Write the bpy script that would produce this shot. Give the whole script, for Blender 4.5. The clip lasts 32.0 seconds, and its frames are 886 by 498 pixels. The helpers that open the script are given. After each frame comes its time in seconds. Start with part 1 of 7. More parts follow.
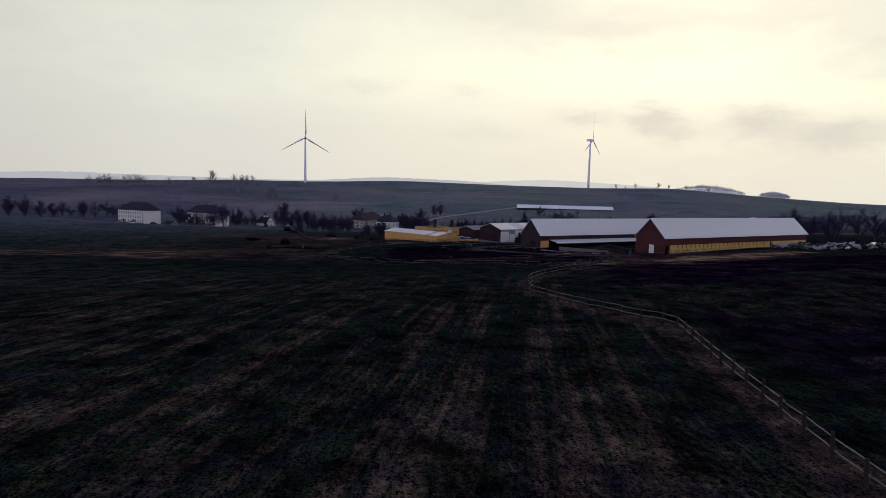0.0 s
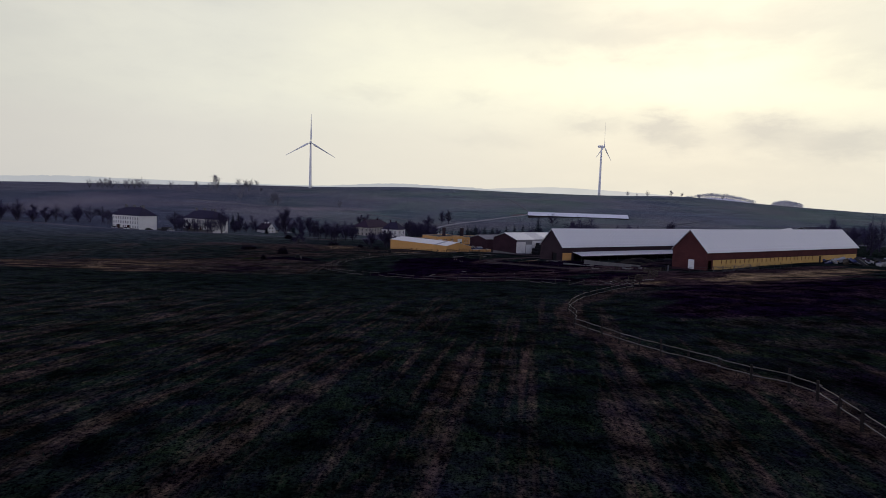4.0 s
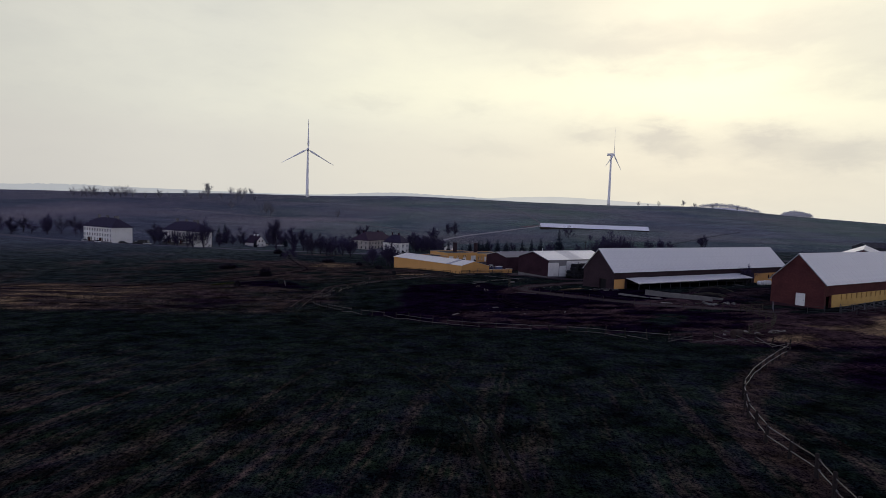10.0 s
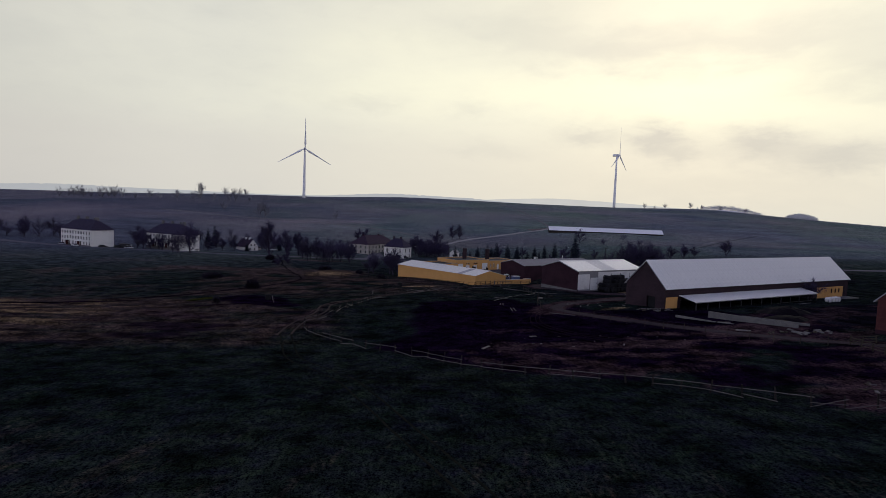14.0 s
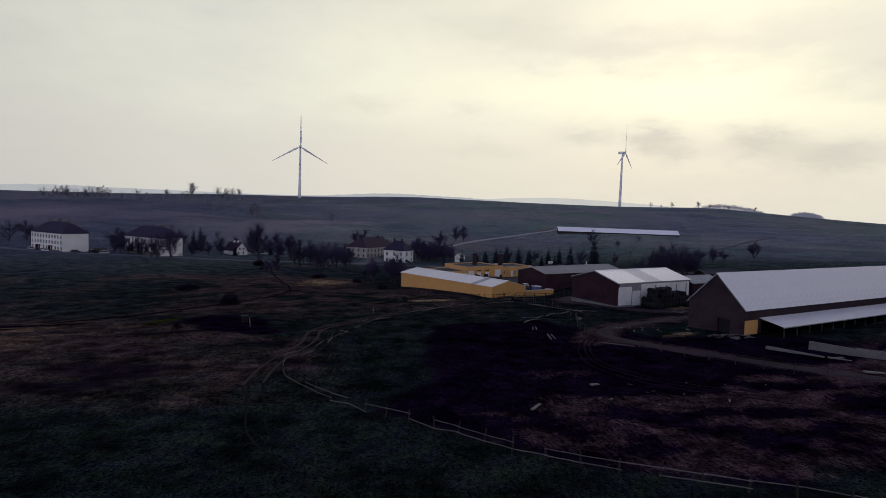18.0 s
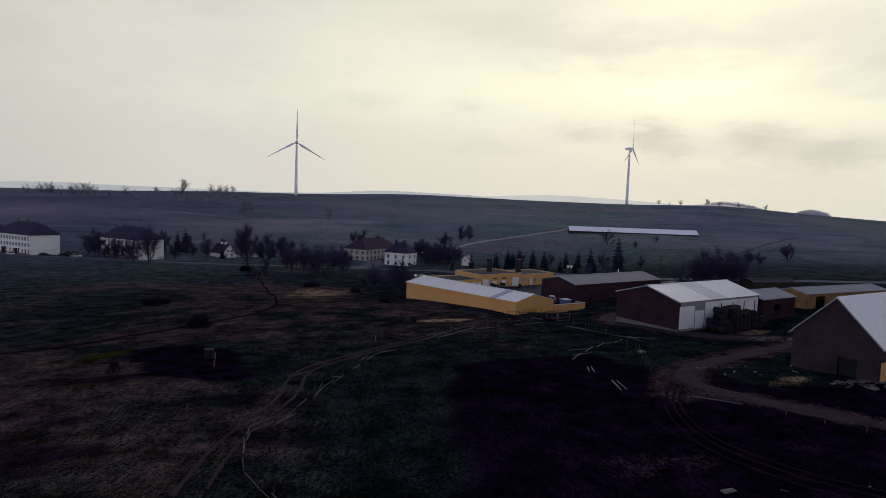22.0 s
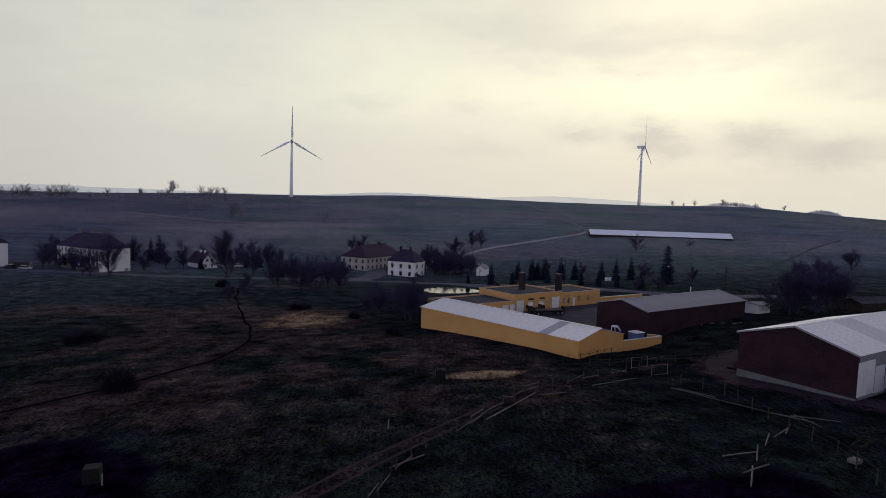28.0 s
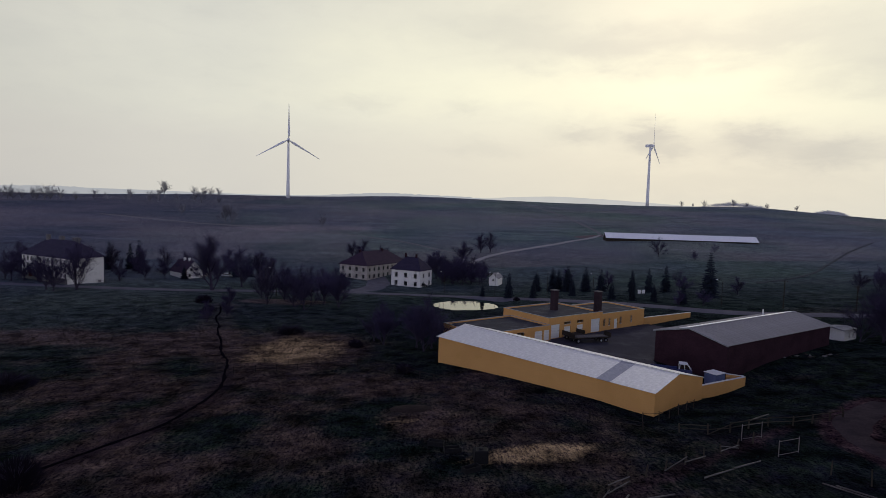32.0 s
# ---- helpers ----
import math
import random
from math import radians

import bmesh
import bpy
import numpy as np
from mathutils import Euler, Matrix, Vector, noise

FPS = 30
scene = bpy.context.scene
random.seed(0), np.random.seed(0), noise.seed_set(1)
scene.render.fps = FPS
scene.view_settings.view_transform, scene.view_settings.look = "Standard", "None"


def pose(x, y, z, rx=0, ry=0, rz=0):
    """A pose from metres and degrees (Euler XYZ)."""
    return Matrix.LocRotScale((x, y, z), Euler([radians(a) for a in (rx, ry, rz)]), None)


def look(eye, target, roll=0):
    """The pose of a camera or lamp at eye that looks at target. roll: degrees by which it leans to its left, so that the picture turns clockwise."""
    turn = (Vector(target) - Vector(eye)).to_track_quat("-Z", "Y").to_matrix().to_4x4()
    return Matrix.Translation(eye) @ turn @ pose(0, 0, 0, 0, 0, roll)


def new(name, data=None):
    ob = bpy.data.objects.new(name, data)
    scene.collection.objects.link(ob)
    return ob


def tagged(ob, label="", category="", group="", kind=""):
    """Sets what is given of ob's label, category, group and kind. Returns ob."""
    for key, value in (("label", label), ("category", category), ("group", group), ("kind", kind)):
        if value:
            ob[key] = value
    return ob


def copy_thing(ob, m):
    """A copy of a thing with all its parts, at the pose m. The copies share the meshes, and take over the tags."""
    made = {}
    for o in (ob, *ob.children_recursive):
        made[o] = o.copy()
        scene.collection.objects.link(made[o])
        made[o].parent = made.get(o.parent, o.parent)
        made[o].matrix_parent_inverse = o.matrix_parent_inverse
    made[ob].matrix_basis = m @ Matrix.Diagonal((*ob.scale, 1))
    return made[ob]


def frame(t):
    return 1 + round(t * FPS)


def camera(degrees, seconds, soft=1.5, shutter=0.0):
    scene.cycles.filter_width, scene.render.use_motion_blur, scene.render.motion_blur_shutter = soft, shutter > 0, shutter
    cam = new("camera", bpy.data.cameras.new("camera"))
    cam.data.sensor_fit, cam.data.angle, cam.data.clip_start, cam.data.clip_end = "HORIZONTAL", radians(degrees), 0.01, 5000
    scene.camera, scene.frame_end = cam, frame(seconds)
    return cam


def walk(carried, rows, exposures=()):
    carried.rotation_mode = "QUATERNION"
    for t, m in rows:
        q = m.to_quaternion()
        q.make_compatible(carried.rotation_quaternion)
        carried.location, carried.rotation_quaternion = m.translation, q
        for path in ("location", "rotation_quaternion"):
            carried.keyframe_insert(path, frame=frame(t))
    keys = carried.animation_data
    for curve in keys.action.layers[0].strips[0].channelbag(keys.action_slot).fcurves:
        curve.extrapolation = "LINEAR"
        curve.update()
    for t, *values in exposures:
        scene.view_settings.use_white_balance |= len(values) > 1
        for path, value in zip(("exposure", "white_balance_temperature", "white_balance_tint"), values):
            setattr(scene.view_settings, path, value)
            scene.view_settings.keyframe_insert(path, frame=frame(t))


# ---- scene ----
cam = camera(75.5, 32.0, soft=0.8)
PATH = [
    (0, (-0.42, 5.16, 22.115), (-0.292, 7.146, 21.919), 1.5),
    (0.5, (-0.474, 7.031, 22.023), (-0.348, 9.018, 21.832), 1.5),
    (1, (-0.579, 8.823, 22.001), (-0.456, 10.811, 21.816), 1.6),
    (1.5, (-0.78, 10.647, 22.069), (-0.66, 12.635, 21.887), 1.6),
    (2, (-0.781, 12.945, 22.056), (-0.664, 14.933, 21.878), 1.6),
    (2.5, (-0.747, 15.747, 21.998), (-0.633, 17.736, 21.823), 1.7),
    (3, (-0.841, 18.549, 22.06), (-0.729, 20.538, 21.884), 1.7),
    (3.5, (-0.816, 21.763, 21.977), (-0.708, 23.752, 21.802), 1.8),
    (5.5, (-2.797, 34.003, 22.428), (-2.688, 35.992, 22.258), 2.0),
    (6, (-3.003, 37.359, 22.449), (-2.895, 39.349, 22.282), 1.9),
    (6.5, (-3.096, 40.967, 22.485), (-2.987, 42.957, 22.322), 2.0),
    (7, (-3.28, 44.512, 22.385), (-3.172, 46.503, 22.227), 2.0),
    (7.5, (-3.703, 47.626, 22.579), (-3.594, 49.617, 22.424), 1.9),
    (8, (-4.278, 50.404, 22.71), (-4.167, 52.395, 22.558), 1.9),
    (8.5, (-4.383, 53.917, 22.614), (-4.273, 55.908, 22.465), 2.0),
    (9, (-4.859, 57.167, 22.762), (-4.747, 59.159, 22.616), 2.0),
    (9.5, (-5.079, 60.467, 22.871), (-4.967, 62.458, 22.725), 2.0),
    (10, (-4.586, 64.348, 22.591), (-4.477, 66.34, 22.449), 2.0),
    (10.5, (-5.009, 67.448, 22.67), (-4.899, 69.44, 22.529), 2.0),
    (11, (-5.613, 70.481, 22.72), (-5.501, 72.473, 22.58), 2.0),
    (11.5, (-6.165, 73.44, 22.878), (-6.052, 75.432, 22.739), 2.0),
    (12, (-6.564, 76.608, 22.792), (-6.449, 78.599, 22.653), 2.1),
    (12.5, (-6.973, 79.673, 22.866), (-6.856, 81.665, 22.728), 2.0),
    (13, (-7.299, 82.938, 22.837), (-7.181, 84.93, 22.7), 2.1),
    (13.5, (-7.623, 86.044, 22.937), (-7.505, 88.036, 22.8), 2.1),
    (14, (-7.881, 89.101, 22.853), (-7.764, 91.093, 22.716), 2.2),
    (14.5, (-8.364, 92.372, 22.889), (-8.244, 94.364, 22.752), 2.3),
    (16.5, (-9.57, 105.434, 22.812), (-9.448, 107.426, 22.674), 2.1),
    (17, (-9.788, 109.018, 22.818), (-9.664, 111.009, 22.681), 2.0),
    (17.5, (-9.972, 112.308, 22.899), (-9.849, 114.299, 22.761), 2.0),
    (18, (-10.107, 115.692, 22.965), (-9.983, 117.684, 22.827), 2.0),
    (18.5, (-10.287, 119.099, 23.032), (-10.163, 121.091, 22.895), 1.9),
    (19, (-10.627, 122.481, 23.179), (-10.501, 124.472, 23.041), 1.9),
    (19.5, (-10.832, 125.899, 23.279), (-10.706, 127.89, 23.138), 2.0),
    (20, (-11.104, 129.124, 23.35), (-10.978, 131.115, 23.209), 2.0),
    (20.5, (-11.48, 132.301, 23.482), (-11.352, 134.292, 23.338), 2.0),
    (21, (-11.745, 135.567, 23.386), (-11.617, 137.558, 23.241), 2.0),
    (21.5, (-12.105, 138.909, 23.383), (-11.976, 140.899, 23.237), 2.1),
    (22, (-12.394, 142.058, 23.516), (-12.265, 144.048, 23.369), 2.0),
    (22.5, (-12.664, 145.057, 23.418), (-12.534, 147.047, 23.271), 2.0),
    (23, (-12.956, 148.371, 23.389), (-12.826, 150.362, 23.243), 2.0),
    (23.5, (-13.381, 151.63, 23.341), (-13.25, 153.62, 23.197), 2.0),
    (24, (-13.751, 154.807, 23.558), (-13.62, 156.798, 23.412), 2.0),
    (24.5, (-14.083, 157.927, 23.606), (-13.952, 159.917, 23.459), 2.0),
    (25, (-14.411, 161.207, 23.613), (-14.28, 163.197, 23.468), 2.0),
    (25.5, (-14.703, 164.641, 23.563), (-14.57, 166.631, 23.418), 2.0),
    (27.5, (-15.887, 177.439, 23.226), (-15.753, 179.43, 23.087), 1.9),
    (28, (-15.932, 180.894, 23.372), (-15.799, 182.885, 23.231), 1.8),
    (28.5, (-16.34, 183.704, 23.676), (-16.206, 185.694, 23.535), 1.8),
    (29, (-16.685, 186.684, 23.759), (-16.55, 188.675, 23.62), 1.7),
    (29.5, (-16.978, 189.726, 23.935), (-16.842, 191.717, 23.798), 1.6),
    (30, (-17.228, 193.021, 24.011), (-17.093, 195.012, 23.873), 1.6),
    (30.5, (-17.611, 196.012, 24.204), (-17.475, 198.003, 24.066), 1.6),
    (31, (-17.903, 199.15, 24.321), (-17.766, 201.14, 24.183), 1.6),
    (31.5, (-18.256, 202.285, 24.28), (-18.119, 204.276, 24.143), 1.5),
    (32, (-18.6, 205.424, 24.384), (-18.463, 207.415, 24.244), 1.7),
]
walk(cam, [(t, look(eye, target, roll)) for t, eye, target, roll in PATH], exposures=((0, 0.08), (6, 0.03), (14, 0.0), (32, -0.07)))

# ---- world, sun and light ----
world = bpy.data.worlds.new("overcast_sky")
scene.world = world
world.use_nodes = True
# sky out of view: raised behind for the walls, dimmed overhead for the ground
BACK_SKY, OVERHEAD = (0.90, 0.92, 1.08), (0.158, 0.170, 0.345)
SUN_AZ, SUN_EL = 26.0, 24.0          # degrees to the right of +y, above the horizon


def sky_nodes():
    nt = world.node_tree
    N, L = nt.nodes, nt.links
    N.clear()

    def node(kind, **vals):
        n = N.new(kind)
        for k, v in vals.items():
            n.inputs[k].default_value = v
        return n

    def math_(op, a, b=None, clamp=False):
        n = N.new("ShaderNodeMath")
        n.operation, n.use_clamp = op, clamp
        for i, v in enumerate((a, b)):
            if v is None:
                continue
            if isinstance(v, (int, float)):
                n.inputs[i].default_value = v
            else:
                L.new(v, n.inputs[i])
        return n.outputs[0]

    def ramp(fac, stops):
        n = N.new("ShaderNodeValToRGB")
        n.color_ramp.interpolation = "EASE"
        while len(n.color_ramp.elements) < len(stops):
            n.color_ramp.elements.new(0.5)
        for e, (p, c) in zip(n.color_ramp.elements, stops):
            e.position, e.color = p, (*c, 1)
        L.new(fac, n.inputs[0])
        return n.outputs[0]

    def mix(kind, fac, a, b):
        n = N.new("ShaderNodeMix")
        n.data_type, n.blend_type = "RGBA", kind
        if isinstance(fac, (int, float)):
            n.inputs[0].default_value = fac
        else:
            L.new(fac, n.inputs[0])
        for i, v in ((6, a), (7, b)):
            if isinstance(v, tuple):
                n.inputs[i].default_value = (*v, 1)
            else:
                L.new(v, n.inputs[i])
        return n.outputs[2]

    tc = N.new("ShaderNodeTexCoord")
    d = tc.outputs["Generated"]
    sky = N.new("ShaderNodeTexSky")
    sky.sky_type, sky.sun_disc = "NISHITA", False
    sky.sun_elevation, sky.sun_rotation = radians(SUN_EL), radians(SUN_AZ)
    sky.air_density, sky.dust_density = 1.5, 4.0
    sep = N.new("ShaderNodeSeparateXYZ")
    L.new(d, sep.inputs[0])
    # azimuth and height over the horizon in degrees, frayed by two noises for the edges of the clouds
    deg = 180 / math.pi
    az0 = math_("MULTIPLY", math_("ARCTAN2", sep.outputs["X"], sep.outputs["Y"]), deg)
    el0 = math_("MULTIPLY", math_("ARCSINE", sep.outputs["Z"]), deg)
    com = N.new("ShaderNodeCombineXYZ")
    L.new(az0, com.inputs[0])
    L.new(math_("MULTIPLY", el0, 2.6), com.inputs[1])

    def fray(scale, detail, seed, rough=0.6):
        mp = N.new("ShaderNodeMapping")
        mp.inputs["Location"].default_value = (seed, seed * 1.7, 0)
        L.new(com.outputs[0], mp.inputs["Vector"])
        n = node("ShaderNodeTexNoise", Scale=scale, Detail=detail, Roughness=rough, Distortion=0.25)
        L.new(mp.outputs[0], n.inputs["Vector"])
        return n.outputs["Fac"]

    w1, w2, w3 = fray(0.20, 7.0, 3.0), fray(0.20, 7.0, 47.0), fray(0.045, 5.0, 11.0)
    az = math_("ADD", az0, math_("MULTIPLY", math_("SUBTRACT", w1, 0.5), 9.0))
    el = math_("ADD", el0, math_("ADD", math_("MULTIPLY", math_("SUBTRACT", w2, 0.5), 4.6), math_("MULTIPLY", math_("SUBTRACT", w3, 0.5), 2.4)))

    puff1, puff2 = fray(0.42, 7.0, 5.0, 0.62), fray(0.42, 7.0, 29.0, 0.62)
    az_c = math_("ADD", az0, math_("MULTIPLY", math_("SUBTRACT", puff1, 0.5), 4.2))
    el_c = math_("ADD", el0, math_("MULTIPLY", math_("SUBTRACT", puff2, 0.5), 2.6))

    def body(a, e, wide, high):
        small = wide < 4.5
        u = math_("DIVIDE", math_("SUBTRACT", az_c if small else az, a), wide)
        v = math_("DIVIDE", math_("SUBTRACT", el_c if small else el, e), high)
        return math_("EXPONENT", math_("MULTIPLY", math_("ADD", math_("MULTIPLY", u, u), math_("MULTIPLY", v, v)), -1.0))

    # the cloud sheet, brighter towards the veiled sun and again behind the view
    toward = math_("COSINE", math_("DIVIDE", math_("SUBTRACT", az0, 27.0), deg))
    cover = ramp(toward, [(0.0, BACK_SKY), (0.45, (0.66, 0.65, 0.585)), (0.70, (0.74, 0.73, 0.645)), (0.90, (0.82, 0.80, 0.675)), (1.0, (0.85, 0.83, 0.685))])
    # unseen upper sky dimmed so that less light reaches the ground
    thick = ramp(sep.outputs["Z"], [(0.0, (1, 1, 1)), (0.22, (1, 1, 1)), (0.34, (0.95, 0.95, 0.96)), (0.58, OVERHEAD), (1.0, OVERHEAD)])
    col = mix("MULTIPLY", 1.0, cover, thick)
    # broad soft unevenness
    col = mix("MULTIPLY", 1.0, col, ramp(fray(0.05, 4.0, 71.0, 0.5), [(0.30, (0.93, 0.935, 0.95)), (0.5, (1.0, 1.0, 1.0)), (0.72, (1.05, 1.045, 1.02))]))
    col = mix("MULTIPLY", 1.0, col, ramp(fray(0.30, 5.0, 23.0), [(0.32, (0.98, 0.98, 0.985)), (0.5, (1.0, 1.0, 1.0)), (0.7, (1.015, 1.015, 1.01))]))
    # the bright gap over the right-hand turbine and its thin arm
    for a, e, wide, high, depth in ((28.0, 11.3, 12.5, 2.5, 0.95), (36.0, 9.4, 7.0, 1.8, 0.4), (10.0, 11.6, 17.0, 1.8, 0.5), (38.0, 19.5, 9.0, 2.0, 0.3), (4.0, 15.0, 12.0, 3.0, 0.25)):
        col = mix("MIX", math_("MULTIPLY", body(a, e, wide, high), depth, True), col, (0.97, 0.955, 0.735))
    # the veil low over the land
    low = ramp(sep.outputs["Z"], [(0.0, (1, 1, 1)), (0.09, (0.85, 0.85, 0.85)), (0.165, (0, 0, 0))])
    col = mix("MIX", math_("MULTIPLY", low, 0.8), col, mix("MULTIPLY", 1.0, (0.89, 0.87, 0.915), cover))
    # grey banks and small cumulus
    for a, e, wide, high, depth in ((19.5, 15.4, 10.5, 1.9, 0.62), (9.0, 17.2, 8.0, 1.3, 0.3), (41.0, 12.0, 6.5, 2.2, 0.6), (33.0, 15.2, 9.0, 1.6, 0.4), (23.2, 7.2, 2.3, 1.35, 1.15), (25.4, 6.0, 2.4, 1.0, 0.8), (31.8, 6.8, 2.9, 1.4, 1.1), (37.2, 5.6, 4.4, 1.3, 0.95),
                                    (17.0, 7.4, 2.6, 0.9, 0.7), (7.5, 5.8, 4.5, 1.0, 0.28), (-4.6, 9.9, 3.2, 0.7, 0.26), (5.8, 10.0, 1.8, 0.9, 0.26), (-20.0, 12.5, 9.0, 2.0, 0.15), (-31.0, 8.5, 8.0, 2.5, 0.2), (29.0, 3.0, 14.0, 1.4, 0.25)):
        col = mix("MIX", math_("MULTIPLY", body(a, e, wide, high), depth, True), col, (0.585, 0.58, 0.535))
    blend = mix("MIX", 0.004, col, sky.outputs[0])
    bg = N.new("ShaderNodeBackground")
    L.new(blend, bg.inputs["Color"])
    bg.inputs["Strength"].default_value = SKY_STRENGTH
    out = N.new("ShaderNodeOutputWorld")
    L.new(bg.outputs[0], out.inputs["Surface"])


SKY_STRENGTH = 1.0
sky_nodes()
lamp = bpy.data.lights.new("veiled_sun", "SUN")
lamp.energy, lamp.angle, lamp.color = 0.38, radians(14), (1.0, 0.95, 0.86)
sun = new("veiled_sun", lamp)
sa, se = radians(SUN_AZ), radians(SUN_EL)
sun.matrix_world = look((300 * math.sin(sa), 300 * math.cos(sa), 300 * math.tan(se)), (0, 0, 0))


# ---- materials ----
def material(name, colour, rough=0.8, second=None, scale=1.0, detail=0.25, grain=8.0, metal=0.0, bump=0.15, spec=0.08,
             streak=None, stain=None, stain_scale=0.15, stain_at=(0.5, 0.7), vary=0.0):
    """A procedural surface: two colours mixed by a broad noise, a fine grain, optional stains and per-object variation."""
    m = bpy.data.materials.new(name)
    m.use_nodes = True
    N, L = m.node_tree.nodes, m.node_tree.links
    b = N["Principled BSDF"]
    b.inputs["Roughness"].default_value, b.inputs["Metallic"].default_value = rough, metal
    b.inputs["Specular IOR Level"].default_value = spec
    tc = N.new("ShaderNodeTexCoord")
    mp = N.new("ShaderNodeMapping")
    L.new(tc.outputs["Object"], mp.inputs[0])
    if streak:
        mp.inputs["Scale"].default_value = streak

    def noise_(s, det=5.0, rough_=0.6):
        n = N.new("ShaderNodeTexNoise")
        n.inputs["Scale"].default_value, n.inputs["Detail"].default_value, n.inputs["Roughness"].default_value = s, det, rough_
        L.new(mp.outputs[0], n.inputs["Vector"])
        return n.outputs["Fac"]

    def rng(v, a, c):
        n = N.new("ShaderNodeMapRange")
        n.inputs["From Min"].default_value, n.inputs["From Max"].default_value = a, c
        L.new(v, n.inputs["Value"])
        return n.outputs[0]

    def mixed(fac, a, c):
        n = N.new("ShaderNodeMix")
        n.data_type = "RGBA"
        L.new(fac, n.inputs[0])
        for i, v in ((6, a), (7, c)):
            if isinstance(v, tuple):
                n.inputs[i].default_value = (*v, 1)
            else:
                L.new(v, n.inputs[i])
        return n.outputs[2]

    second = second or tuple(c * (1 - detail) for c in colour)
    col = mixed(rng(noise_(scale), 0.38, 0.64), tuple(colour), tuple(second))
    g = noise_(grain, 3.0)
    dark = mixed(rng(g, 0.25, 0.8), col, tuple(c * 0.72 for c in second))
    col = dark
    if stain:
        col = mixed(rng(noise_(stain_scale, 6.0, 0.65), *stain_at), col, tuple(stain))
    if vary:
        oi = N.new("ShaderNodeObjectInfo")
        hs = N.new("ShaderNodeHueSaturation")
        L.new(col, hs.inputs["Color"])
        mr = N.new("ShaderNodeMapRange")
        mr.inputs["To Min"].default_value, mr.inputs["To Max"].default_value = 1 - vary, 1 + vary
        L.new(oi.outputs["Random"], mr.inputs["Value"])
        L.new(mr.outputs[0], hs.inputs["Value"])
        col = hs.outputs[0]
    L.new(col, b.inputs["Base Color"])
    if bump:
        bp = N.new("ShaderNodeBump")
        bp.inputs["Strength"].default_value, bp.inputs["Distance"].default_value = bump, 0.05
        L.new(g, bp.inputs["Height"])
        L.new(bp.outputs[0], b.inputs["Normal"])
    return m


def brick_material(name, c1, c2, mortar):
    m = material(name, c1, 0.9, c2, 0.35, grain=3.0, bump=0.2, stain=tuple(c * 0.55 for c in c2), stain_scale=0.3, stain_at=(0.5, 0.75))
    N, L = m.node_tree.nodes, m.node_tree.links
    b = N["Principled BSDF"]
    src = b.inputs["Base Color"].links[0].from_socket
    tc = N.new("ShaderNodeTexCoord")
    sep = N.new("ShaderNodeSeparateXYZ")
    L.new(tc.outputs["Object"], sep.inputs[0])
    add = N.new("ShaderNodeMath")
    L.new(sep.outputs["X"], add.inputs[0])
    L.new(sep.outputs["Y"], add.inputs[1])
    com = N.new("ShaderNodeCombineXYZ")
    L.new(add.outputs[0], com.inputs[0])
    L.new(sep.outputs["Z"], com.inputs[1])
    br = N.new("ShaderNodeTexBrick")
    br.inputs["Scale"].default_value = 1.0
    br.inputs["Brick Width"].default_value, br.inputs["Row Height"].default_value, br.inputs["Mortar Size"].default_value = 0.25, 0.075, 0.008
    br.inputs["Color1"].default_value, br.inputs["Color2"].default_value, br.inputs["Mortar"].default_value = (1, 1, 1, 1), (0.8, 0.78, 0.78, 1), (*mortar, 1)
    L.new(com.outputs[0], br.inputs["Vector"])
    mx = N.new("ShaderNodeMix")
    mx.data_type, mx.blend_type = "RGBA", "MULTIPLY"
    mx.inputs[0].default_value = 0.8
    L.new(src, mx.inputs[6])
    L.new(br.outputs["Color"], mx.inputs[7])
    L.new(mx.outputs[2], b.inputs["Base Color"])
    return m


BRICK_RED = brick_material("red_brick", (0.108, 0.038, 0.036), (0.078, 0.028, 0.030), (0.8, 0.8, 0.8))
BRICK_GREY = brick_material("weathered_brick", (0.054, 0.035, 0.042), (0.040, 0.026, 0.033), (0.9, 0.9, 0.9))
BRICK_DARK = brick_material("dark_red_brick", (0.050, 0.024, 0.033), (0.036, 0.017, 0.025), (0.8, 0.8, 0.8))
OCHRE = material("ochre_render", (0.66, 0.365, 0.130), 0.9, (0.585, 0.315, 0.110), 0.25, grain=6, bump=0.08, stain=(0.45, 0.25, 0.07), stain_scale=0.35, stain_at=(0.58, 0.85))
OCHRE_PALE = material("pale_ochre_render", (0.62, 0.40, 0.14), 0.9, (0.52, 0.33, 0.11), 0.4, grain=6, bump=0.08, stain=(0.3, 0.18, 0.08), stain_scale=0.5, stain_at=(0.55, 0.8))
OCHRE_DIM = material("dim_ochre_render", (0.30, 0.17, 0.075), 0.9, (0.22, 0.125, 0.06), 0.4, grain=6, bump=0.08, stain=(0.12, 0.07, 0.045), stain_scale=0.4, stain_at=(0.5, 0.8))
SHEET = material("pale_sheet_roof", (0.79, 0.775, 0.735), 0.5, (0.73, 0.715, 0.68), 0.25, grain=2.5, bump=0.05, spec=0.4, stain=(0.64, 0.625, 0.60), stain_scale=0.4, stain_at=(0.58, 0.85), vary=0.012)
SHEET_DIM = material("dulled_pale_sheet", (0.64, 0.63, 0.61), 0.6, (0.57, 0.56, 0.545), 0.25, grain=2.5, bump=0.05, spec=0.3, vary=0.02)
SHEET_OLD = material("grey_fibre_cement", (0.36, 0.36, 0.36), 0.8, (0.28, 0.28, 0.29), 0.3, grain=3, bump=0.08, vary=0.06, stain=(0.2, 0.2, 0.19), stain_scale=0.5)
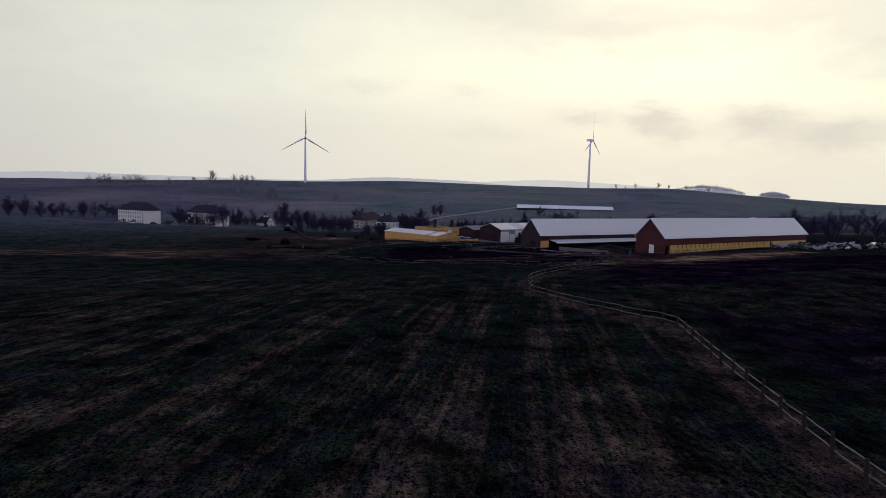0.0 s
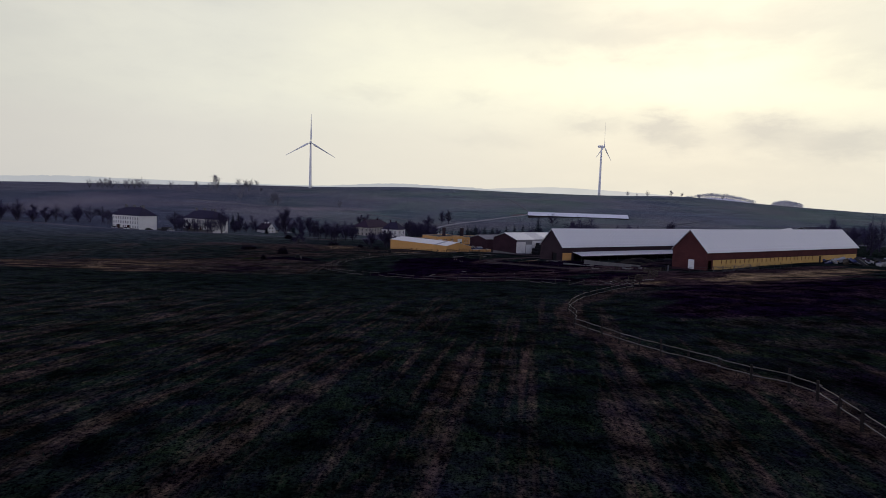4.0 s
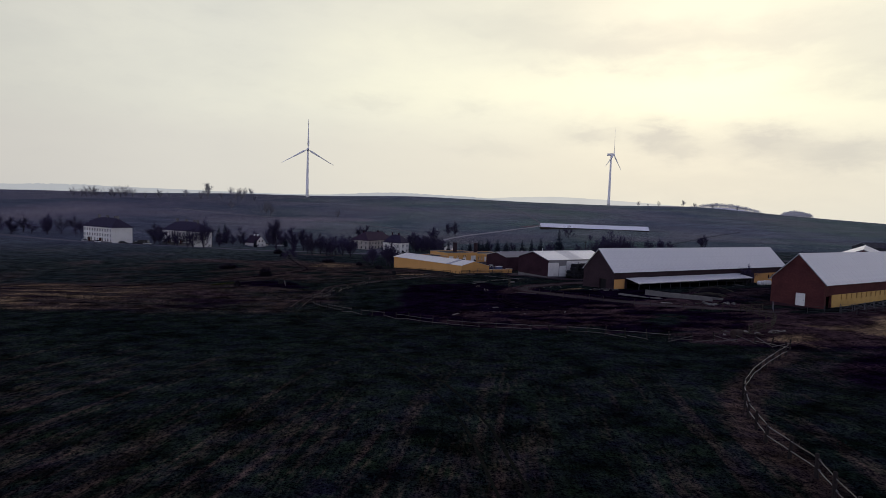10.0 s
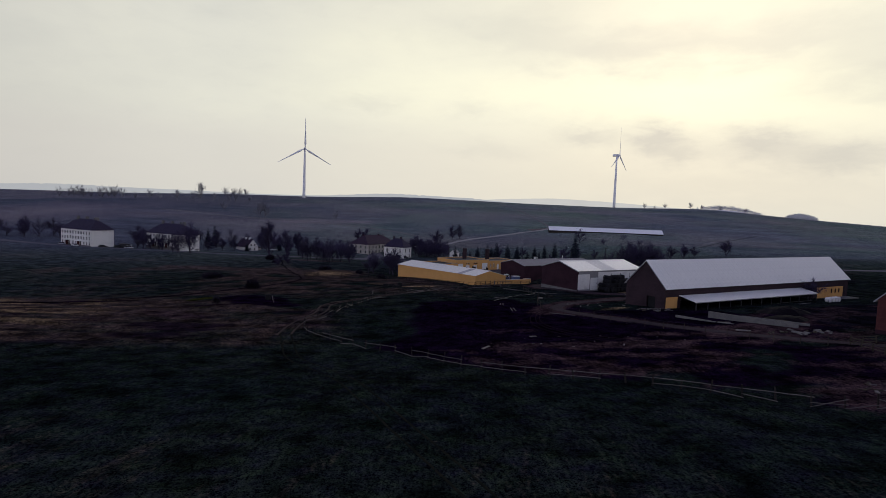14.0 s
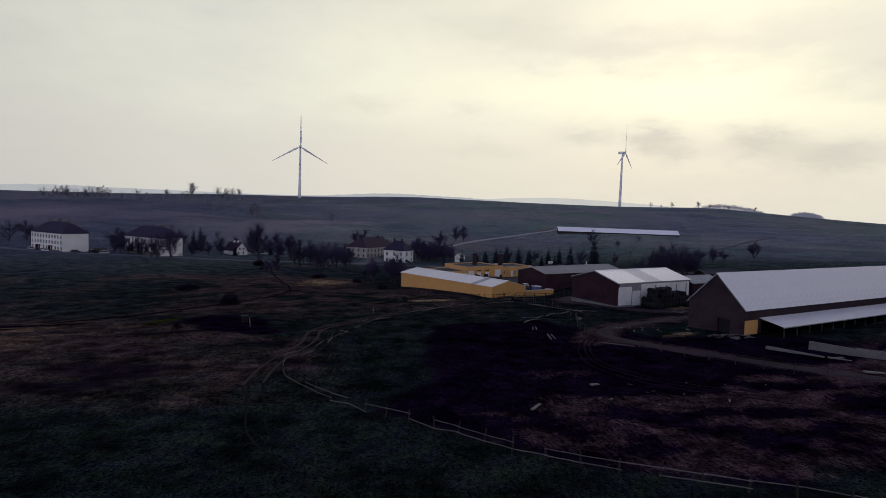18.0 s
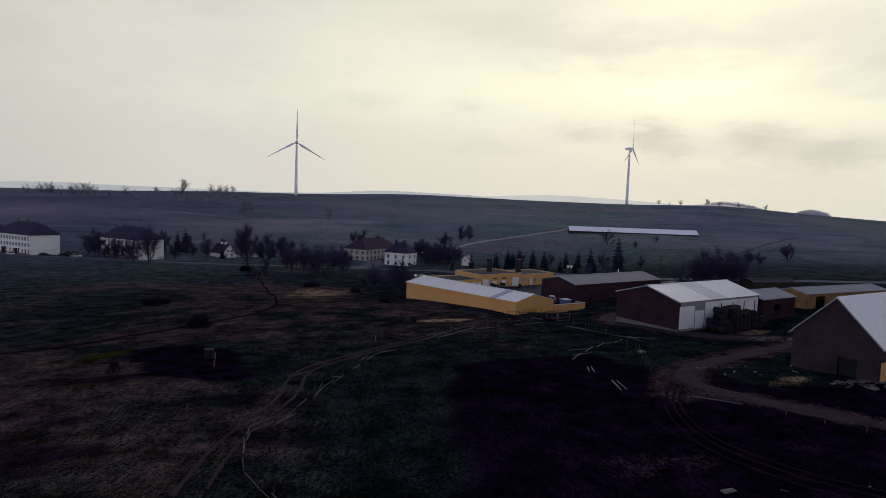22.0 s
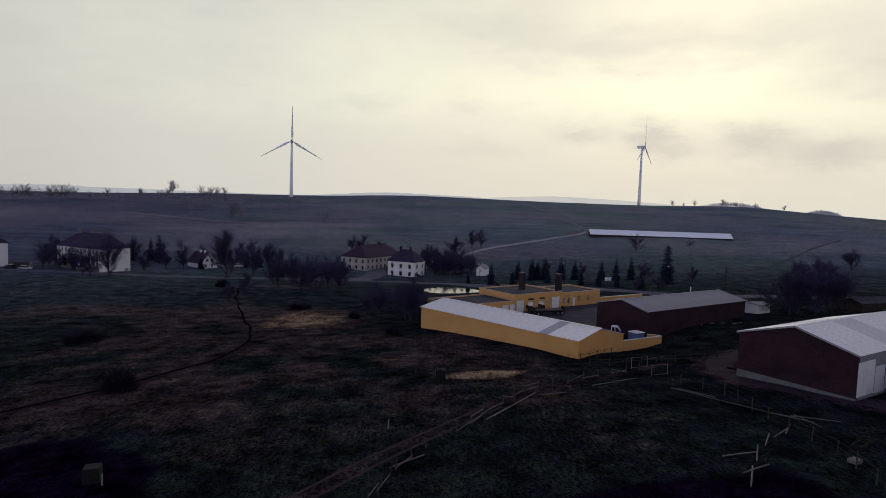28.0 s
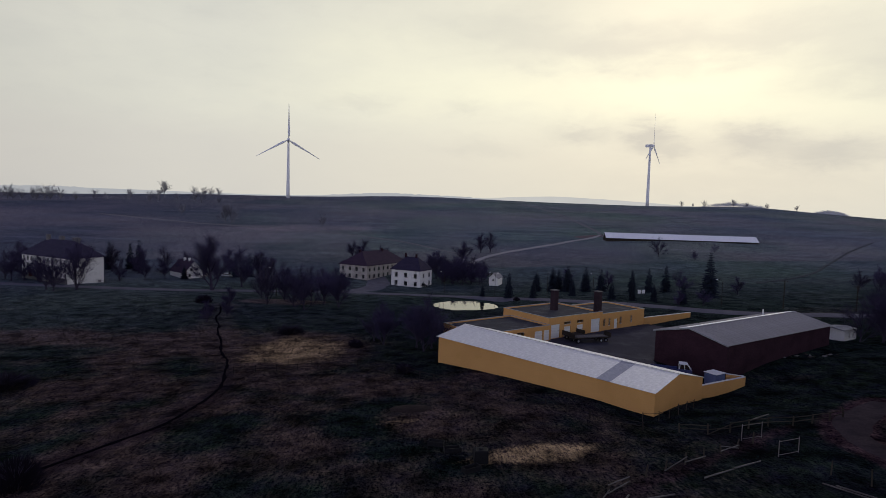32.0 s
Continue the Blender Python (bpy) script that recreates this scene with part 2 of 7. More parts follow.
SHEET_GREY = material("dull_grey_sheet", (0.43, 0.43, 0.45), 0.7, (0.37, 0.37, 0.39), 0.3, grain=3, vary=0.04)
BITUMEN = material("bitumen_felt", (0.050, 0.052, 0.064), 0.9, (0.038, 0.039, 0.048), 0.3, grain=4, stain=(0.075, 0.075, 0.085), stain_scale=0.4)
ROOF_BROWN = material("brown_roof_tile", (0.044, 0.035, 0.064), 0.9, (0.029, 0.024, 0.047), 0.5, grain=5, bump=0.3, streak=(1, 1, 3), spec=0.1)
ROOF_RED = material("red_roof_tile", (0.056, 0.034, 0.056), 0.9, (0.038, 0.024, 0.042), 0.5, spec=0.1, grain=5, bump=0.3, streak=(1, 1, 3))
PLASTER = material("white_plaster", (0.80, 0.775, 0.74), 0.9, (0.71, 0.69, 0.665), 0.3, grain=5, bump=0.06, stain=(0.45, 0.43, 0.40), stain_scale=0.35, stain_at=(0.58, 0.85))
PLASTER_OLD = material("stained_plaster", (0.46, 0.43, 0.40), 0.95, (0.36, 0.33, 0.30), 0.4, grain=5, stain=(0.24, 0.20, 0.18), stain_scale=0.4, stain_at=(0.5, 0.75))
WHITE_PAINT = material("white_paint", (0.78, 0.78, 0.76), 0.55, (0.70, 0.70, 0.68), 1.0, grain=6, bump=0.03)
BRIGHT_SHEET = material("bright_white_sheet", (0.94, 0.94, 0.93), 0.35, (0.90, 0.90, 0.89), 0.3, grain=3, bump=0, spec=0.5)
ROOF_DULL = material("weathered_dull_sheet", (0.27, 0.26, 0.27), 0.75, (0.22, 0.21, 0.22), 0.3, grain=3, vary=0.03)
FRAME = material("dark_window_frame", (0.10, 0.09, 0.10), 0.6, bump=0)
DARK = material("dark_interior", (0.02, 0.02, 0.022), 0.95)
DARK_METAL = material("dark_metal", (0.035, 0.035, 0.04), 0.7, spec=0.2)
STEEL = material("galvanised_steel", (0.36, 0.37, 0.39), 0.6, metal=0.2, grain=12)
CONCRETE = material("concrete", (0.17, 0.165, 0.163), 0.95, (0.115, 0.11, 0.112), 0.5, grain=5, bump=0.15, stain=(0.16, 0.15, 0.14), stain_scale=0.4)
WOOD = material("weathered_wood", (0.125, 0.115, 0.115), 0.85, (0.08, 0.073, 0.075), 0.8, grain=10, bump=0.2, vary=0.25)
WOOD_DARK = material("dark_wood", (0.06, 0.048, 0.038), 0.9, (0.035, 0.03, 0.025), 0.8, grain=10, vary=0.25)
BARK = material("bark", (0.055, 0.044, 0.076), 0.95, (0.036, 0.030, 0.050), 2.0, grain=12, bump=0.4)
TWIG = material("bare_twigs", (0.060, 0.049, 0.102), 0.95, (0.040, 0.033, 0.072), 1.0, grain=6, vary=0.25)
SPRUCE = material("spruce_needles", (0.015, 0.022, 0.034), 0.9, (0.011, 0.015, 0.025), 1.5, grain=8, vary=0.25)
THORN = material("dark_thorn_twigs", (0.016, 0.012, 0.024), 0.95, (0.009, 0.007, 0.015), 1.0, grain=6, vary=0.25)
RUBBER = material("black_film", (0.016, 0.016, 0.019), 0.75, grain=5, vary=0.3, spec=0.12)
RAIL = material("weathered_rail", (0.125, 0.113, 0.113), 0.6, (0.062, 0.056, 0.058), 0.8, grain=8, vary=0.35, spec=0.25)
STRAW = material("old_straw", (0.055, 0.038, 0.034), 0.95, (0.034, 0.024, 0.024), 1.2, grain=7, bump=0.4)
TURBINE = material("turbine_white", (0.88, 0.88, 0.89), 0.4, (0.85, 0.85, 0.87), 0.05, grain=0.5, bump=0)

GLASS = bpy.data.materials.new("window_glass")
GLASS.use_nodes = True
gb = GLASS.node_tree.nodes["Principled BSDF"]
gb.inputs["Base Color"].default_value, gb.inputs["Roughness"].default_value = (0.75, 0.8, 0.82, 1), 0.03
gb.inputs["Transmission Weight"].default_value, gb.inputs["IOR"].default_value = 1.0, 1.45


# ---- mesh helpers ----
def obj(name, bm, mat, parent=None, label="", smooth=False):
    me = bpy.data.meshes.new(name)
    bm.normal_update()
    bm.to_mesh(me)
    bm.free()
    me.materials.append(mat)
    if smooth:
        me.polygons.foreach_set("use_smooth", [True] * len(me.polygons))
    ob = new(name, me)
    if parent:
        ob.parent = parent
    if label:
        ob["label"] = label
    return ob


part = obj


def thing(name, m, label, category, group="", kind=""):
    e = new(name)
    e.matrix_basis = m
    e.empty_display_size = 0.2
    return tagged(e, label, category, group, kind)


def repeat(name, me, m, parent, label=""):
    """One more object on a mesh that is already there."""
    ob = new(name, me)
    ob.parent = parent
    ob.matrix_basis = m
    if label:
        ob["label"] = label
    return ob


def box(bm, x0, y0, z0, x1, y1, z1, m=None):
    vs = [bm.verts.new((x, y, z)) for z in (z0, z1) for x, y in ((x0, y0), (x1, y0), (x1, y1), (x0, y1))]
    for f in ((3, 2, 1, 0), (4, 5, 6, 7), (0, 1, 5, 4), (1, 2, 6, 5), (2, 3, 7, 6), (3, 0, 4, 7)):
        bm.faces.new([vs[i] for i in f])
    if m is not None:
        bmesh.ops.transform(bm, matrix=m, verts=vs)
    return vs


def boxed(x0, y0, z0, x1, y1, z1, bevel=0.0):
    bm = bmesh.new()
    box(bm, x0, y0, z0, x1, y1, z1)
    if bevel:
        bmesh.ops.bevel(bm, geom=bm.edges[:], offset=bevel, segments=1, affect="EDGES")
    return bm


def tube(bm, points, radii, sides=6, cap=True):
    """A tapering tube through points."""
    rings = []
    for i, p in enumerate(points):
        p = Vector(p)
        a, b = Vector(points[max(i - 1, 0)]), Vector(points[min(i + 1, len(points) - 1)])
        d = (b - a).normalized() if (b - a).length > 1e-6 else Vector((0, 0, 1))
        u = d.orthogonal().normalized()
        v = d.cross(u)
        rings.append([bm.verts.new(p + radii[i] * (math.cos(2 * math.pi * k / sides) * u + math.sin(2 * math.pi * k / sides) * v)) for k in range(sides)])
    for r, s in zip(rings, rings[1:]):
        for k in range(sides):
            try:
                bm.faces.new((r[k], r[(k + 1) % sides], s[(k + 1) % sides], s[k]))
            except ValueError:
                pass
    if cap:
        bm.faces.new(rings[0][::-1])
        bm.faces.new(rings[-1])


def prism(bm, outline, d0, d1, axis="x"):
    """A polygon drawn in the plane across an axis, extruded from d0 to d1 along it."""
    put = {"x": lambda a, b, d: (d, a, b), "y": lambda a, b, d: (a, d, b), "z": lambda a, b, d: (a, b, d)}[axis]
    lo, hi = [bm.verts.new(put(a, b, d0)) for a, b in outline], [bm.verts.new(put(a, b, d1)) for a, b in outline]
    bm.faces.new(lo[::-1])
    bm.faces.new(hi)
    n = len(outline)
    for i in range(n):
        bm.faces.new((lo[i], lo[(i + 1) % n], hi[(i + 1) % n], hi[i]))
    bmesh.ops.recalc_face_normals(bm, faces=bm.faces[:])


def wall_mesh(length, z0, z1, thick, openings=()):
    """A wall along x from 0 to length, its outer face at y = 0 and its inner at y = thick, with openings (x0, x1, z0, z1) cut through."""
    xs = sorted({0.0, length, *(v for o in openings for v in o[:2])})
    zs = sorted({z0, z1, *(v for o in openings for v in o[2:])})

    def solid(i, j):
        if not (0 <= i < len(xs) - 1 and 0 <= j < len(zs) - 1):
            return False
        x, z = (xs[i] + xs[i + 1]) / 2, (zs[j] + zs[j + 1]) / 2
        return not any(o[0] < x < o[1] and o[2] < z < o[3] for o in openings)

    bm = bmesh.new()
    made = {}

    def v(i, j, k):
        if (i, j, k) not in made:
            made[i, j, k] = bm.verts.new((xs[i], thick * k, zs[j]))
        return made[i, j, k]

    for i in range(len(xs) - 1):
        for j in range(len(zs) - 1):
            if not solid(i, j):
                continue
            bm.faces.new((v(i, j, 0), v(i + 1, j, 0), v(i + 1, j + 1, 0), v(i, j + 1, 0)))
            bm.faces.new((v(i, j, 1), v(i, j + 1, 1), v(i + 1, j + 1, 1), v(i + 1, j, 1)))
            for di, dj, a, b in ((-1, 0, (i, j), (i, j + 1)), (1, 0, (i + 1, j + 1), (i + 1, j)), (0, -1, (i + 1, j), (i, j)), (0, 1, (i, j + 1), (i + 1, j + 1))):
                if not solid(i + di, j + dj):
                    bm.faces.new((v(*a, 0), v(*b, 0), v(*b, 1), v(*a, 1)))
    bmesh.ops.recalc_face_normals(bm, faces=bm.faces[:])
    return bm


# ---- the lie of the land ----
KNOTS = ([0, 60, 110, 150, 180, 220, 270, 320, 380, 440, 540, 700, 920], [9.21, 7.86, 5.88, 3.3, 1.12, 1.33, -0.87, -3.63, -4.39, -7.96, 1.64, 21.17, 38.7])
LEAN_Y = [0, 110, 180, 240, 300, 440, 900]
LEAN = [-1.05, 1.76, 1.53, 1.81, 1.87, 1.37, 0.46]
BOW = [-0.7, 0.55, 0.9, -0.55, 0.52, 1.19, -0.73]


def smooth(a, b, v):
    v = min(max((v - a) / (b - a), 0.0), 1.0)
    return v * v * (3 - 2 * v)


def hump(x, y, cx, cy, rx, ry, top):
    q = ((x - cx) / rx) ** 2 + ((y - cy) / ry) ** 2
    return top * math.exp(-q) if q < 30 else 0.0


POND, POND_X, POND_Y, POND_RX, POND_RY = -5.75, 1.2, 382.6, 9.6, 8.6         # level, middle and reach of the pond


def land(x, y):
    """Height of the ground: a field that falls to a stream and a village, then a long hill with the wind turbines on its crest."""
    ky, kz = KNOTS
    yy = min(max(y, 0.0), 920.0)
    xs = 120 * math.tanh(x / 120) / 50
    z = 0.0
    for step in (-14.0, -5.0, 5.0, 14.0):       # rounds the knots off
        q = min(max(yy + step, 0.0), 920.0)
        z += float(np.interp(q, ky, kz)) + xs * float(np.interp(q, LEAN_Y, LEAN)) + xs * xs * float(np.interp(q, LEAN_Y, BOW))
    z /= 4
    if y < 0:
        z += 0.01 * min(-y, 300)
    up = smooth(480, 900, y)
    z -= up * (max(0.0, x - 430) * 0.040 + max(0.0, -x - 260) * 0.016)
    if y > 930:
        z -= 30 * smooth(930, 1700, y)
    z += hump(x, y, 430, 925, 110, 200, 2.5) + hump(x, y, 1240, 2300, 330, 160, 92) + hump(x, y, 990, 1510, 130, 110, 46)
    z += hump(x, y, 150, 543, 70, 18, 1.5)
    z += hump(x, y, -46, 215.5, 8, 5, 0.7)
    far = smooth(60, 300, max(abs(x) - 60, y - 440))
    z += far * 1.6 * noise.noise(Vector((x / 160, y / 160, 0.3)))
    z += 0.22 * noise.noise(Vector((x / 19, y / 19, 1.7))) + 0.07 * noise.noise(Vector((x / 4.5, y / 4.5, 5.1)))
    z += hump(x, y, 29, 289, 16, 12, -2.1) + hump(x, y, 13, 275, 7, 6, -0.8)       # cut for the ochre shed and its yard
    if -40 < x < 45 and 340 < y < 425:      # the pond's hollow and its bank
        q = math.hypot((x - POND_X) / POND_RX, (y - POND_Y) / POND_RY) + 0.10 * noise.noise(Vector((x / 5, y / 5, 4.0)))
        bank = 1 - smooth(1.3, 2.0, q)
        z = z * (1 - bank) + (POND + 0.10) * bank - 0.7 * (1 - smooth(0.88, 1.06, q))
    return z


# ---- ground ----
def spread(stops):
    """Grid lines: rows of (from, to, step)."""
    out = []
    for a, b, s in stops:
        n = max(1, round((b - a) / s))
        out += [a + (b - a) * i / n for i in range(n)]
    return out + [stops[-1][1]]


GX = spread([(-4800, -1500, 300), (-1500, -500, 60), (-500, -150, 12), (-150, 170, 1.6), (170, 500, 12), (500, 1500, 50), (1500, 4800, 300)])
GY = spread([(-4800, -600, 400), (-600, -60, 30), (-60, 0, 6), (0, 330, 1.5), (330, 366, 2.5), (366, 402, 1.3), (402, 480, 3.0), (480, 960, 10), (960, 2600, 40), (2600, 4800, 200)])


def rag(x, y, size, seed=0.0):
    return noise.fractal(Vector((x / size, y / size, seed)), 1.0, 2.0, 4)


def near_line(x, y, pts):
    best = 1e9
    for (ax, ay), (bx, by) in zip(pts, pts[1:]):
        dx, dy = bx - ax, by - ay
        k = min(max(((x - ax) * dx + (y - ay) * dy) / (dx * dx + dy * dy), 0), 1)
        best = min(best, math.hypot(x - ax - k * dx, y - ay - k * dy))
    return best


def oval(x, y, cx, cy, rx, ry, turn=0.0):
    c, s = math.cos(radians(turn)), math.sin(radians(turn))
    u, v = (c * (x - cx) + s * (y - cy)) / rx, (-s * (x - cx) + c * (y - cy)) / ry
    return math.hypot(u, v)


RAIL_LINE = [(21.5, 22), (22.3, 30.3), (23.7, 38.8), (25.4, 47.1), (27.2, 54.8), (29.6, 66.3), (26.5, 71.1), (22.3, 78.7), (20.4, 84), (18.4, 91.5), (20.4, 97), (20.6, 102), (22.8, 108), (26.2, 114.5), (30.4, 119.8), (36.0, 125.5), (42.4, 131.5)]
LANE = [(27, 268), (19, 263), (8, 257), (-4, 249), (-13, 239), (-20, 231), (-25, 224), (-27, 215), (-28, 204), (-31, 193), (-29, 182), (-25, 166), (-18, 140)]
YARD_ROAD = [(21, 208), (24, 215), (31, 221.5), (41, 227), (53, 233.6), (62, 241), (74, 252), (96, 264)]
HALL_ROAD = [(46, 276), (36, 270), (31, 263), (32, 255), (37, 248), (45, 241.5), (56, 240)]
HERD_WAY = [(21, 209), (30, 205), (37, 198), (46, 188), (56, 178), (66, 170)]
DITCH = [(-70, 372), (-66, 354), (-56, 325), (-47.5, 302), (-45, 286), (-47.5, 274), (-53, 264), (-61, 254), (-68, 244), (-84, 228), (-130, 216)]


def cover(x, y):
    """What grows or lies on the ground: shares of dry grass, mud, bare earth and straw, and of painted haze."""
    dry = mud = earth = straw = field = moss = 0.0
    if -400 < x < 400 and -60 < y < 480:
        r, r2 = rag(x, y, 26), rag(x, y, 9, 3.0)
        field = (1 - smooth(95, 150, y + 0.25 * x)) * (1 - smooth(24, 32, x) * smooth(0, 0.2, r2 + 0.3))
        dry += field * (0.20 + 0.18 * r) * (1 - 0.45 * smooth(50, 110, y))
        # rough dead grass beside the stream
        band = 1 - smooth(0.75, 1.1, oval(x, y, -95, 205, 85, 34, -6) + 0.22 * r)
        dry += band * (0.55 + 0.25 * smooth(40, 70, -x) + 0.8 * rag(0.4 * x, y, 7, 8.0))
        # western end, only seen from afar, paled with straw in place of haze
        straw += band * 0.58 * smooth(52, 84, -x) * smooth(-0.15, 0.3, rag(0.3 * x, y, 5, 21.0))
        dry += 0.8 * (1 - smooth(0.6, 1.1, oval(x, y, -40, 320, 16, 19) + 0.3 * r2))
        straw += 0.74 * (1 - smooth(0.3, 1.1, oval(x, y, -40, 320, 14, 17) + 0.4 * r2))
        dry += 0.4 * smooth(0.12, 0.5, r) * (1 - smooth(330, 380, y)) * smooth(200, 240, y)
        dry += (0.24 + 0.45 * r + 0.40 * r2) * smooth(222, 245, y) * (1 - smooth(330, 352, y)) * (1 - smooth(8, 20, x)) * smooth(-150, -110, x)
        # trampled paddocks
        mud += 1 - smooth(0.80, 1.08, oval(x, y, 24, 184, 44, 21, 30) + 0.20 * r + 0.12 * r2)
        mud += 0.85 * (1 - smooth(0.75, 1.05, oval(x, y, 70, 122, 34, 14, 12) + 0.25 * r))
        mud += 0.8 * (1 - smooth(0.8, 1.05, oval(x, y, 118, 128, 40, 16, 10) + 0.25 * r))
        mud += 0.62 * smooth(-0.25, 0.2, r) * smooth(24, 38, x) * (1 - smooth(136, 150, y))
        mud += 0.55 * (1 - smooth(0.8, 1.05, oval(x, y, 86, 203, 46, 12, 27) + 0.1 * r))
        earth += 0.5 * smooth(-0.2, 0.25, r2) * (1 - smooth(0.8, 1.05, oval(x, y, 80, 198, 44, 14, 27) + 0.1 * r))
        mud += 0.95 * (1 - smooth(0.65, 1.15, oval(x, y, -45, 228, 17, 7, -55) + 0.5 * r2))
        dry += 0.62 * (1 - smooth(0.6, 1.15, oval(x, y, -46, 216, 9.5, 5, -38) + 0.4 * r2)) + 0.4 * (1 - smooth(0.6, 1.15, oval(x, y, -53, 206, 11, 5, -30) + 0.5 * r2))
        earth += 0.45 * (1 - smooth(0.5, 1.15, oval(x, y, -55, 206, 11, 5, -30) + 0.5 * r2))
        dry += (0.30 + 0.5 * r2) * smooth(-75, -55, x) * (1 - smooth(2, 12, x)) * smooth(238, 252, y) * (1 - smooth(290, 305, y))
        moss = (1 - smooth(0.5, 1.1, oval(x, y, -58.5, 234, 6.5, 1.8, 68) + 0.5 * r2)) + 0.6 * (1 - smooth(0.5, 1.1, oval(x, y, -52, 213, 4, 1.5, 20) + 0.5 * r2))
        mud += 0.75 * (1 - smooth(0.55, 1.2, oval(x, y, 6, 219, 14, 8, 20) + 0.8 * r2))
        mud += 0.62 * smooth(0.08, 0.34, rag(0.3 * x, y, 6, 6.0)) * (1 - smooth(0.8, 1.2, oval(x, y, -95, 205, 80, 30, -6)))
        earth += 1.0 * (1 - smooth(0.7, 1.1, oval(x, y, 74, 157, 42, 11, 24) + 0.35 * r2))
        earth += 0.80 * smooth(-0.08, 0.28, rag(0.7 * x + 0.3 * y, y, 6, 3.0)) * (1 - smooth(0.7, 1.1, oval(x, y, 22, 172, 40, 13, 24) + 0.3 * r))
        earth += 0.8 * (1 - smooth(0.6, 1.0, oval(x, y, 58, 190, 20, 4, 30) + 0.4 * r2))
        mud += 0.85 * (1 - smooth(0.80, 1.12, oval(x, y, 10, 204, 20, 22, -15) + 0.28 * r + 0.2 * r2)) * smooth(-30, -22, x)
        if -30 < x < 75 and 125 < y < 215:
            past = y - float(np.interp(x, (-28, -25.8, -13.3, 5, 18, 33, 43), (197, 190, 174.3, 159.5, 152.4, 141, 133)))
            yard = smooth(-1.0, 3.0, past)
            mud += 0.85 * smooth(-18, 14, x) * yard * (1 - smooth(192, 212, y)) * (1 - smooth(60, 74, x)) * smooth(-0.45, 0.0, r2 + 0.3 * r)
            earth += 0.62 * yard * (1 - smooth(180, 205, y)) * smooth(0.02, 0.3, rag(0.5 * x + 0.3 * y, y, 6, 31.0)) * smooth(0, 12, x)
            if x < 43:
                mud, earth = mud * yard, earth * yard
        mud += 0.42 * smooth(-0.1, 0.3, r) * smooth(-40, -25, x) * smooth(235, 250, y) * (1 - smooth(280, 300, y))
        earth += 0.9 * smooth(-0.35, 0.2, rag(0.4 * x, y, 5, 13.0)) * (1 - smooth(0.7, 1.1, oval(x, y, 80, 148, 38, 14, 22) + 0.25 * r2))
        straw += 0.55 * smooth(-0.1, 0.3, rag(0.35 * x, y, 4, 17.0)) * (1 - smooth(0.6, 1.1, oval(x, y, 82, 144, 26, 8, 22) + 0.3 * r2))
        mud += 0.95 * (1 - smooth(0.7, 1.1, oval(x, y, 47, 104, 16, 8, 12) + 0.25 * r2))
        straw += 0.72 * (1 - smooth(0.3, 1.1, oval(x, y, 84, 153, 42, 8.0, 20) + 0.7 * r2))
        for pts, wide in ((LANE, 0.95), (YARD_ROAD, 2.9), (HALL_ROAD, 2.9), (HERD_WAY, 1.8)):
            if min(p[0] for p in pts) - 12 < x < max(p[0] for p in pts) + 12 and min(p[1] for p in pts) - 12 < y < max(p[1] for p in pts) + 12:
                earth += (1.0 - smooth(wide * 0.6, wide * 1.5, near_line(x, y, pts) + 0.7 * r2)) * (0.6 * smooth(172, 205, y) if pts is LANE else 1.0)
        dry += 0.9 * (1 - smooth(0.6, 1.1, oval(x, y, -55, 381, 14, 7) + 0.3 * r2))
        straw += 1 - smooth(0.55, 1.05, oval(x, y, -3.8, 262.6, 7.2, 3.2, 10) + 0.45 * r2)
        straw += 0.5 * (1 - smooth(0.5, 1.0, oval(x, y, -17.5, 274, 4.5, 1.6, 0) + 0.4 * r2))
        straw += 0.6 * (1 - smooth(0.5, 1.0, oval(x, y, 38, 212, 6, 2.4, 20) + 0.6 * r2))
        straw += 0.6 * (1 - smooth(0.5, 1.0, oval(x, y, 56, 247, 7, 3, 28) + 0.6 * r2))
        if 8 < x < 52 and 14 < y < 142:
            hem = near_line(x, y, RAIL_LINE)
            dry += 0.95 * (1 - smooth(0.5, 2.6, hem + 1.0 * r2))
        earth += 0.34 * smooth(0.0, 0.3, r2 + 0.15) * smooth(28, 40, x) * (1 - smooth(128, 142, y))
        if -36 < x < -26 and 178 < y < 200:
            dry += 0.9 * (1 - smooth(0.5, 1.1, oval(x, y, -32.4, 188, 1.6, 8, 6) + 0.3 * r2))
        wet = near_line(x, y, DITCH)
        if wet < 9:
            mud += 0.46 * (1 - smooth(1.0, 4.0, wet + 1.0 * r2)) * (1 - 0.6 * smooth(290, 320, y))
            dry += 0.35 * (1 - smooth(2.0, 7.0, wet))
    elif 480 <= y < 1000:
        dry += 0.25 + 0.3 * rag(x, y, 90) + 0.35 * (1 - smooth(0.6, 1.1, oval(x, y, -90, 600, 60, 14, 8) + 0.3 * rag(x, y, 30)))
    # haze painted on the ground: its share grows with distance and to the west
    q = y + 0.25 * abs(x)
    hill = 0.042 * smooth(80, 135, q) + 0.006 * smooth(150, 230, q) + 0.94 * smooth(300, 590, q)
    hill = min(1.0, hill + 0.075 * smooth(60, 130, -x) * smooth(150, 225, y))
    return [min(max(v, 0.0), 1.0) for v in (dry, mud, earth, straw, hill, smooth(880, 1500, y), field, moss)]


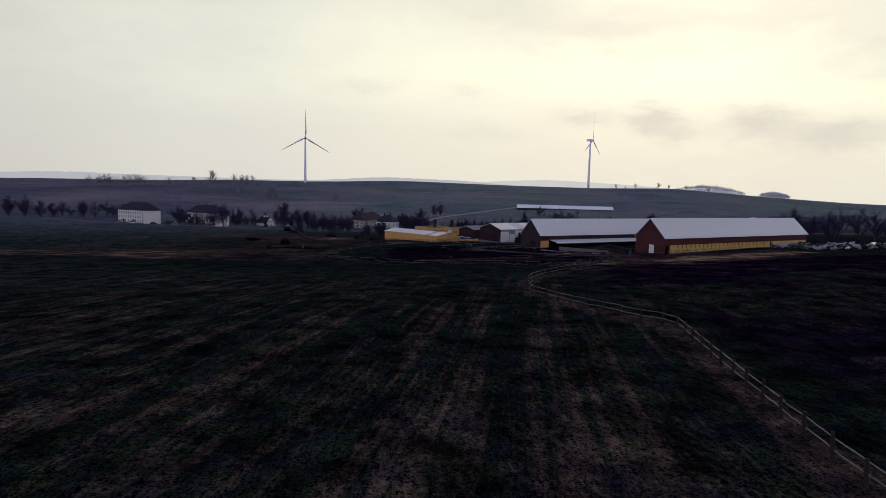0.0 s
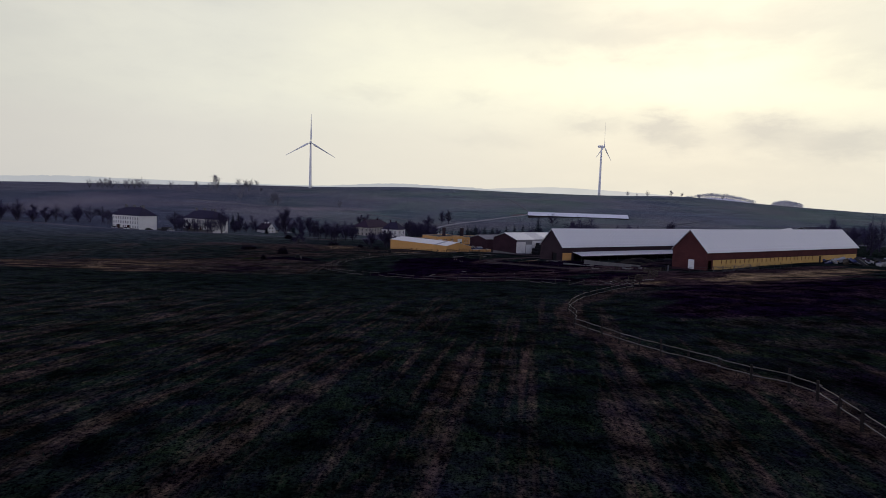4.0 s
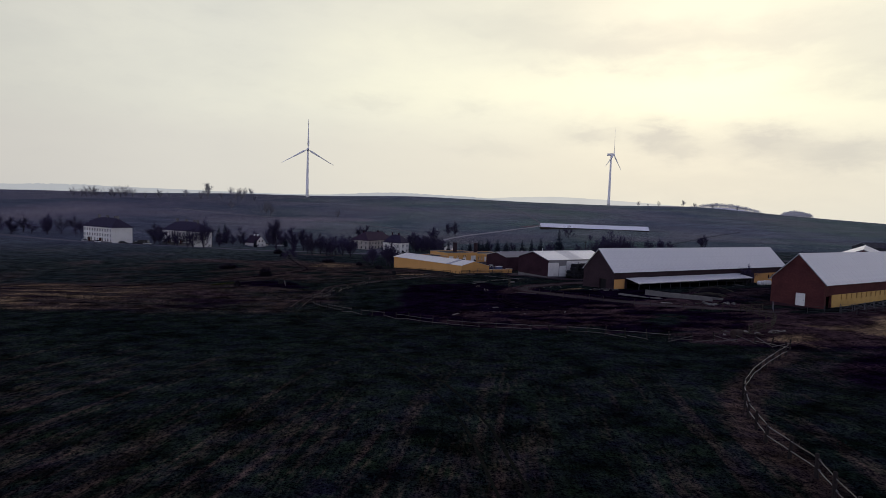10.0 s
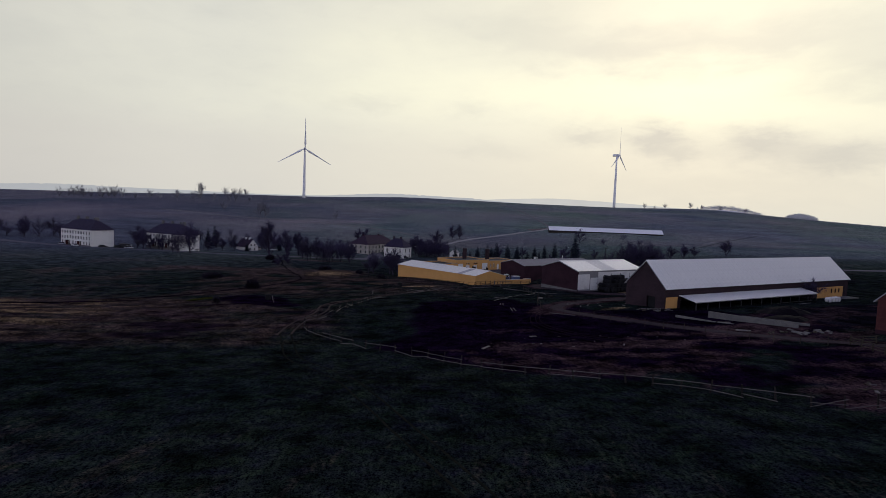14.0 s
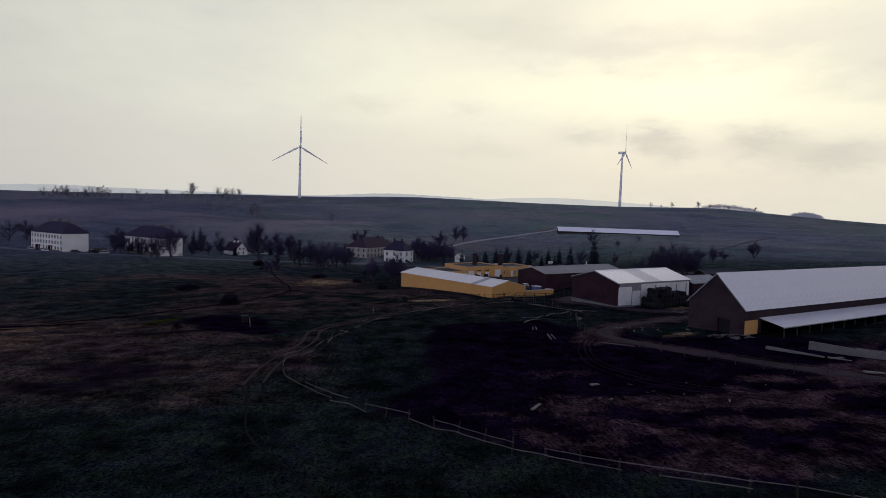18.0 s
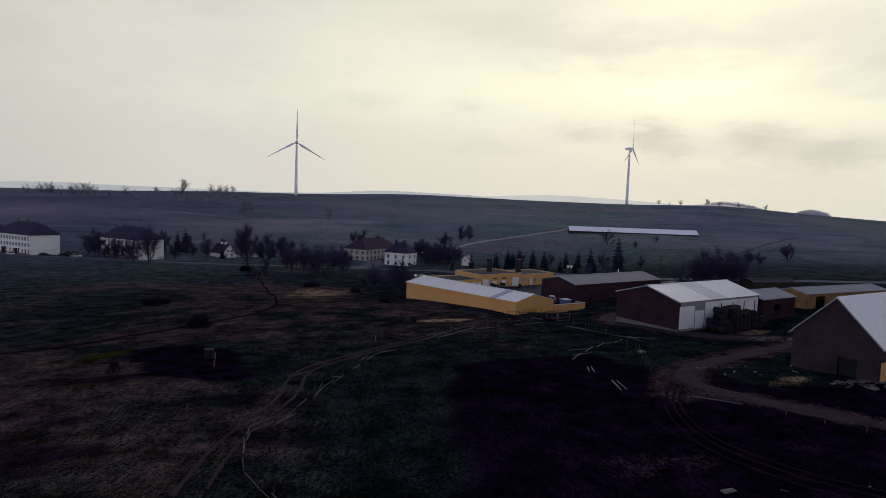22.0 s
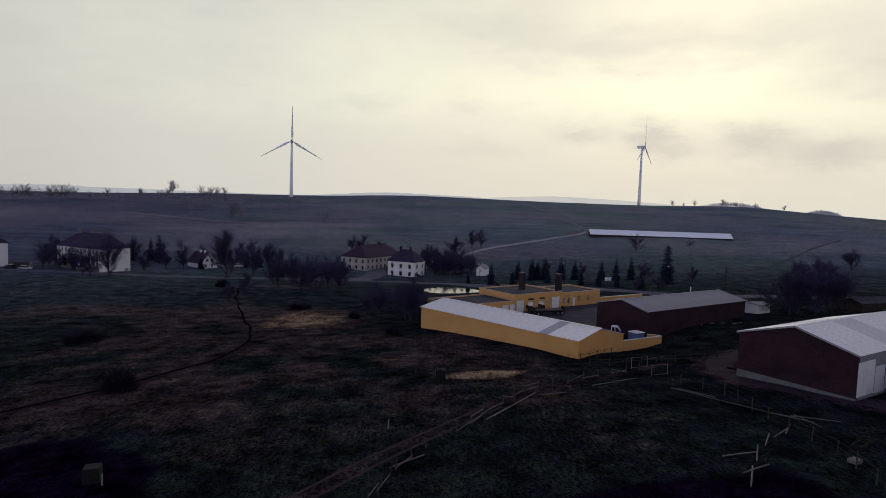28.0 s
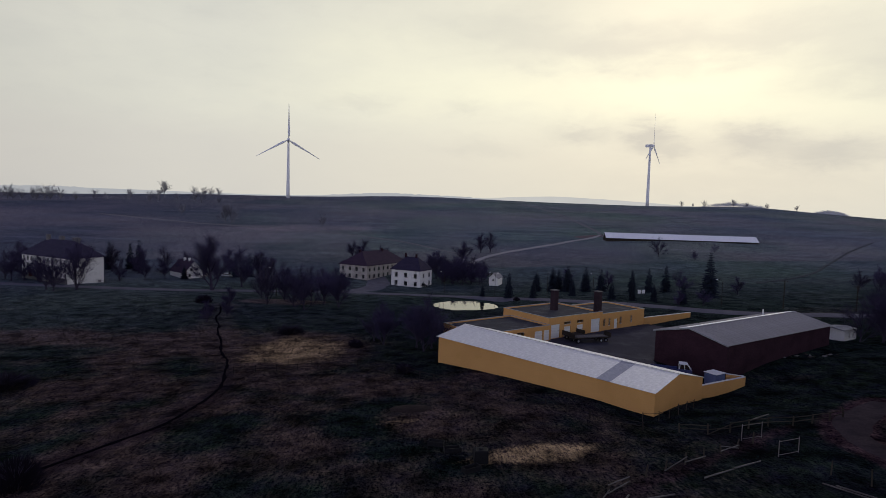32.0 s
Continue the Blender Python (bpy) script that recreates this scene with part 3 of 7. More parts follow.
def ground_material():
    m = bpy.data.materials.new("pasture")
    m.use_nodes = True
    N, L = m.node_tree.nodes, m.node_tree.links
    b = N["Principled BSDF"]
    b.inputs["Roughness"].default_value, b.inputs["Specular IOR Level"].default_value = 1.0, 0.0
    tc = N.new("ShaderNodeTexCoord")

    def noise_(s, det=4.0, scale3=None, turn=0.0):
        src = tc.outputs["Object"]
        if scale3:
            mp = N.new("ShaderNodeMapping")
            mp.inputs["Scale"].default_value = scale3
            mp.vector_type = "TEXTURE" if turn else "POINT"
            mp.inputs["Rotation"].default_value = (0, 0, radians(turn))
            L.new(src, mp.inputs[0])
            src = mp.outputs[0]
        n = N.new("ShaderNodeTexNoise")
        n.inputs["Scale"].default_value, n.inputs["Detail"].default_value, n.inputs["Roughness"].default_value = s, det, 0.65
        L.new(src, n.inputs["Vector"])
        return n.outputs["Fac"]

    def rng(v, a, c, lo=0.0, hi=1.0):
        n = N.new("ShaderNodeMapRange")
        for k, q in (("From Min", a), ("From Max", c), ("To Min", lo), ("To Max", hi)):
            n.inputs[k].default_value = q
        L.new(v, n.inputs["Value"])
        return n.outputs[0]

    def calc(op, a, c):
        n = N.new("ShaderNodeMath")
        n.operation = op
        for i, v in ((0, a), (1, c)):
            if isinstance(v, (int, float)):
                n.inputs[i].default_value = v
            else:
                L.new(v, n.inputs[i])
        return n.outputs[0]

    def mixed(fac, a, c):
        n = N.new("ShaderNodeMix")
        n.data_type = "RGBA"
        L.new(fac, n.inputs[0])
        for i, v in ((6, a), (7, c)):
            if isinstance(v, tuple):
                n.inputs[i].default_value = (*v, 1)
            else:
                L.new(v, n.inputs[i])
        return n.outputs[2]

    at = N.new("ShaderNodeAttribute")
    at.attribute_name = "cover"
    sep = N.new("ShaderNodeSeparateColor")
    L.new(at.outputs["Color"], sep.inputs[0])
    st = N.new("ShaderNodeAttribute")
    st.attribute_name = "straw"
    fine, mid, broad, blades, speck = noise_(2.6, 5.0), noise_(0.45, 5.0), noise_(0.03, 4.0), noise_(1.0, 5.0, (3.0, 0.9, 1.0)), noise_(7.0, 4.0)
    tuft = calc("ADD", calc("MULTIPLY", fine, 0.5), calc("MULTIPLY", blades, 0.5))

    # strips left by the mower in the upper field
    mown = N.new("ShaderNodeAttribute")
    mown.attribute_name = "mown"
    rows = noise_(1.0, 2.0, (0.8, 42.0, 1.0), -12.0)
    rows2 = noise_(1.0, 2.0, (2.3, 100.0, 1.0), -12.0)
    strips = calc("MULTIPLY", calc("ADD", calc("MULTIPLY", calc("SUBTRACT", rows, 0.5), 2.0), calc("MULTIPLY", calc("SUBTRACT", rows2, 0.50), 2.4)), mown.outputs["Fac"])

    def share(v, soft=0.26):
        """A share of cover, torn up by the tufts."""
        return rng(calc("ADD", v, calc("MULTIPLY", calc("SUBTRACT", tuft, 0.5), 1.5)), 0.5 - soft, 0.5 + soft)

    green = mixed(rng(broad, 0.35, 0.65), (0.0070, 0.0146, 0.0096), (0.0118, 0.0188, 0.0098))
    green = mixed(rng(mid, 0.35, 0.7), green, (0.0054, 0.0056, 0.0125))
    # haze put into the base colour: the same grass pales far off
    haze_at = N.new("ShaderNodeAttribute")
    haze_at.attribute_name = "hill"
    green = mixed(haze_at.outputs["Fac"], green, mixed(rng(noise_(0.0055, 3.0), 0.40, 0.60), mixed(rng(broad, 0.35, 0.65), (0.082, 0.128, 0.108), (0.118, 0.160, 0.136)), mixed(rng(broad, 0.35, 0.65), (0.078, 0.102, 0.124), (0.110, 0.132, 0.152))))
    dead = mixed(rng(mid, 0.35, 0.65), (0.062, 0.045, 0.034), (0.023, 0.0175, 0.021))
    dead = mixed(haze_at.outputs["Fac"], dead, (0.200, 0.180, 0.190))
    # ground past the crest paled almost white, also for haze
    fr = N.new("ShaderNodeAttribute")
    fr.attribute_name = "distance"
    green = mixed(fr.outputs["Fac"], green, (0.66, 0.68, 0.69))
    # western slope darker and more violet
    xyz = N.new("ShaderNodeSeparateXYZ")
    L.new(tc.outputs["Object"], xyz.inputs[0])
    west = calc("MULTIPLY", rng(calc("ADD", xyz.outputs["X"], calc("MULTIPLY", noise_(0.012, 4.0), 160.0)), 90.0, -120.0), haze_at.outputs["Fac"])
    green = mixed(calc("MULTIPLY", west, 0.75), green, (0.062, 0.070, 0.100))
    # hedge lines, seepage and grazing marks along the slope
    marks = calc("ADD", calc("MULTIPLY", noise_(1.0, 5.0, (0.008, 0.022, 1.0)), 0.65), calc("MULTIPLY", noise_(1.0, 4.0, (0.04, 0.07, 1.0)), 0.35))
    hv = N.new("ShaderNodeHueSaturation")
    L.new(rng(marks, 0.36, 0.64, 0.68, 1.28), hv.inputs["Value"])
    L.new(green, hv.inputs["Color"])
    green = mixed(haze_at.outputs["Fac"], green, hv.outputs[0])
    col = mixed(share(calc("ADD", sep.outputs["Red"], strips), 0.36), green, dead)
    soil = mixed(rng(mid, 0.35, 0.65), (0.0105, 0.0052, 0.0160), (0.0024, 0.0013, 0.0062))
    col = mixed(share(at.outputs["Alpha"], 0.3), col, (0.026, 0.031, 0.007))
    col = mixed(share(sep.outputs["Green"]), col, soil)
    bare = mixed(rng(mid, 0.3, 0.7), (0.062, 0.041, 0.044), (0.022, 0.014, 0.020))
    col = mixed(share(sep.outputs["Blue"], 0.3), col, bare)
    col = mixed(share(st.outputs["Fac"], 0.3), col, mixed(rng(fine, 0.3, 0.7), (0.32, 0.240, 0.135), (0.155, 0.117, 0.070)))
    # navy shade between the tufts is put into the base colour
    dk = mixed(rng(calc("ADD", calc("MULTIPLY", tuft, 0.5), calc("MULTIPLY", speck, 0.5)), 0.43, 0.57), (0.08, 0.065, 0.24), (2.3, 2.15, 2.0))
    cl = N.new("ShaderNodeHueSaturation")       # random clump tone, flattened and lifted far off as painted haze
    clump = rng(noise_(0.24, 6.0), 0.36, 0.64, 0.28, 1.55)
    clump_fade = calc("SUBTRACT", 1.0, calc("MULTIPLY", haze_at.outputs["Fac"], 0.88))
    haze_gain = calc("MULTIPLY", haze_at.outputs["Fac"], 0.20)
    L.new(calc("MULTIPLY", calc("ADD", 1.0, calc("MULTIPLY", calc("SUBTRACT", clump, 1.0), clump_fade)), calc("ADD", calc("ADD", 0.74, calc("MULTIPLY", mown.outputs["Fac"], 0.14)), haze_gain)), cl.inputs["Value"])
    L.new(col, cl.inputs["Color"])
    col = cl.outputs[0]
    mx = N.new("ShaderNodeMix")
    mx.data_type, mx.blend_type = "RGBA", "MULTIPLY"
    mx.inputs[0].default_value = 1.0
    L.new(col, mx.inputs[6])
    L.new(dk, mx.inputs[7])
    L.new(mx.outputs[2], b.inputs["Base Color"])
    bp = N.new("ShaderNodeBump")
    bp.inputs["Strength"].default_value, bp.inputs["Distance"].default_value = 0.7, 0.25
    L.new(tuft, bp.inputs["Height"])
    L.new(bp.outputs[0], b.inputs["Normal"])
    return m


def make_ground():
    nx, ny = len(GX), len(GY)
    verts, cov, stw, hazes, dis, mow = [], [], [], [], [], []
    for y in GY:
        for x in GX:
            verts.append((x, y, land(x, y)))
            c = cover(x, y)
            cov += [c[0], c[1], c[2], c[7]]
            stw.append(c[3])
            hazes.append(c[4])
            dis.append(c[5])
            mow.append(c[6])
    faces = [(j * nx + i, j * nx + i + 1, (j + 1) * nx + i + 1, (j + 1) * nx + i) for j in range(ny - 1) for i in range(nx - 1)]
    me = bpy.data.meshes.new("ground")
    me.from_pydata(verts, [], faces)
    me.attributes.new("cover", "FLOAT_COLOR", "POINT").data.foreach_set("color", cov)
    me.attributes.new("straw", "FLOAT", "POINT").data.foreach_set("value", stw)
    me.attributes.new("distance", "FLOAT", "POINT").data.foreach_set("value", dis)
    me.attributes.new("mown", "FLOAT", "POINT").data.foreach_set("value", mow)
    me.attributes.new("hill", "FLOAT", "POINT").data.foreach_set("value", hazes)
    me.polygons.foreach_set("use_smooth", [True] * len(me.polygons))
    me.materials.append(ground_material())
    return tagged(new("ground", me), "dark early-spring pasture with dry strips and trampled mud", "ground", kind="structure")


make_ground()


# ---- parts of buildings ----
def window(parent, x, y, z, w, h, face=1, label="", bars=1, frame_mat=None, depth=0.1, at=None):
    """A framed pane in a wall along x whose outer face is at y; face: 1 where the wall looks to -y."""
    fm = frame_mat or WHITE_PAINT
    bm = bmesh.new()
    t = 0.05
    y0, y1 = (y + depth, y + depth + 0.06) if face > 0 else (y - depth - 0.06, y - depth)
    box(bm, x, y0, z, x + t, y1, z + h)
    box(bm, x + w - t, y0, z, x + w, y1, z + h)
    box(bm, x + t, y0, z, x + w - t, y1, z + t)
    box(bm, x + t, y0, z + h - t, x + w - t, y1, z + h)
    for i in range(bars):
        xc = x + w * (i + 1) / (bars + 1)
        box(bm, xc - 0.02, y0 + 0.005, z + t, xc + 0.02, y1 - 0.005, z + h - t)
    wn = part("window", bm, fm, parent, label)
    g = part("pane", boxed(x + t, (y0 + y1) / 2 - 0.008, z + t, x + w - t, (y0 + y1) / 2 + 0.008, z + h - t), GLASS, wn)
    g.visible_shadow = False
    if at is not None:
        wn.matrix_basis = at
    return wn


def side(parent, name, mat, at, length, z0, z1, openings=(), thick=0.35, label=""):
    w = part(name, wall_mesh(length, z0, z1, thick, openings), mat, parent, label)
    w.matrix_basis = at
    return w


def gable(parent, mat, at, width, z0, eave, ridge, openings=(), thick=0.35, peak=0.5, label=""):
    """An end wall along x with its triangle."""
    bm = wall_mesh(width, z0, eave, thick, openings)
    prism(bm, [(0, eave), (width, eave), (width * peak, ridge)], 0, thick, "y")
    w = part("gable_wall", bm, mat, parent, label)
    w.matrix_basis = at
    return w


def sheets(parent, mat, x0, x1, ya, za, yb, zb, width=2.0, thick=0.07, other=None, odd=(), gap=0.008):
    """A roof slope of separate sheets between the line (ya, za) at the eave and (yb, zb) at the ridge, from x0 to x1."""
    n = max(1, round((x1 - x0) / width))
    step = (x1 - x0) / n
    nz = Vector((0, yb - ya, zb - za)).normalized()
    up = Vector((0, -nz.z, nz.y)) if nz.y > 0 else Vector((0, nz.z, -nz.y))
    bm = bmesh.new()
    lo, hi = Vector((0, ya, za)), Vector((0, yb, zb))
    vs = []
    # two shallow ribs give the sheet its profile
    prof = [(0, 0), (step * 0.08, 0.028), (step * 0.16, 0), (step * 0.5, 0), (step * 0.54, 0.016), (step * 0.58, 0), (step - gap, 0)]
    for px, ph in prof:
        vs.append((bm.verts.new(lo + up * (thick + ph) + Vector((px, 0, 0))), bm.verts.new(hi + up * (thick + ph) + Vector((px, 0, 0)))))
    und = [(bm.verts.new(lo + Vector((px, 0, 0))), bm.verts.new(hi + Vector((px, 0, 0)))) for px in (0, step - gap)]
    for a, b in zip(vs, vs[1:]):
        bm.faces.new((a[0], b[0], b[1], a[1]))
    bm.faces.new((und[0][0], und[0][1], und[1][1], und[1][0]))
    bm.faces.new([und[0][0], und[1][0], *[v[0] for v in reversed(vs)]])
    bm.faces.new([und[0][1], *[v[1] for v in vs], und[1][1]])
    bm.faces.new((und[0][0], vs[0][0], vs[0][1], und[0][1]))
    bm.faces.new((und[1][0], und[1][1], vs[-1][1], vs[-1][0]))
    bmesh.ops.recalc_face_normals(bm, faces=bm.faces[:])
    first = part("roof_sheet", bm, mat, parent)
    first.matrix_basis = pose(x0, 0, 0)
    alt = None
    for i in range(1, n):
        me = first.data
        if i in odd and other:
            if not alt:
                alt = first.data.copy()
                alt.materials[0] = other
            me = alt
        repeat("roof_sheet", me, pose(x0 + i * step, 0, 0), parent)
    return first


def hall(name, label, x, y, z, turn, length, width, eave, ridge, brick, roof, front_open=(), gable_open=(), back_open=(), far_open=(), over=0.45, below=2.5,
         sheet=2.0, other=None, odd=(), far_brick=None, group="", category="barn", front_mat=None):
    """A long gabled building. Its near gable's middle stands at x, y; its ridge runs along local +x; local -y is the front."""
    e = thing(name, pose(x, y, z, 0, 0, turn), label, category, group)
    w = width / 2
    gable(e, brick, pose(0, w, 0, 0, 0, -90), width, -below, eave, ridge, gable_open)
    gable(e, far_brick or brick, pose(length, -w, 0, 0, 0, 90), width, -below, eave, ridge, far_open)
    side(e, "front_wall", front_mat or brick, pose(0.35, -w, 0), length - 0.7, -below, eave, front_open)
    side(e, "back_wall", brick, pose(length - 0.35, w, 0, 0, 0, 180), length - 0.7, -below, eave, back_open)
    k = (ridge - eave) / w
    drop = over * k
    for s in (-1, 1):
        sheets(e, roof, -0.25, length + 0.25, s * (w + over), eave - drop + 0.02, 0, ridge + 0.02, sheet, other=other, odd=odd)
    bm = bmesh.new()
    prism(bm, [(-0.28, ridge + 0.02 - 0.28 * k + 0.1), (0, ridge + 0.14), (0.28, ridge + 0.02 - 0.28 * k + 0.1), (0, ridge + 0.2)], -0.3, length + 0.3, "x")
    part("ridge_cap", bm, roof, e)
    for s in (-1, 1):       # verge boards on both gables
        for xx in (-0.31, length + 0.26):
            bm = bmesh.new()
            prism(bm, [(s * (w + over), eave - drop - 0.12), (0, ridge - 0.1), (0, ridge + 0.14), (s * (w + over), eave - drop + 0.1)], xx, xx + 0.05, "x")
            part("verge_board", bm, STEEL, e)
    return e


def leaf_door(parent, at, w, h, mat, label, name="door"):
    """A boarded door leaf along x, its foot at z = 0."""
    d = part(name, boxed(0, 0, 0, w, 0.06, h, 0.01), mat, parent, label)
    d.matrix_basis = at
    n = max(3, round(w / 0.3))
    me = None
    for i in range(n):
        if me is None:
            o = part("board", boxed(0.008, -0.02, 0.02, w / n - 0.008, 0, h - 0.02), mat, d)
            me = o.data
        else:
            o = repeat("board", me, pose(i * w / n, 0, 0), d)
    part("latch", boxed(w * 0.82, -0.05, h * 0.48, w * 0.9, -0.02, h * 0.52), DARK_METAL, d)
    return d


# ---- barn with the red brick gable ----
def barn_red():
    x, y, z, turn, L, W = 74.4, 176.7, 5.0, 28.2, 83.0, 10.4
    notches = [(6.0 + i * 2.15, 6.5 + i * 2.15 + 0.06 * (i % 2), 1.95 - 0.1 * (i % 3 == 1), 2.985) for i in range(23)] + [(72.5 + i * 2.15, 72.9 + i * 2.15, 2.3, 2.985) for i in range(4)]
    wide = [(0.5, 2.3, -0.05, 2.85), (57.5, 58.8, -0.05, 2.9)]
    e = hall("barn", "long cattle barn, red brick gable, ochre wall, pale roof", x, y, z, turn, L, W, 5.55, 10.8, BRICK_RED, SHEET,
             front_open=wide, gable_open=[(5.0, 6.9, 0.1, 2.9)], over=0.55)
    # rendered lower wall, proud of the brick, its top edge broken by narrow bricked-up slots
    ren = part("lower_wall", wall_mesh(L - 3.6, -1.5, 3.0, 0.16, [(u - 2.6, v - 2.6, p, q) for u, v, p, q in [wide[1], *notches]]), OCHRE_PALE, e, "ochre rendered lower wall")
    ren.matrix_basis = pose(2.95, -W / 2 - 0.163, 0)
    dr = part("door", boxed(0, 0, 0, 1.25, 0.06, 2.85), WOOD_DARK, e, "dark narrow side door")
    dr.matrix_basis = pose(57.87, -W / 2 + 0.1, 0)
    leaf_door(e, pose(0.12, W / 2 - 5.0, 0.1, 0, 0, -90), 1.9, 2.8, WHITE_PAINT, "white sliding barn door")
    part("plinth", boxed(-0.06, -W / 2, -1.8, -0.003, W / 2, 0.35), BRICK_DARK, e)
    return e


# ---- barn with the lean-to ----
def barn_leanto():
    x, y, z, turn, L, W = 45.5, 214.5, 2.6, 27.0, 78.5, 10.8
    e = hall("barn", "long cattle barn with weathered brick gable and lean-to canopy", x, y, z, turn, L, W, 5.25, 10.6, BRICK_GREY, SHEET,
             front_open=[(5.0, 60.0, 0.2, 3.0), (69.0, 69.7, 1.2, 2.4), (71.0, 71.7, 1.2, 2.4), (73.0, 73.7, 1.2, 2.4)],
             gable_open=[(5.9, 8.3, 0.0, 2.8)], over=0.5)
    for a, b in ((0.36, 4.2), (62.0, 75.8)):
        o = [(u - a + 0.35, v - a + 0.35, c, d) for u, v, c, d in ((69.0, 69.7, 1.2, 2.4), (71.0, 71.7, 1.2, 2.4), (73.0, 73.7, 1.2, 2.4)) if a > 50]
        r = part("lower_wall", wall_mesh(b - a, -1.5, 3.0, 0.05, o), OCHRE, e, "ochre rendered wall")
        r.matrix_basis = pose(a, -W / 2 - 0.053, 0)
    for u in (69.0, 71.0, 73.0):
        window(e, u + 0.35, -W / 2, 1.2, 0.7, 1.2, 1, frame_mat=DARK_METAL)
    # the canopy: posts, beam and a slope of sheets
    sheets(e, SHEET, 4.6, 54.0, -W / 2 - 4.4, 2.35, -W / 2 - 0.02, 3.25, 2.0)
    bm = boxed(-0.08, -0.08, -2.2, 0.08, 0.08, 2.2)
    p0 = part("canopy_post", bm, DARK_METAL, e)
    p0.matrix_basis = pose(5.0, -W / 2 - 4.2, 0)
    for i in range(1, 13):
        repeat("canopy_post", p0.data, pose(5.0 + i * 4.05, -W / 2 - 4.2, 0), e)
    part("canopy_beam", boxed(4.8, -W / 2 - 4.3, 2.18, 53.8, -W / 2 - 4.1, 2.33), STEEL, e)
    part("feed_wall", boxed(6.0, -W / 2 - 3.6, -2.0, 53.0, -W / 2 - 3.4, 0.5), CONCRETE, e)
    part("floor_slab", boxed(0.4, -W / 2 - 3.3, -2.0, L - 0.4, W / 2 - 0.4, 0.0), CONCRETE, e)
    part("door_leaf", boxed(0.4, W / 2 - 8.2, 0.0, 0.46, W / 2 - 6.0, 2.75), DARK, e)
    part("plinth", boxed(-0.05, -W / 2, -1.8, -0.003, W / 2 - 8.4, 0.4), CONCRETE, e)
    return e


barn_red()
barn_leanto()


# ---- hall with white sliding doors ----
def hall_white():
    L, W = 26.8, 15.0
    e = hall("storage_hall", "low brick storage hall with white panelled front and pale sheet roof", 35.85, 252.4, 1.6, 28.5, L, W, 5.55, 7.7, BRICK_DARK, SHEET,
             front_open=[(4.6, 7.6, 0.0, 3.6)], over=0.25, category="hall", front_mat=ROOF_DULL, other=SHEET_DIM, odd=(5, 6, 7))
    part("panel", boxed(0.05, -W / 2 - 0.06, 0.3, 4.6, -W / 2 - 0.003, 4.6), PLASTER, e, "white wall panel")
    part("fascia", boxed(8.0, -W / 2 - 0.05, 0.3, L - 0.3, -W / 2 - 0.003, 5.1), PLASTER, e, "white panelled upper wall")
    leaf_door(e, pose(5.0, -W / 2 + 0.1, 0.05), 3.0, 3.5, WHITE_PAINT, "white sheet door")
    part("plinth", boxed(-0.07, -W / 2, -2.2, -0.003, W / 2, 0.15), CONCRETE, e, "pale concrete plinth")
    post = part("post", boxed(0, 0, 0, 0.12, 0.12, 4.6), DARK_METAL, e)
    post.matrix_basis = pose(13.0, -W / 2 - 0.3, 0)
    for u in (17.0, 21.0, 25.0):
        repeat("post", post.data, pose(u, -W / 2 - 0.3, 0), e)
    return e


hall_white()
hall("storage_hall", "small dark brick hall with a grey sheet roof", 62.0, 262.5, 1.8, 28.5, 13.0, 9.0, 4.3, 5.6, BRICK_DARK, SHEET_OLD,
     front_open=[(4.0, 6.6, 1.6, 3.0)], over=0.25, category="hall")


# ---- dark red hall beside the yard ----
def hall_red():
    e = hall("storage_hall", "dark red brick hall with a grey sheet roof and pale ridge", 30.5, 298.8, -1.6, 30.0, 36.5, 13.4, 5.35, 6.9, BRICK_DARK, ROOF_DULL, over=0.3, category="hall")
    bm = bmesh.new()
    prism(bm, [(0.12, 7.10), (0.12, 7.04), (1.9, 6.62), (1.9, 6.68)], -0.2, 36.7, "x")
    part("roof_light", bm, BRIGHT_SHEET, e, "pale strip along the ridge")
    bm = bmesh.new()
    tube(bm, [(27, 1.6, 6.4), (27, 1.6, 8.0)], [0.12, 0.12], 8)
    part("vent_pipe", bm, WHITE_PAINT, e)
    return e


hall_red()


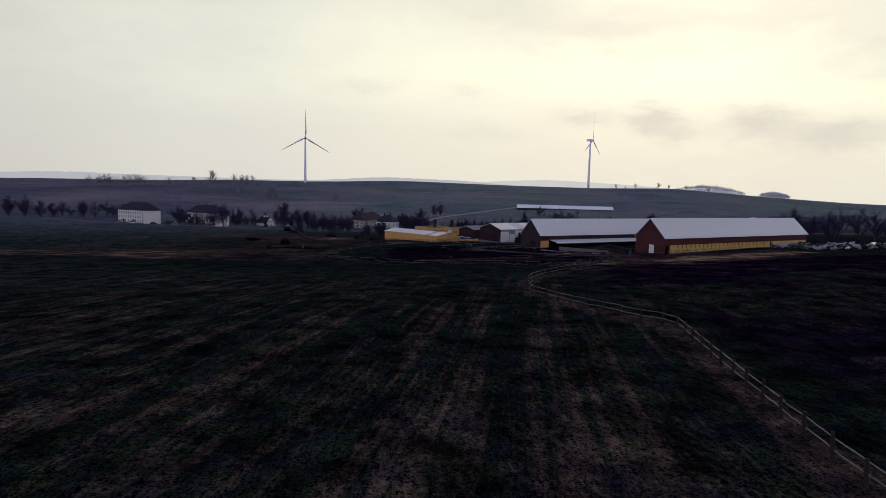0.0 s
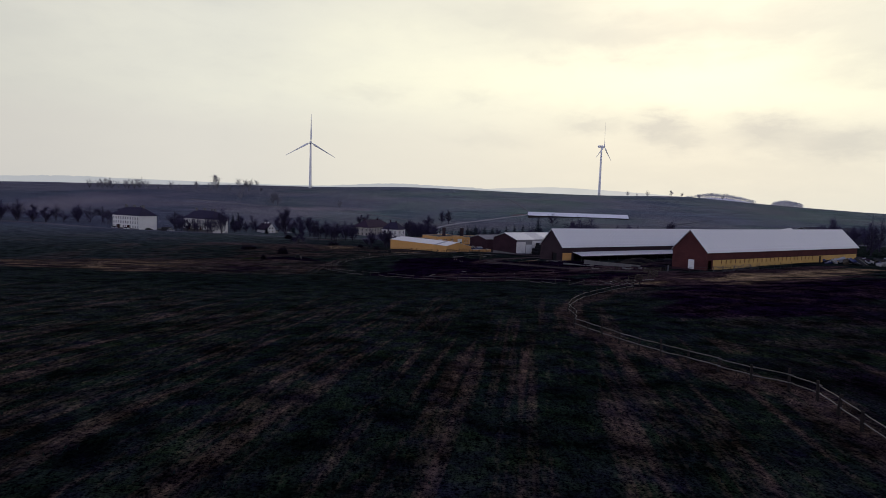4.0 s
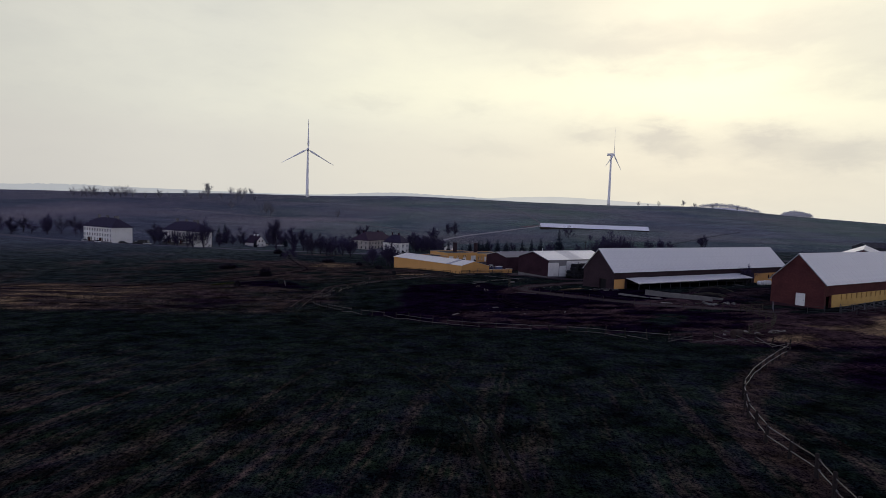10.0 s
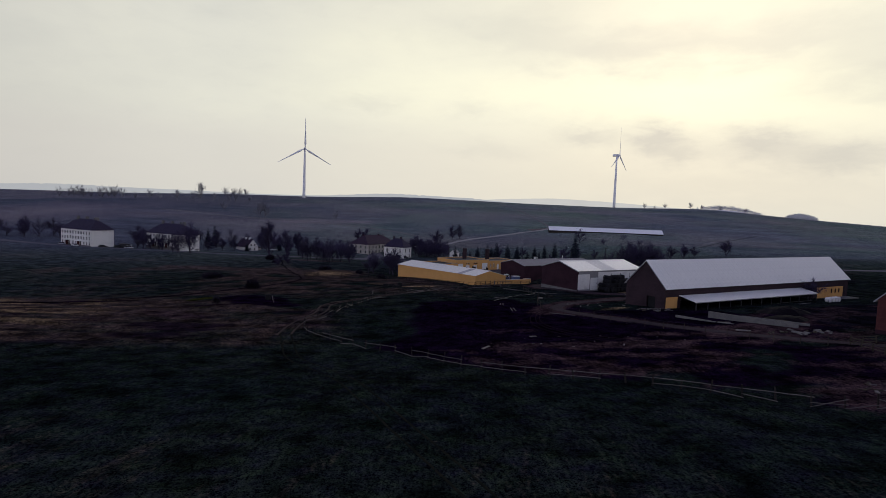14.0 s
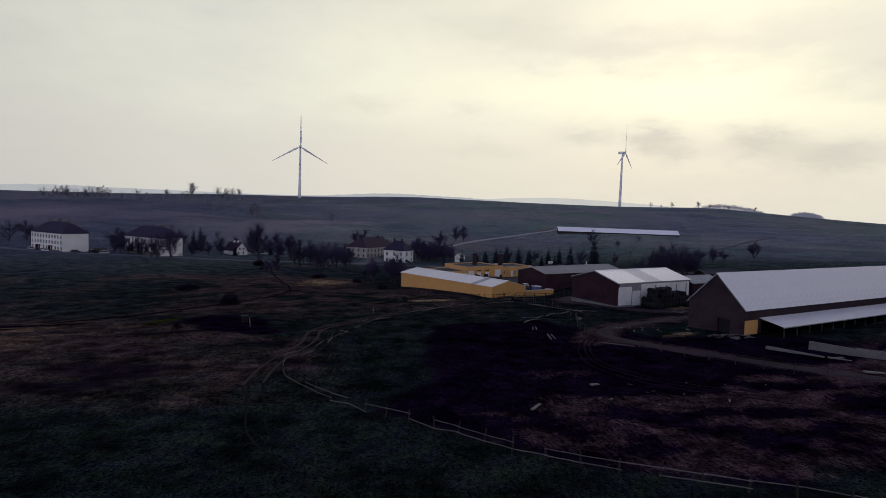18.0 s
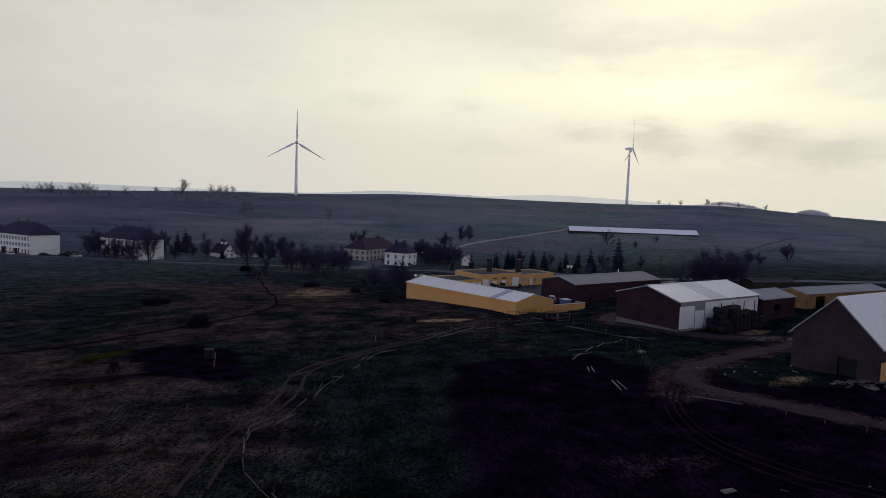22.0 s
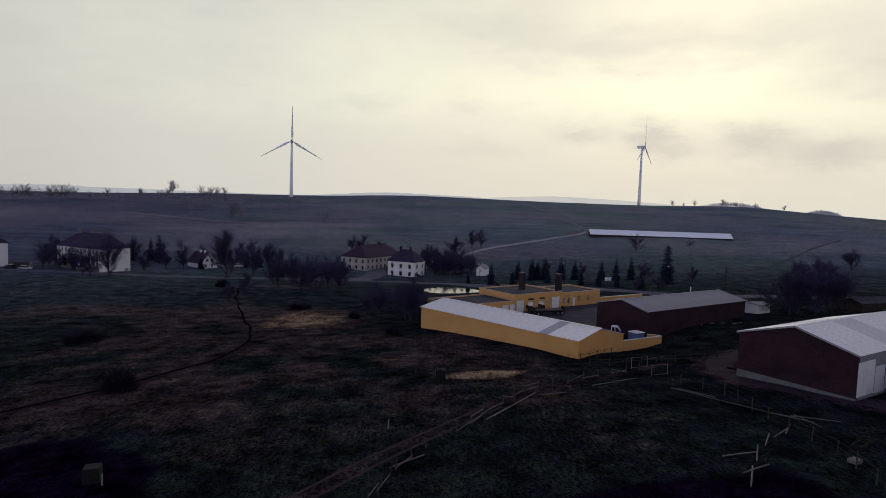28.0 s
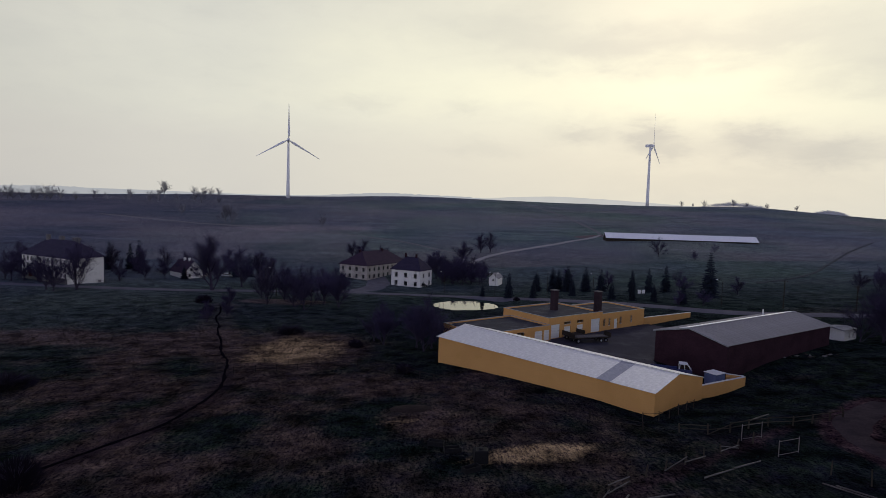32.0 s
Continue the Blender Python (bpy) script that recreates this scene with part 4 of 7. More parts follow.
# ---- ochre shed at the edge of the yard ----
def shed_ochre():
    e = thing("shed", pose(14.2, 275.7, -1.8, 0, 0, 40), "long ochre rendered shed with an uneven pale sheet roof", "shed")
    L, W, pk = 40.6, 15.2, 6.8
    # local x runs along the gable, local y along the shed
    bm = bmesh.new()
    prism(bm, [(0, -2.6), (W, -2.6), (W, 2.55), (pk, 4.55), (0, 3.3)], 0, 0.35, "y")
    part("gable_wall", bm, OCHRE, e)
    bm = bmesh.new()
    prism(bm, [(0, -2.6), (W, -2.6), (W, 2.55), (pk, 4.55), (0, 3.3)], L - 0.35, L, "y")
    part("gable_wall", bm, OCHRE, e)
    side(e, "long_wall", OCHRE, pose(0, L - 0.35, 0, 0, 0, -90), L - 0.7, -2.6, 3.3)
    side(e, "long_wall", OCHRE, pose(W, 0.35, 0, 0, 0, 90), L - 0.7, -2.6, 2.5)
    slope = new("roof_slope")
    slope.parent = e
    slope.matrix_basis = pose(0, L, 0, 0, 0, -90)        # sheets run along local x there
    f = sheets(slope, SHEET, -0.2, L + 0.2, -0.3, 3.27, pk, 4.6, 2.2, other=SHEET_GREY, odd=(15,), thick=0.06)
    sheets(slope, SHEET, -0.2, L + 0.2, W + 0.1, 2.55, pk, 4.6, 2.2, thick=0.06)
    for o in list(slope.children):
        o.parent = e
        o.matrix_basis = slope.matrix_basis @ o.matrix_basis
    bpy.data.objects.remove(slope)
    part("ridge_cap", boxed(pk - 0.25, -0.2, 4.66, pk + 0.25, L + 0.2, 4.74), SHEET, e)
    bm = bmesh.new()
    prism(bm, [(-0.35, 3.15), (pk, 4.5), (pk, 4.68), (-0.35, 3.34)], L + 0.2, L + 0.25, "y")
    part("verge_board", bm, WHITE_PAINT, e)
    return e


shed_ochre()


# ---- ochre garage range round the yard ----
def garages():
    e = thing("garage_range", pose(11.6, 320.0, -1.8, 0, 0, 32), "flat-roofed ochre garage range with white doors and parapets", "garage")

    def block(x0, x1, y0, y1, top, doors, wins=(), below=2.4, parapet=0.35):
        ops = [(a - x0, b - x0, 0.0, c) for a, b, c in doors] + [(a - x0, b - x0, lo, hi) for a, b, lo, hi in wins]
        side(e, "front_wall", OCHRE, pose(x0, y0, 0), x1 - x0, -below, top, ops, 0.3)
        side(e, "back_wall", OCHRE, pose(x1, y1, 0, 0, 0, 180), x1 - x0, -below, top, (), 0.3)
        side(e, "side_wall", OCHRE, pose(x0, y1 - 0.3, 0, 0, 0, -90), y1 - y0 - 0.6, -below, top, (), 0.3)
        side(e, "side_wall", OCHRE, pose(x1, y0 + 0.3, 0, 0, 0, 90), y1 - y0 - 0.6, -below, top, (), 0.3)
        part("roof_deck", boxed(x0 + 0.3, y0 + 0.3, top - 0.5, x1 - 0.3, y1 - 0.3, top - parapet + 0.1), BITUMEN, e, "dark felt roof")
        for a, b, c, d in ((x0 - 0.05, y0 - 0.06, x1 + 0.05, y0 + 0.24), (x0 - 0.05, y1 - 0.24, x1 + 0.05, y1 + 0.06), (x0 - 0.05, y0 + 0.24, x0 + 0.24, y1 - 0.24), (x1 - 0.24, y0 + 0.24, x1 + 0.05, y1 - 0.24)):
            part("coping", boxed(a, b, top, c, d, top + 0.06), STEEL, e, "grey metal coping")
        for a, b, c in doors:
            leaf_door(e, pose(a, y0 + 0.15, 0.02), b - a, c - 0.02, WHITE_PAINT if c > 2.2 else PLASTER, "white garage door", "garage_door")
        for a, b, lo, hi in wins:
            window(e, a, y0, lo, b - a, hi - lo, 1)

    block(-18.4, -0.05, -0.6, 11.5, 3.1, [(-4.6, -2.4, 2.2), (-2.0, -0.4, 2.2)], [(-9.5, -7.5, 1.4, 2.4)])
    block(0.0, 17.0, 0.0, 14.0, 4.4, [(0.7, 3.3, 2.9), (4.6, 6.6, 2.2), (8.6, 10.6, 2.2), (13.2, 16.2, 3.0)], [(4.6, 6.6, 2.6, 3.2), (8.6, 10.6, 2.6, 3.2)])
    block(17.05, 32.8, 0.3, 12.0, 3.8, [(21.6, 22.8, 2.3)], [(17.8, 18.5, 0.9, 2.6), (19.6, 20.3, 0.9, 2.6), (23.6, 24.3, 0.9, 2.6), (27.6, 28.3, 0.9, 2.6)])
    for u, v, w, hgt, mat in ((9.5, 7.6, 1.3, 4.9, BRICK_GREY), (16.9, 1.4, 1.3, 5.0, BRICK_GREY)):
        c = part("chimney", boxed(u - w / 2, v - w / 2, 3.6, u + w / 2, v + w / 2, 3.7 + hgt, 0.03), mat, e, "square chimney stack")
        part("chimney_cap", boxed(u - w / 2 - 0.08, v - w / 2 - 0.08, 3.7 + hgt + 0.003, u + w / 2 + 0.08, v + w / 2 + 0.08, 3.85 + hgt), CONCRETE, c)
    return e


garages()


# ---- wind turbines ----
def turbine(x, y, base, hub, yaw, spin, radius):
    z = land(x, y)
    e = thing("wind_turbine", pose(x, y, z - 1.0, 0, 0, yaw), "tall pale wind turbine with three blades on the hill crest", "wind turbine", "turbines on the hill")
    hgt = hub - z + 1.0
    bm = bmesh.new()
    tube(bm, [(0, 0, hgt * k / 8) for k in range(9)], [2.1 - 1.0 * k / 8 for k in range(9)], 20)
    part("tower", bm, TURBINE, e, smooth=True)
    bm = boxed(-1.6, -3.2, hgt - 1.6, 1.6, 6.0, hgt + 1.9, 0.5)
    part("nacelle", bm, TURBINE, e)
    bm = bmesh.new()
    tube(bm, [(0, -5.6, hgt), (0, -5.2, hgt), (0, -4.4, hgt), (0, -3.2, hgt)], [0.15, 0.9, 1.4, 1.5], 14)
    h = part("hub", bm, TURBINE, e, smooth=True)
    for k in range(3):
        bm = bmesh.new()
        secs = [(1.0, 0.6, 0.6), (3.0, 0.75, 0.55), (7.0, 1.6, 0.32), (14.0, 1.25, 0.22), (24.0, 0.8, 0.14), (radius - 1.5, 0.35, 0.08), (radius, 0.08, 0.03)]
        rings = []
        for r, c, t in secs:
            rings.append([bm.verts.new((c * math.cos(a) * 0.9 + 0.25 * c, t * math.sin(a), r)) for a in [2 * math.pi * q / 8 for q in range(8)]])
        for p, q in zip(rings, rings[1:]):
            for i in range(8):
                bm.faces.new((p[i], p[(i + 1) % 8], q[(i + 1) % 8], q[i]))
        bm.faces.new(rings[0][::-1])
        bm.faces.new(rings[-1])
        b = part("blade", bm, TURBINE, h, smooth=True)
        b.matrix_basis = pose(0, -4.4, hgt) @ pose(0, 0, 0, 0, spin + 120 * k, 0) @ pose(0, 0, 0, 0, 0, 18)
    return e


turbine(-153.6, 880, 33, 97.8, 12, 0, 41)
turbine(293.7, 927.7, 37, 112.7, 52, 0, 41)


# ---- village houses ----
def house(name, label, x, y, z, turn, L, W, wall, rise, plaster, roof_mat, floors, cols, side_cols=0, kind="hip", win=(1.0, 1.35), base=2.0, chimneys=(), plinth=0.5,
          storey=3.0, first=1.0, group="", side_plaster=None, door_at=(), category="house"):
    """A house whose front runs along local x from its left corner and looks to -y."""
    e = thing(name, pose(x, y, z, 0, 0, turn), label, category, group)
    ww, wh = win

    def openings(length, n):
        out = []
        for f in range(floors):
            for i in range(n):
                u = length * (i + 0.5) / n - ww / 2
                out.append((u, u + ww, first + f * storey, first + f * storey + wh))
        return out

    fo, so = openings(L, cols), openings(W, side_cols)
    doors = [(u, u + 1.3, 0.0, 2.3) for u in door_at]
    fo = [o for o in fo if not any(o[0] < d[1] + 0.2 and o[1] > d[0] - 0.2 and o[2] < 2.3 for d in doors)]
    side(e, "front_wall", plaster, pose(0, 0, 0), L, -base, wall, fo + doors)
    side(e, "side_wall", side_plaster or plaster, pose(L, 0.35, 0, 0, 0, 90), W - 0.7, -base, wall, so)
    side(e, "back_wall", plaster, pose(L, W, 0, 0, 0, 180), L, -base, wall)
    side(e, "side_wall", plaster, pose(0, W - 0.35, 0, 0, 0, -90), W - 0.7, -base, wall, so)
    for u, v, a, b in fo:
        wn = window(e, u, 0, a, v - u, b - a, 1, frame_mat=FRAME)
        part("sill", boxed(u - 0.06, -0.08, a - 0.07, v + 0.06, 0.06, a - 0.005), CONCRETE, wn)
    for u, v, a, b in so:
        window(e, u, 0, a, v - u, b - a, 1, frame_mat=FRAME, at=pose(L, 0.35, 0, 0, 0, 90))
        window(e, u, 0, a, v - u, b - a, 1, frame_mat=FRAME, at=pose(0, W - 0.35, 0, 0, 0, -90))
    for u, v, a, b in doors:
        leaf_door(e, pose(u, 0.12, 0), v - u, 2.28, WOOD_DARK, "dark entrance door")
        part("porch_roof", boxed(u - 0.5, -1.3, 2.45, v + 0.5, -0.004, 2.6), BITUMEN, e)
        part("porch_side", boxed(u - 0.4, -1.2, 0, u - 0.25, -0.004, 2.445), BRICK_RED, e)
    part("plinth", boxed(-0.05, -0.05, -base, L + 0.05, -0.004, plinth), CONCRETE, e)
    part("floor_slab", boxed(0.36, 0.36, -0.4, L - 0.36, W - 0.36, -0.2), CONCRETE, e)
    o = 0.45
    bm = bmesh.new()
    v = [bm.verts.new(c) for c in ((-o, -o, wall), (L + o, -o, wall), (L + o, W + o, wall), (-o, W + o, wall))]
    t = [bm.verts.new(c) for c in ((-o, -o, wall + 0.18), (L + o, -o, wall + 0.18), (L + o, W + o, wall + 0.18), (-o, W + o, wall + 0.18))]
    bm.faces.new(v[::-1])
    for i in range(4):
        bm.faces.new((v[i], v[(i + 1) % 4], t[(i + 1) % 4], t[i]))
    if L >= W:
        k = min(W / 2, L / 2 - 0.5) * (0.8 if kind == "hip" else 0.0) - (o if kind != "hip" else 0)
        r = [bm.verts.new((k, W / 2, wall + rise)), bm.verts.new((L - k, W / 2, wall + rise))]
        quads = ((t[0], t[1], r[1], r[0]), (t[1], t[2], r[1]), (t[2], t[3], r[0], r[1]), (t[3], t[0], r[0]))
    else:
        k = min(L / 2, W / 2 - 0.5) * (0.8 if kind == "hip" else 0.0) - (o if kind != "hip" else 0)
        r = [bm.verts.new((L / 2, k, wall + rise)), bm.verts.new((L / 2, W - k, wall + rise))]
        quads = ((t[0], t[1], r[0]), (t[1], t[2], r[1], r[0]), (t[2], t[3], r[1]), (t[3], t[0], r[0], r[1]))
    for q in quads:
        bm.faces.new(q)
    bmesh.ops.recalc_face_normals(bm, faces=bm.faces[:])
    rf = part("roof", bm, roof_mat, e)
    for cx, cy, cw, cl, ch in chimneys:
        c = part("chimney", boxed(cx - cw / 2, cy - cl / 2, wall + 0.3, cx + cw / 2, cy + cl / 2, wall + ch, 0.03), CONCRETE if floors == 3 else BRICK_DARK, rf)
    return e


for hx, hy, hz, hw, zs in ((-203.1, 421.3, -4.3, 8.8, "apartment block of white plaster with a dark hipped roof"), (-157.0, 422.5, -3.9, 7.5, "apartment block of pale plaster half hidden by bare trees")):
    house("apartment_block", zs, hx, hy, hz, -32.5, 29.0, 12.5, hw, 5.6, PLASTER, ROOF_BROWN, 3, 11, 0, "hip", (1.25, 1.5), 2.0, ((6, 6, 1.6, 0.8, 7.2), (13, 7, 2.0, 0.8, 7.0), (19, 8, 1.2, 0.8, 6.6), (24, 6.5, 1.6, 0.9, 6.9)),
          0.6, hw / 3.2, 0.9, "apartment blocks", None, (7.2, 18.5))

house("house", "two-storey white plastered house with a dark hipped roof", -23.4, 441.0, -8.5, -30, 13.5, 10.0, 7.5, 5.2, PLASTER, ROOF_BROWN, 2, 3, 2, "hip", (1.4, 1.8), 2.0,
      ((3.8, 5.0, 0.7, 0.7, 6.6), (8.8, 5.0, 0.7, 0.7, 6.4)), 0.5, 3.3, 1.3)
house("house", "long stained plaster house with a dull red roof", -46.5, 458.5, -7.4, -34, 15.0, 30.0, 6.4, 5.6, PLASTER_OLD, ROOF_RED, 2, 4, 9, "hip", (1.2, 1.6), 2.5,
      ((6.5, 6.0, 0.8, 0.8, 6.4), (8.0, 20.0, 0.8, 0.8, 6.4)), 0.5, 3.0, 1.0)
COT = hall("cottage", "small cottage with white gable and red tiled roof", -102.5, 440.5, -6.8, 138, 12.0, 7.4, 3.1, 7.2, PLASTER, ROOF_RED, gable_open=[(1.4, 2.4, 0.9, 2.3), (4.4, 5.4, 0.9, 2.3)], over=0.5, category="house", sheet=3.0)
part("chimney", boxed(3.2, -0.4, 6.6, 3.9, 0.4, 8.3), WHITE_PAINT, COT)
part("chimney", boxed(6.8, -0.4, 6.6, 7.5, 0.4, 8.2), WHITE_PAINT, COT)
for cx in (2.0, 4.3):
    part("window", boxed(-0.03, cx - 3.7, 3.4, -0.004, cx - 2.7, 4.5), DARK, COT, "dark upper window")
bm = bmesh.new()
prism(bm, [(-3.7, 3.2), (-3.7, 3.05), (-6.9, 1.7), (-6.9, 1.85)], 1.0, 11.0, "x")
part("leanto_roof", bm, ROOF_RED, COT)
part("leanto_wall", boxed(1.3, -6.6, -1.5, 10.7, -3.72, 1.75), PLASTER_OLD, COT)
hall("cottage", "small white shack with a grey roof by a woodpile", 18.5, 437.5, -5.6, 62, 6.0, 3.8, 2.3, 4.0, PLASTER, ROOF_DULL, over=0.3, category="shed", sheet=1.7, gable_open=[(1.5, 2.3, 0.9, 1.8)])
hall("outbuilding", "low white flat hut beside the red hall", 69.5, 315.4, -0.6, 25, 4.6, 4.2, 2.9, 3.15, PLASTER, SHEET_OLD, front_open=[(1.2, 1.8, 1.3, 2.3), (2.6, 3.2, 1.3, 2.3)], over=0.15, category="hut", sheet=2.0)
# long open shed on the slope
hall("livestock_shed", "long low livestock shed with a bright white roof on the hillside", 105.2, 551.5, 8.0, -7.8, 90.0, 9.0, 2.0, 4.7, WOOD_DARK, BRIGHT_SHEET,
          over=0.6, category="shed", sheet=3.0)
# low ochre building past the halls
hall("workshop", "low ochre workshop with dark gateways and a dull roof", 84.0, 278.0, 1.8, 22, 34.0, 8.0, 3.6, 4.6, OCHRE_DIM, SHEET_OLD, front_open=[(3.0, 7.0, 0.0, 2.9), (14.0, 15.2, 1.0, 2.2), (20.0, 24.0, 0.0, 2.9)], over=0.3, category="workshop")
# halls behind the red barn
hall("storage_hall", "red brick hall with a pale roof behind the barn", 140.0, 240.0, 5.2, 50, 44.0, 14.0, 5.8, 8.8, BRICK_RED, SHEET, over=0.3, category="hall", sheet=3.0)
hall("storage_hall", "long hall with a dark felt roof", 213.0, 330.0, 4.6, 2, 30.0, 12.0, 6.4, 8.4, BITUMEN, BITUMEN, over=0.3, category="hall", sheet=4.0)


# ---- roads, yard, pond ----
def strip(name, pts, width, mat, label, lift=0.08, step=2.0, edge=0.25, category="road", kind="structure", low=0.0):
    """A band laid on the ground along a line of points."""
    line = []
    for (ax, ay), (bx, by) in zip(pts, pts[1:]):
        n = max(1, round(math.hypot(bx - ax, by - ay) / step))
        line += [(ax + (bx - ax) * i / n, ay + (by - ay) * i / n) for i in range(n)]
    line.append(pts[-1])
    for _ in range(8):
        line = [line[0]] + [((a[0] + 2 * b[0] + c[0]) / 4, (a[1] + 2 * b[1] + c[1]) / 4) for a, b, c in zip(line, line[1:], line[2:])] + [line[-1]]
    verts, faces, k = [], [], 6
    for i, (x, y) in enumerate(line):
        a, b = line[max(i - 1, 0)], line[min(i + 1, len(line) - 1)]
        d = Vector((b[0] - a[0], b[1] - a[1])).normalized()
        w = width * (1 + 0.22 * rag(x, y, 7, 2.0))
        for q in range(k + 1):
            s = (q / k - 0.5) * w + (edge * rag(x, y, 2.2, q * 0.7) if q in (0, k) else 0)
            px, py = x - d.y * s, y + d.x * s
            verts.append((px, py, land(px, py) + (lift if 0 < q < k else -0.05)))
    for i in range(len(line) - 1):
        for q in range(k):
            a = i * (k + 1) + q
            faces.append((a, a + 1, a + k + 2, a + k + 1))
    me = bpy.data.meshes.new(name)
    me.from_pydata(verts, [], faces)
    me.polygons.foreach_set("use_smooth", [True] * len(me.polygons))
    me.materials.append(mat)
    ob = new(name, me)
    if ob.data.polygons[0].normal.z < 0:
        me.flip_normals()
    return tagged(ob, label, category, kind=kind)


ASPHALT = material("worn_asphalt", (0.052, 0.050, 0.066), 0.95, (0.038, 0.036, 0.049), 0.3, grain=4, stain=(0.07, 0.066, 0.076), stain_scale=0.2, spec=0.08)
ROAD_GREY = material("pale_worn_asphalt", (0.135, 0.130, 0.155), 0.95, (0.10, 0.096, 0.118), 0.3, grain=4, stain=(0.075, 0.07, 0.088), stain_scale=0.15, spec=0.05)
GRAVEL = material("pale_gravel", (0.36, 0.34, 0.33), 0.95, (0.27, 0.255, 0.25), 0.3, grain=5, bump=0.3)
EARTH = material("track_earth", (0.056, 0.036, 0.033), 0.95, (0.026, 0.018, 0.019), 0.35, grain=4, bump=0.35, stain=(0.024, 0.017, 0.017), stain_scale=0.35)
TRACK_RED = material("bare_red_earth", (0.19, 0.145, 0.14), 0.95, (0.14, 0.11, 0.11), 0.15, grain=3, spec=0.0)
FAINT = material("trodden_grass", (0.23, 0.215, 0.215), 0.95, (0.18, 0.17, 0.172), 0.2, grain=3, spec=0.0)
strip("road", [(-420, 470), (-267, 442), (-197, 408), (-149, 402), (-104, 401), (-75, 407), (-38, 414), (-6, 404), (22, 388), (50, 367), (66, 350), (95, 340), (150, 328), (260, 320)], 6.0, ROAD_GREY, "narrow asphalt village road", 0.2, 3.0)
strip("road_fork", [(-38, 414), (-30, 430), (-28, 446), (-34, 470)], 10.0, ROAD_GREY, "asphalt apron between the houses", 0.10, 3.0)
strip("hill_road", [(8, 470), (18, 498), (30, 514), (50, 529), (72, 542), (92, 556), (104, 566), (110, 574)], 3.2, GRAVEL, "pale gravel track up the hill", 0.35, 4.0)
strip("hill_path", [(108, 571), (114, 582), (115, 616), (115, 675), (114, 712), (115, 779), (112, 850)], 2.2, FAINT, "faint earth track climbing the hill above the shed", 0.3, 5.0)
strip("yard_apron", [(92, 566), (104, 573), (116, 574)], 9.0, TRACK_RED, "bare reddish earth at the end of the hillside shed", 0.28, 3.0, 1.2)
strip("hill_path", [(-240, 640), (-160, 606), (-80, 590), (-20, 560), (10, 520)], 1.6, FAINT, "faint track across the slope", 0.35, 5.0)
for rut in ([(-29.7, 185.6), (-29.9, 191.1), (-29.9, 195.5), (-28.8, 200.6), (-27.2, 205.6), (-26.5, 210.3), (-27.9, 218.3), (-26.0, 224.0), (-20.6, 231.0), (-13.5, 239), (-5, 248)],
            [(-27.5, 186.7), (-28.1, 193.3), (-27.6, 196.9), (-26.7, 202.1), (-24.9, 207.7), (-24.6, 212.3), (-25.8, 219.0), (-24.4, 223.4), (-19.2, 229.9), (-12.2, 238), (-4, 246.8)]):
    strip("wheel_rut", rut, 0.5, EARTH, "bare reddish earth wheel rut of the lane", 0.03, 1.5, 0.22)

WORN_GRASS = material("worn_grass", (0.022, 0.021, 0.016), 0.95, (0.010, 0.012, 0.010), 0.4, grain=3, bump=0.3, spec=0.0)
for off in (0.0, 1.9):
    strip("wheel_rut", [(-29.7 + off, 188), (-24.6 + off, 168), (-16.0 + off, 156.5 + 0.5 * off), (-8.0 + off, 134.7 + 0.5 * off), (-2.7 + off, 120.6), (0.0 + off, 108), (1.0 + off, 92)], 0.3, WORN_GRASS, "faint worn wheel mark across the grass", 0.02, 1.5, 0.3)

TRODDEN = material("trodden_lilac_earth", (0.056, 0.041, 0.049), 0.95, (0.036, 0.026, 0.033), 0.25, grain=4, bump=0.3, stain=(0.018, 0.013, 0.020), stain_scale=0.35, stain_at=(0.5, 0.75), spec=0.02)
BED = material("wet_ditch_mud", (0.0075, 0.0062, 0.0095), 0.95, (0.0040, 0.0034, 0.0060), 0.5, grain=3, bump=0.3, spec=0.0)
def along_line(pts, step):
    out = []
    for (ax, ay), (bx, by) in zip(pts, pts[1:]):
        n = max(1, round(math.hypot(bx - ax, by - ay) / step))
        out += [(ax + (bx - ax) * i / n, ay + (by - ay) * i / n) for i in range(n)]
    return out + [pts[-1]]


strip("farm_track", [(66, 169), (56, 177.5), (46, 187.5), (37, 197), (30, 204), (25.5, 210)] + YARD_ROAD[1:], 3.4, TRODDEN, "smooth earth track to the barn yard", 0.04, 1.5, 0.5)
TRACK_DULL = material("trampled_earth", (0.026, 0.016, 0.021), 0.95, (0.011, 0.007, 0.011), 0.3, grain=4, bump=0.3, spec=0.0)
for off in (0.0, 1.5, 3.4):
    strip("wheel_rut", [(23.5 - 0.5 * off, 211.5), (19.4 - 0.7 * off, 205.3 - 0.4 * off), (17.5 - 0.6 * off, 196.6 - 0.9 * off), (19.2 - 0.4 * off, 191.2 - off), (21.8 - 0.3 * off, 186.7 - off), (25.6, 183.2 - off), (33, 178 - off)], 0.32, TRACK_DULL, "trodden cattle rut swinging into the paddock", 0.03, 1.5, 0.25)
strip("farm_track", HALL_ROAD, 4.2, TRODDEN, "smooth earth track round the white hall", 0.05, 1.5, 0.5)
strip("ditch_bed", [(x + 0.5 * math.sin(0.37 * y) + 0.3 * math.sin(0.9 * y), y) for x, y in along_line(DITCH, 4.0)], 0.45, BED, "dark wet ditch winding through the pasture", 0.12, 1.2, 0.5, "ditch")
YARD = [(-2, 309), (12, 321), (40, 338.6), (47, 330), (33, 309), (27, 305), (25, 292), (20, 285)]
bm = bmesh.new()
lo = [bm.verts.new((x, y, -4.5)) for x, y in YARD]
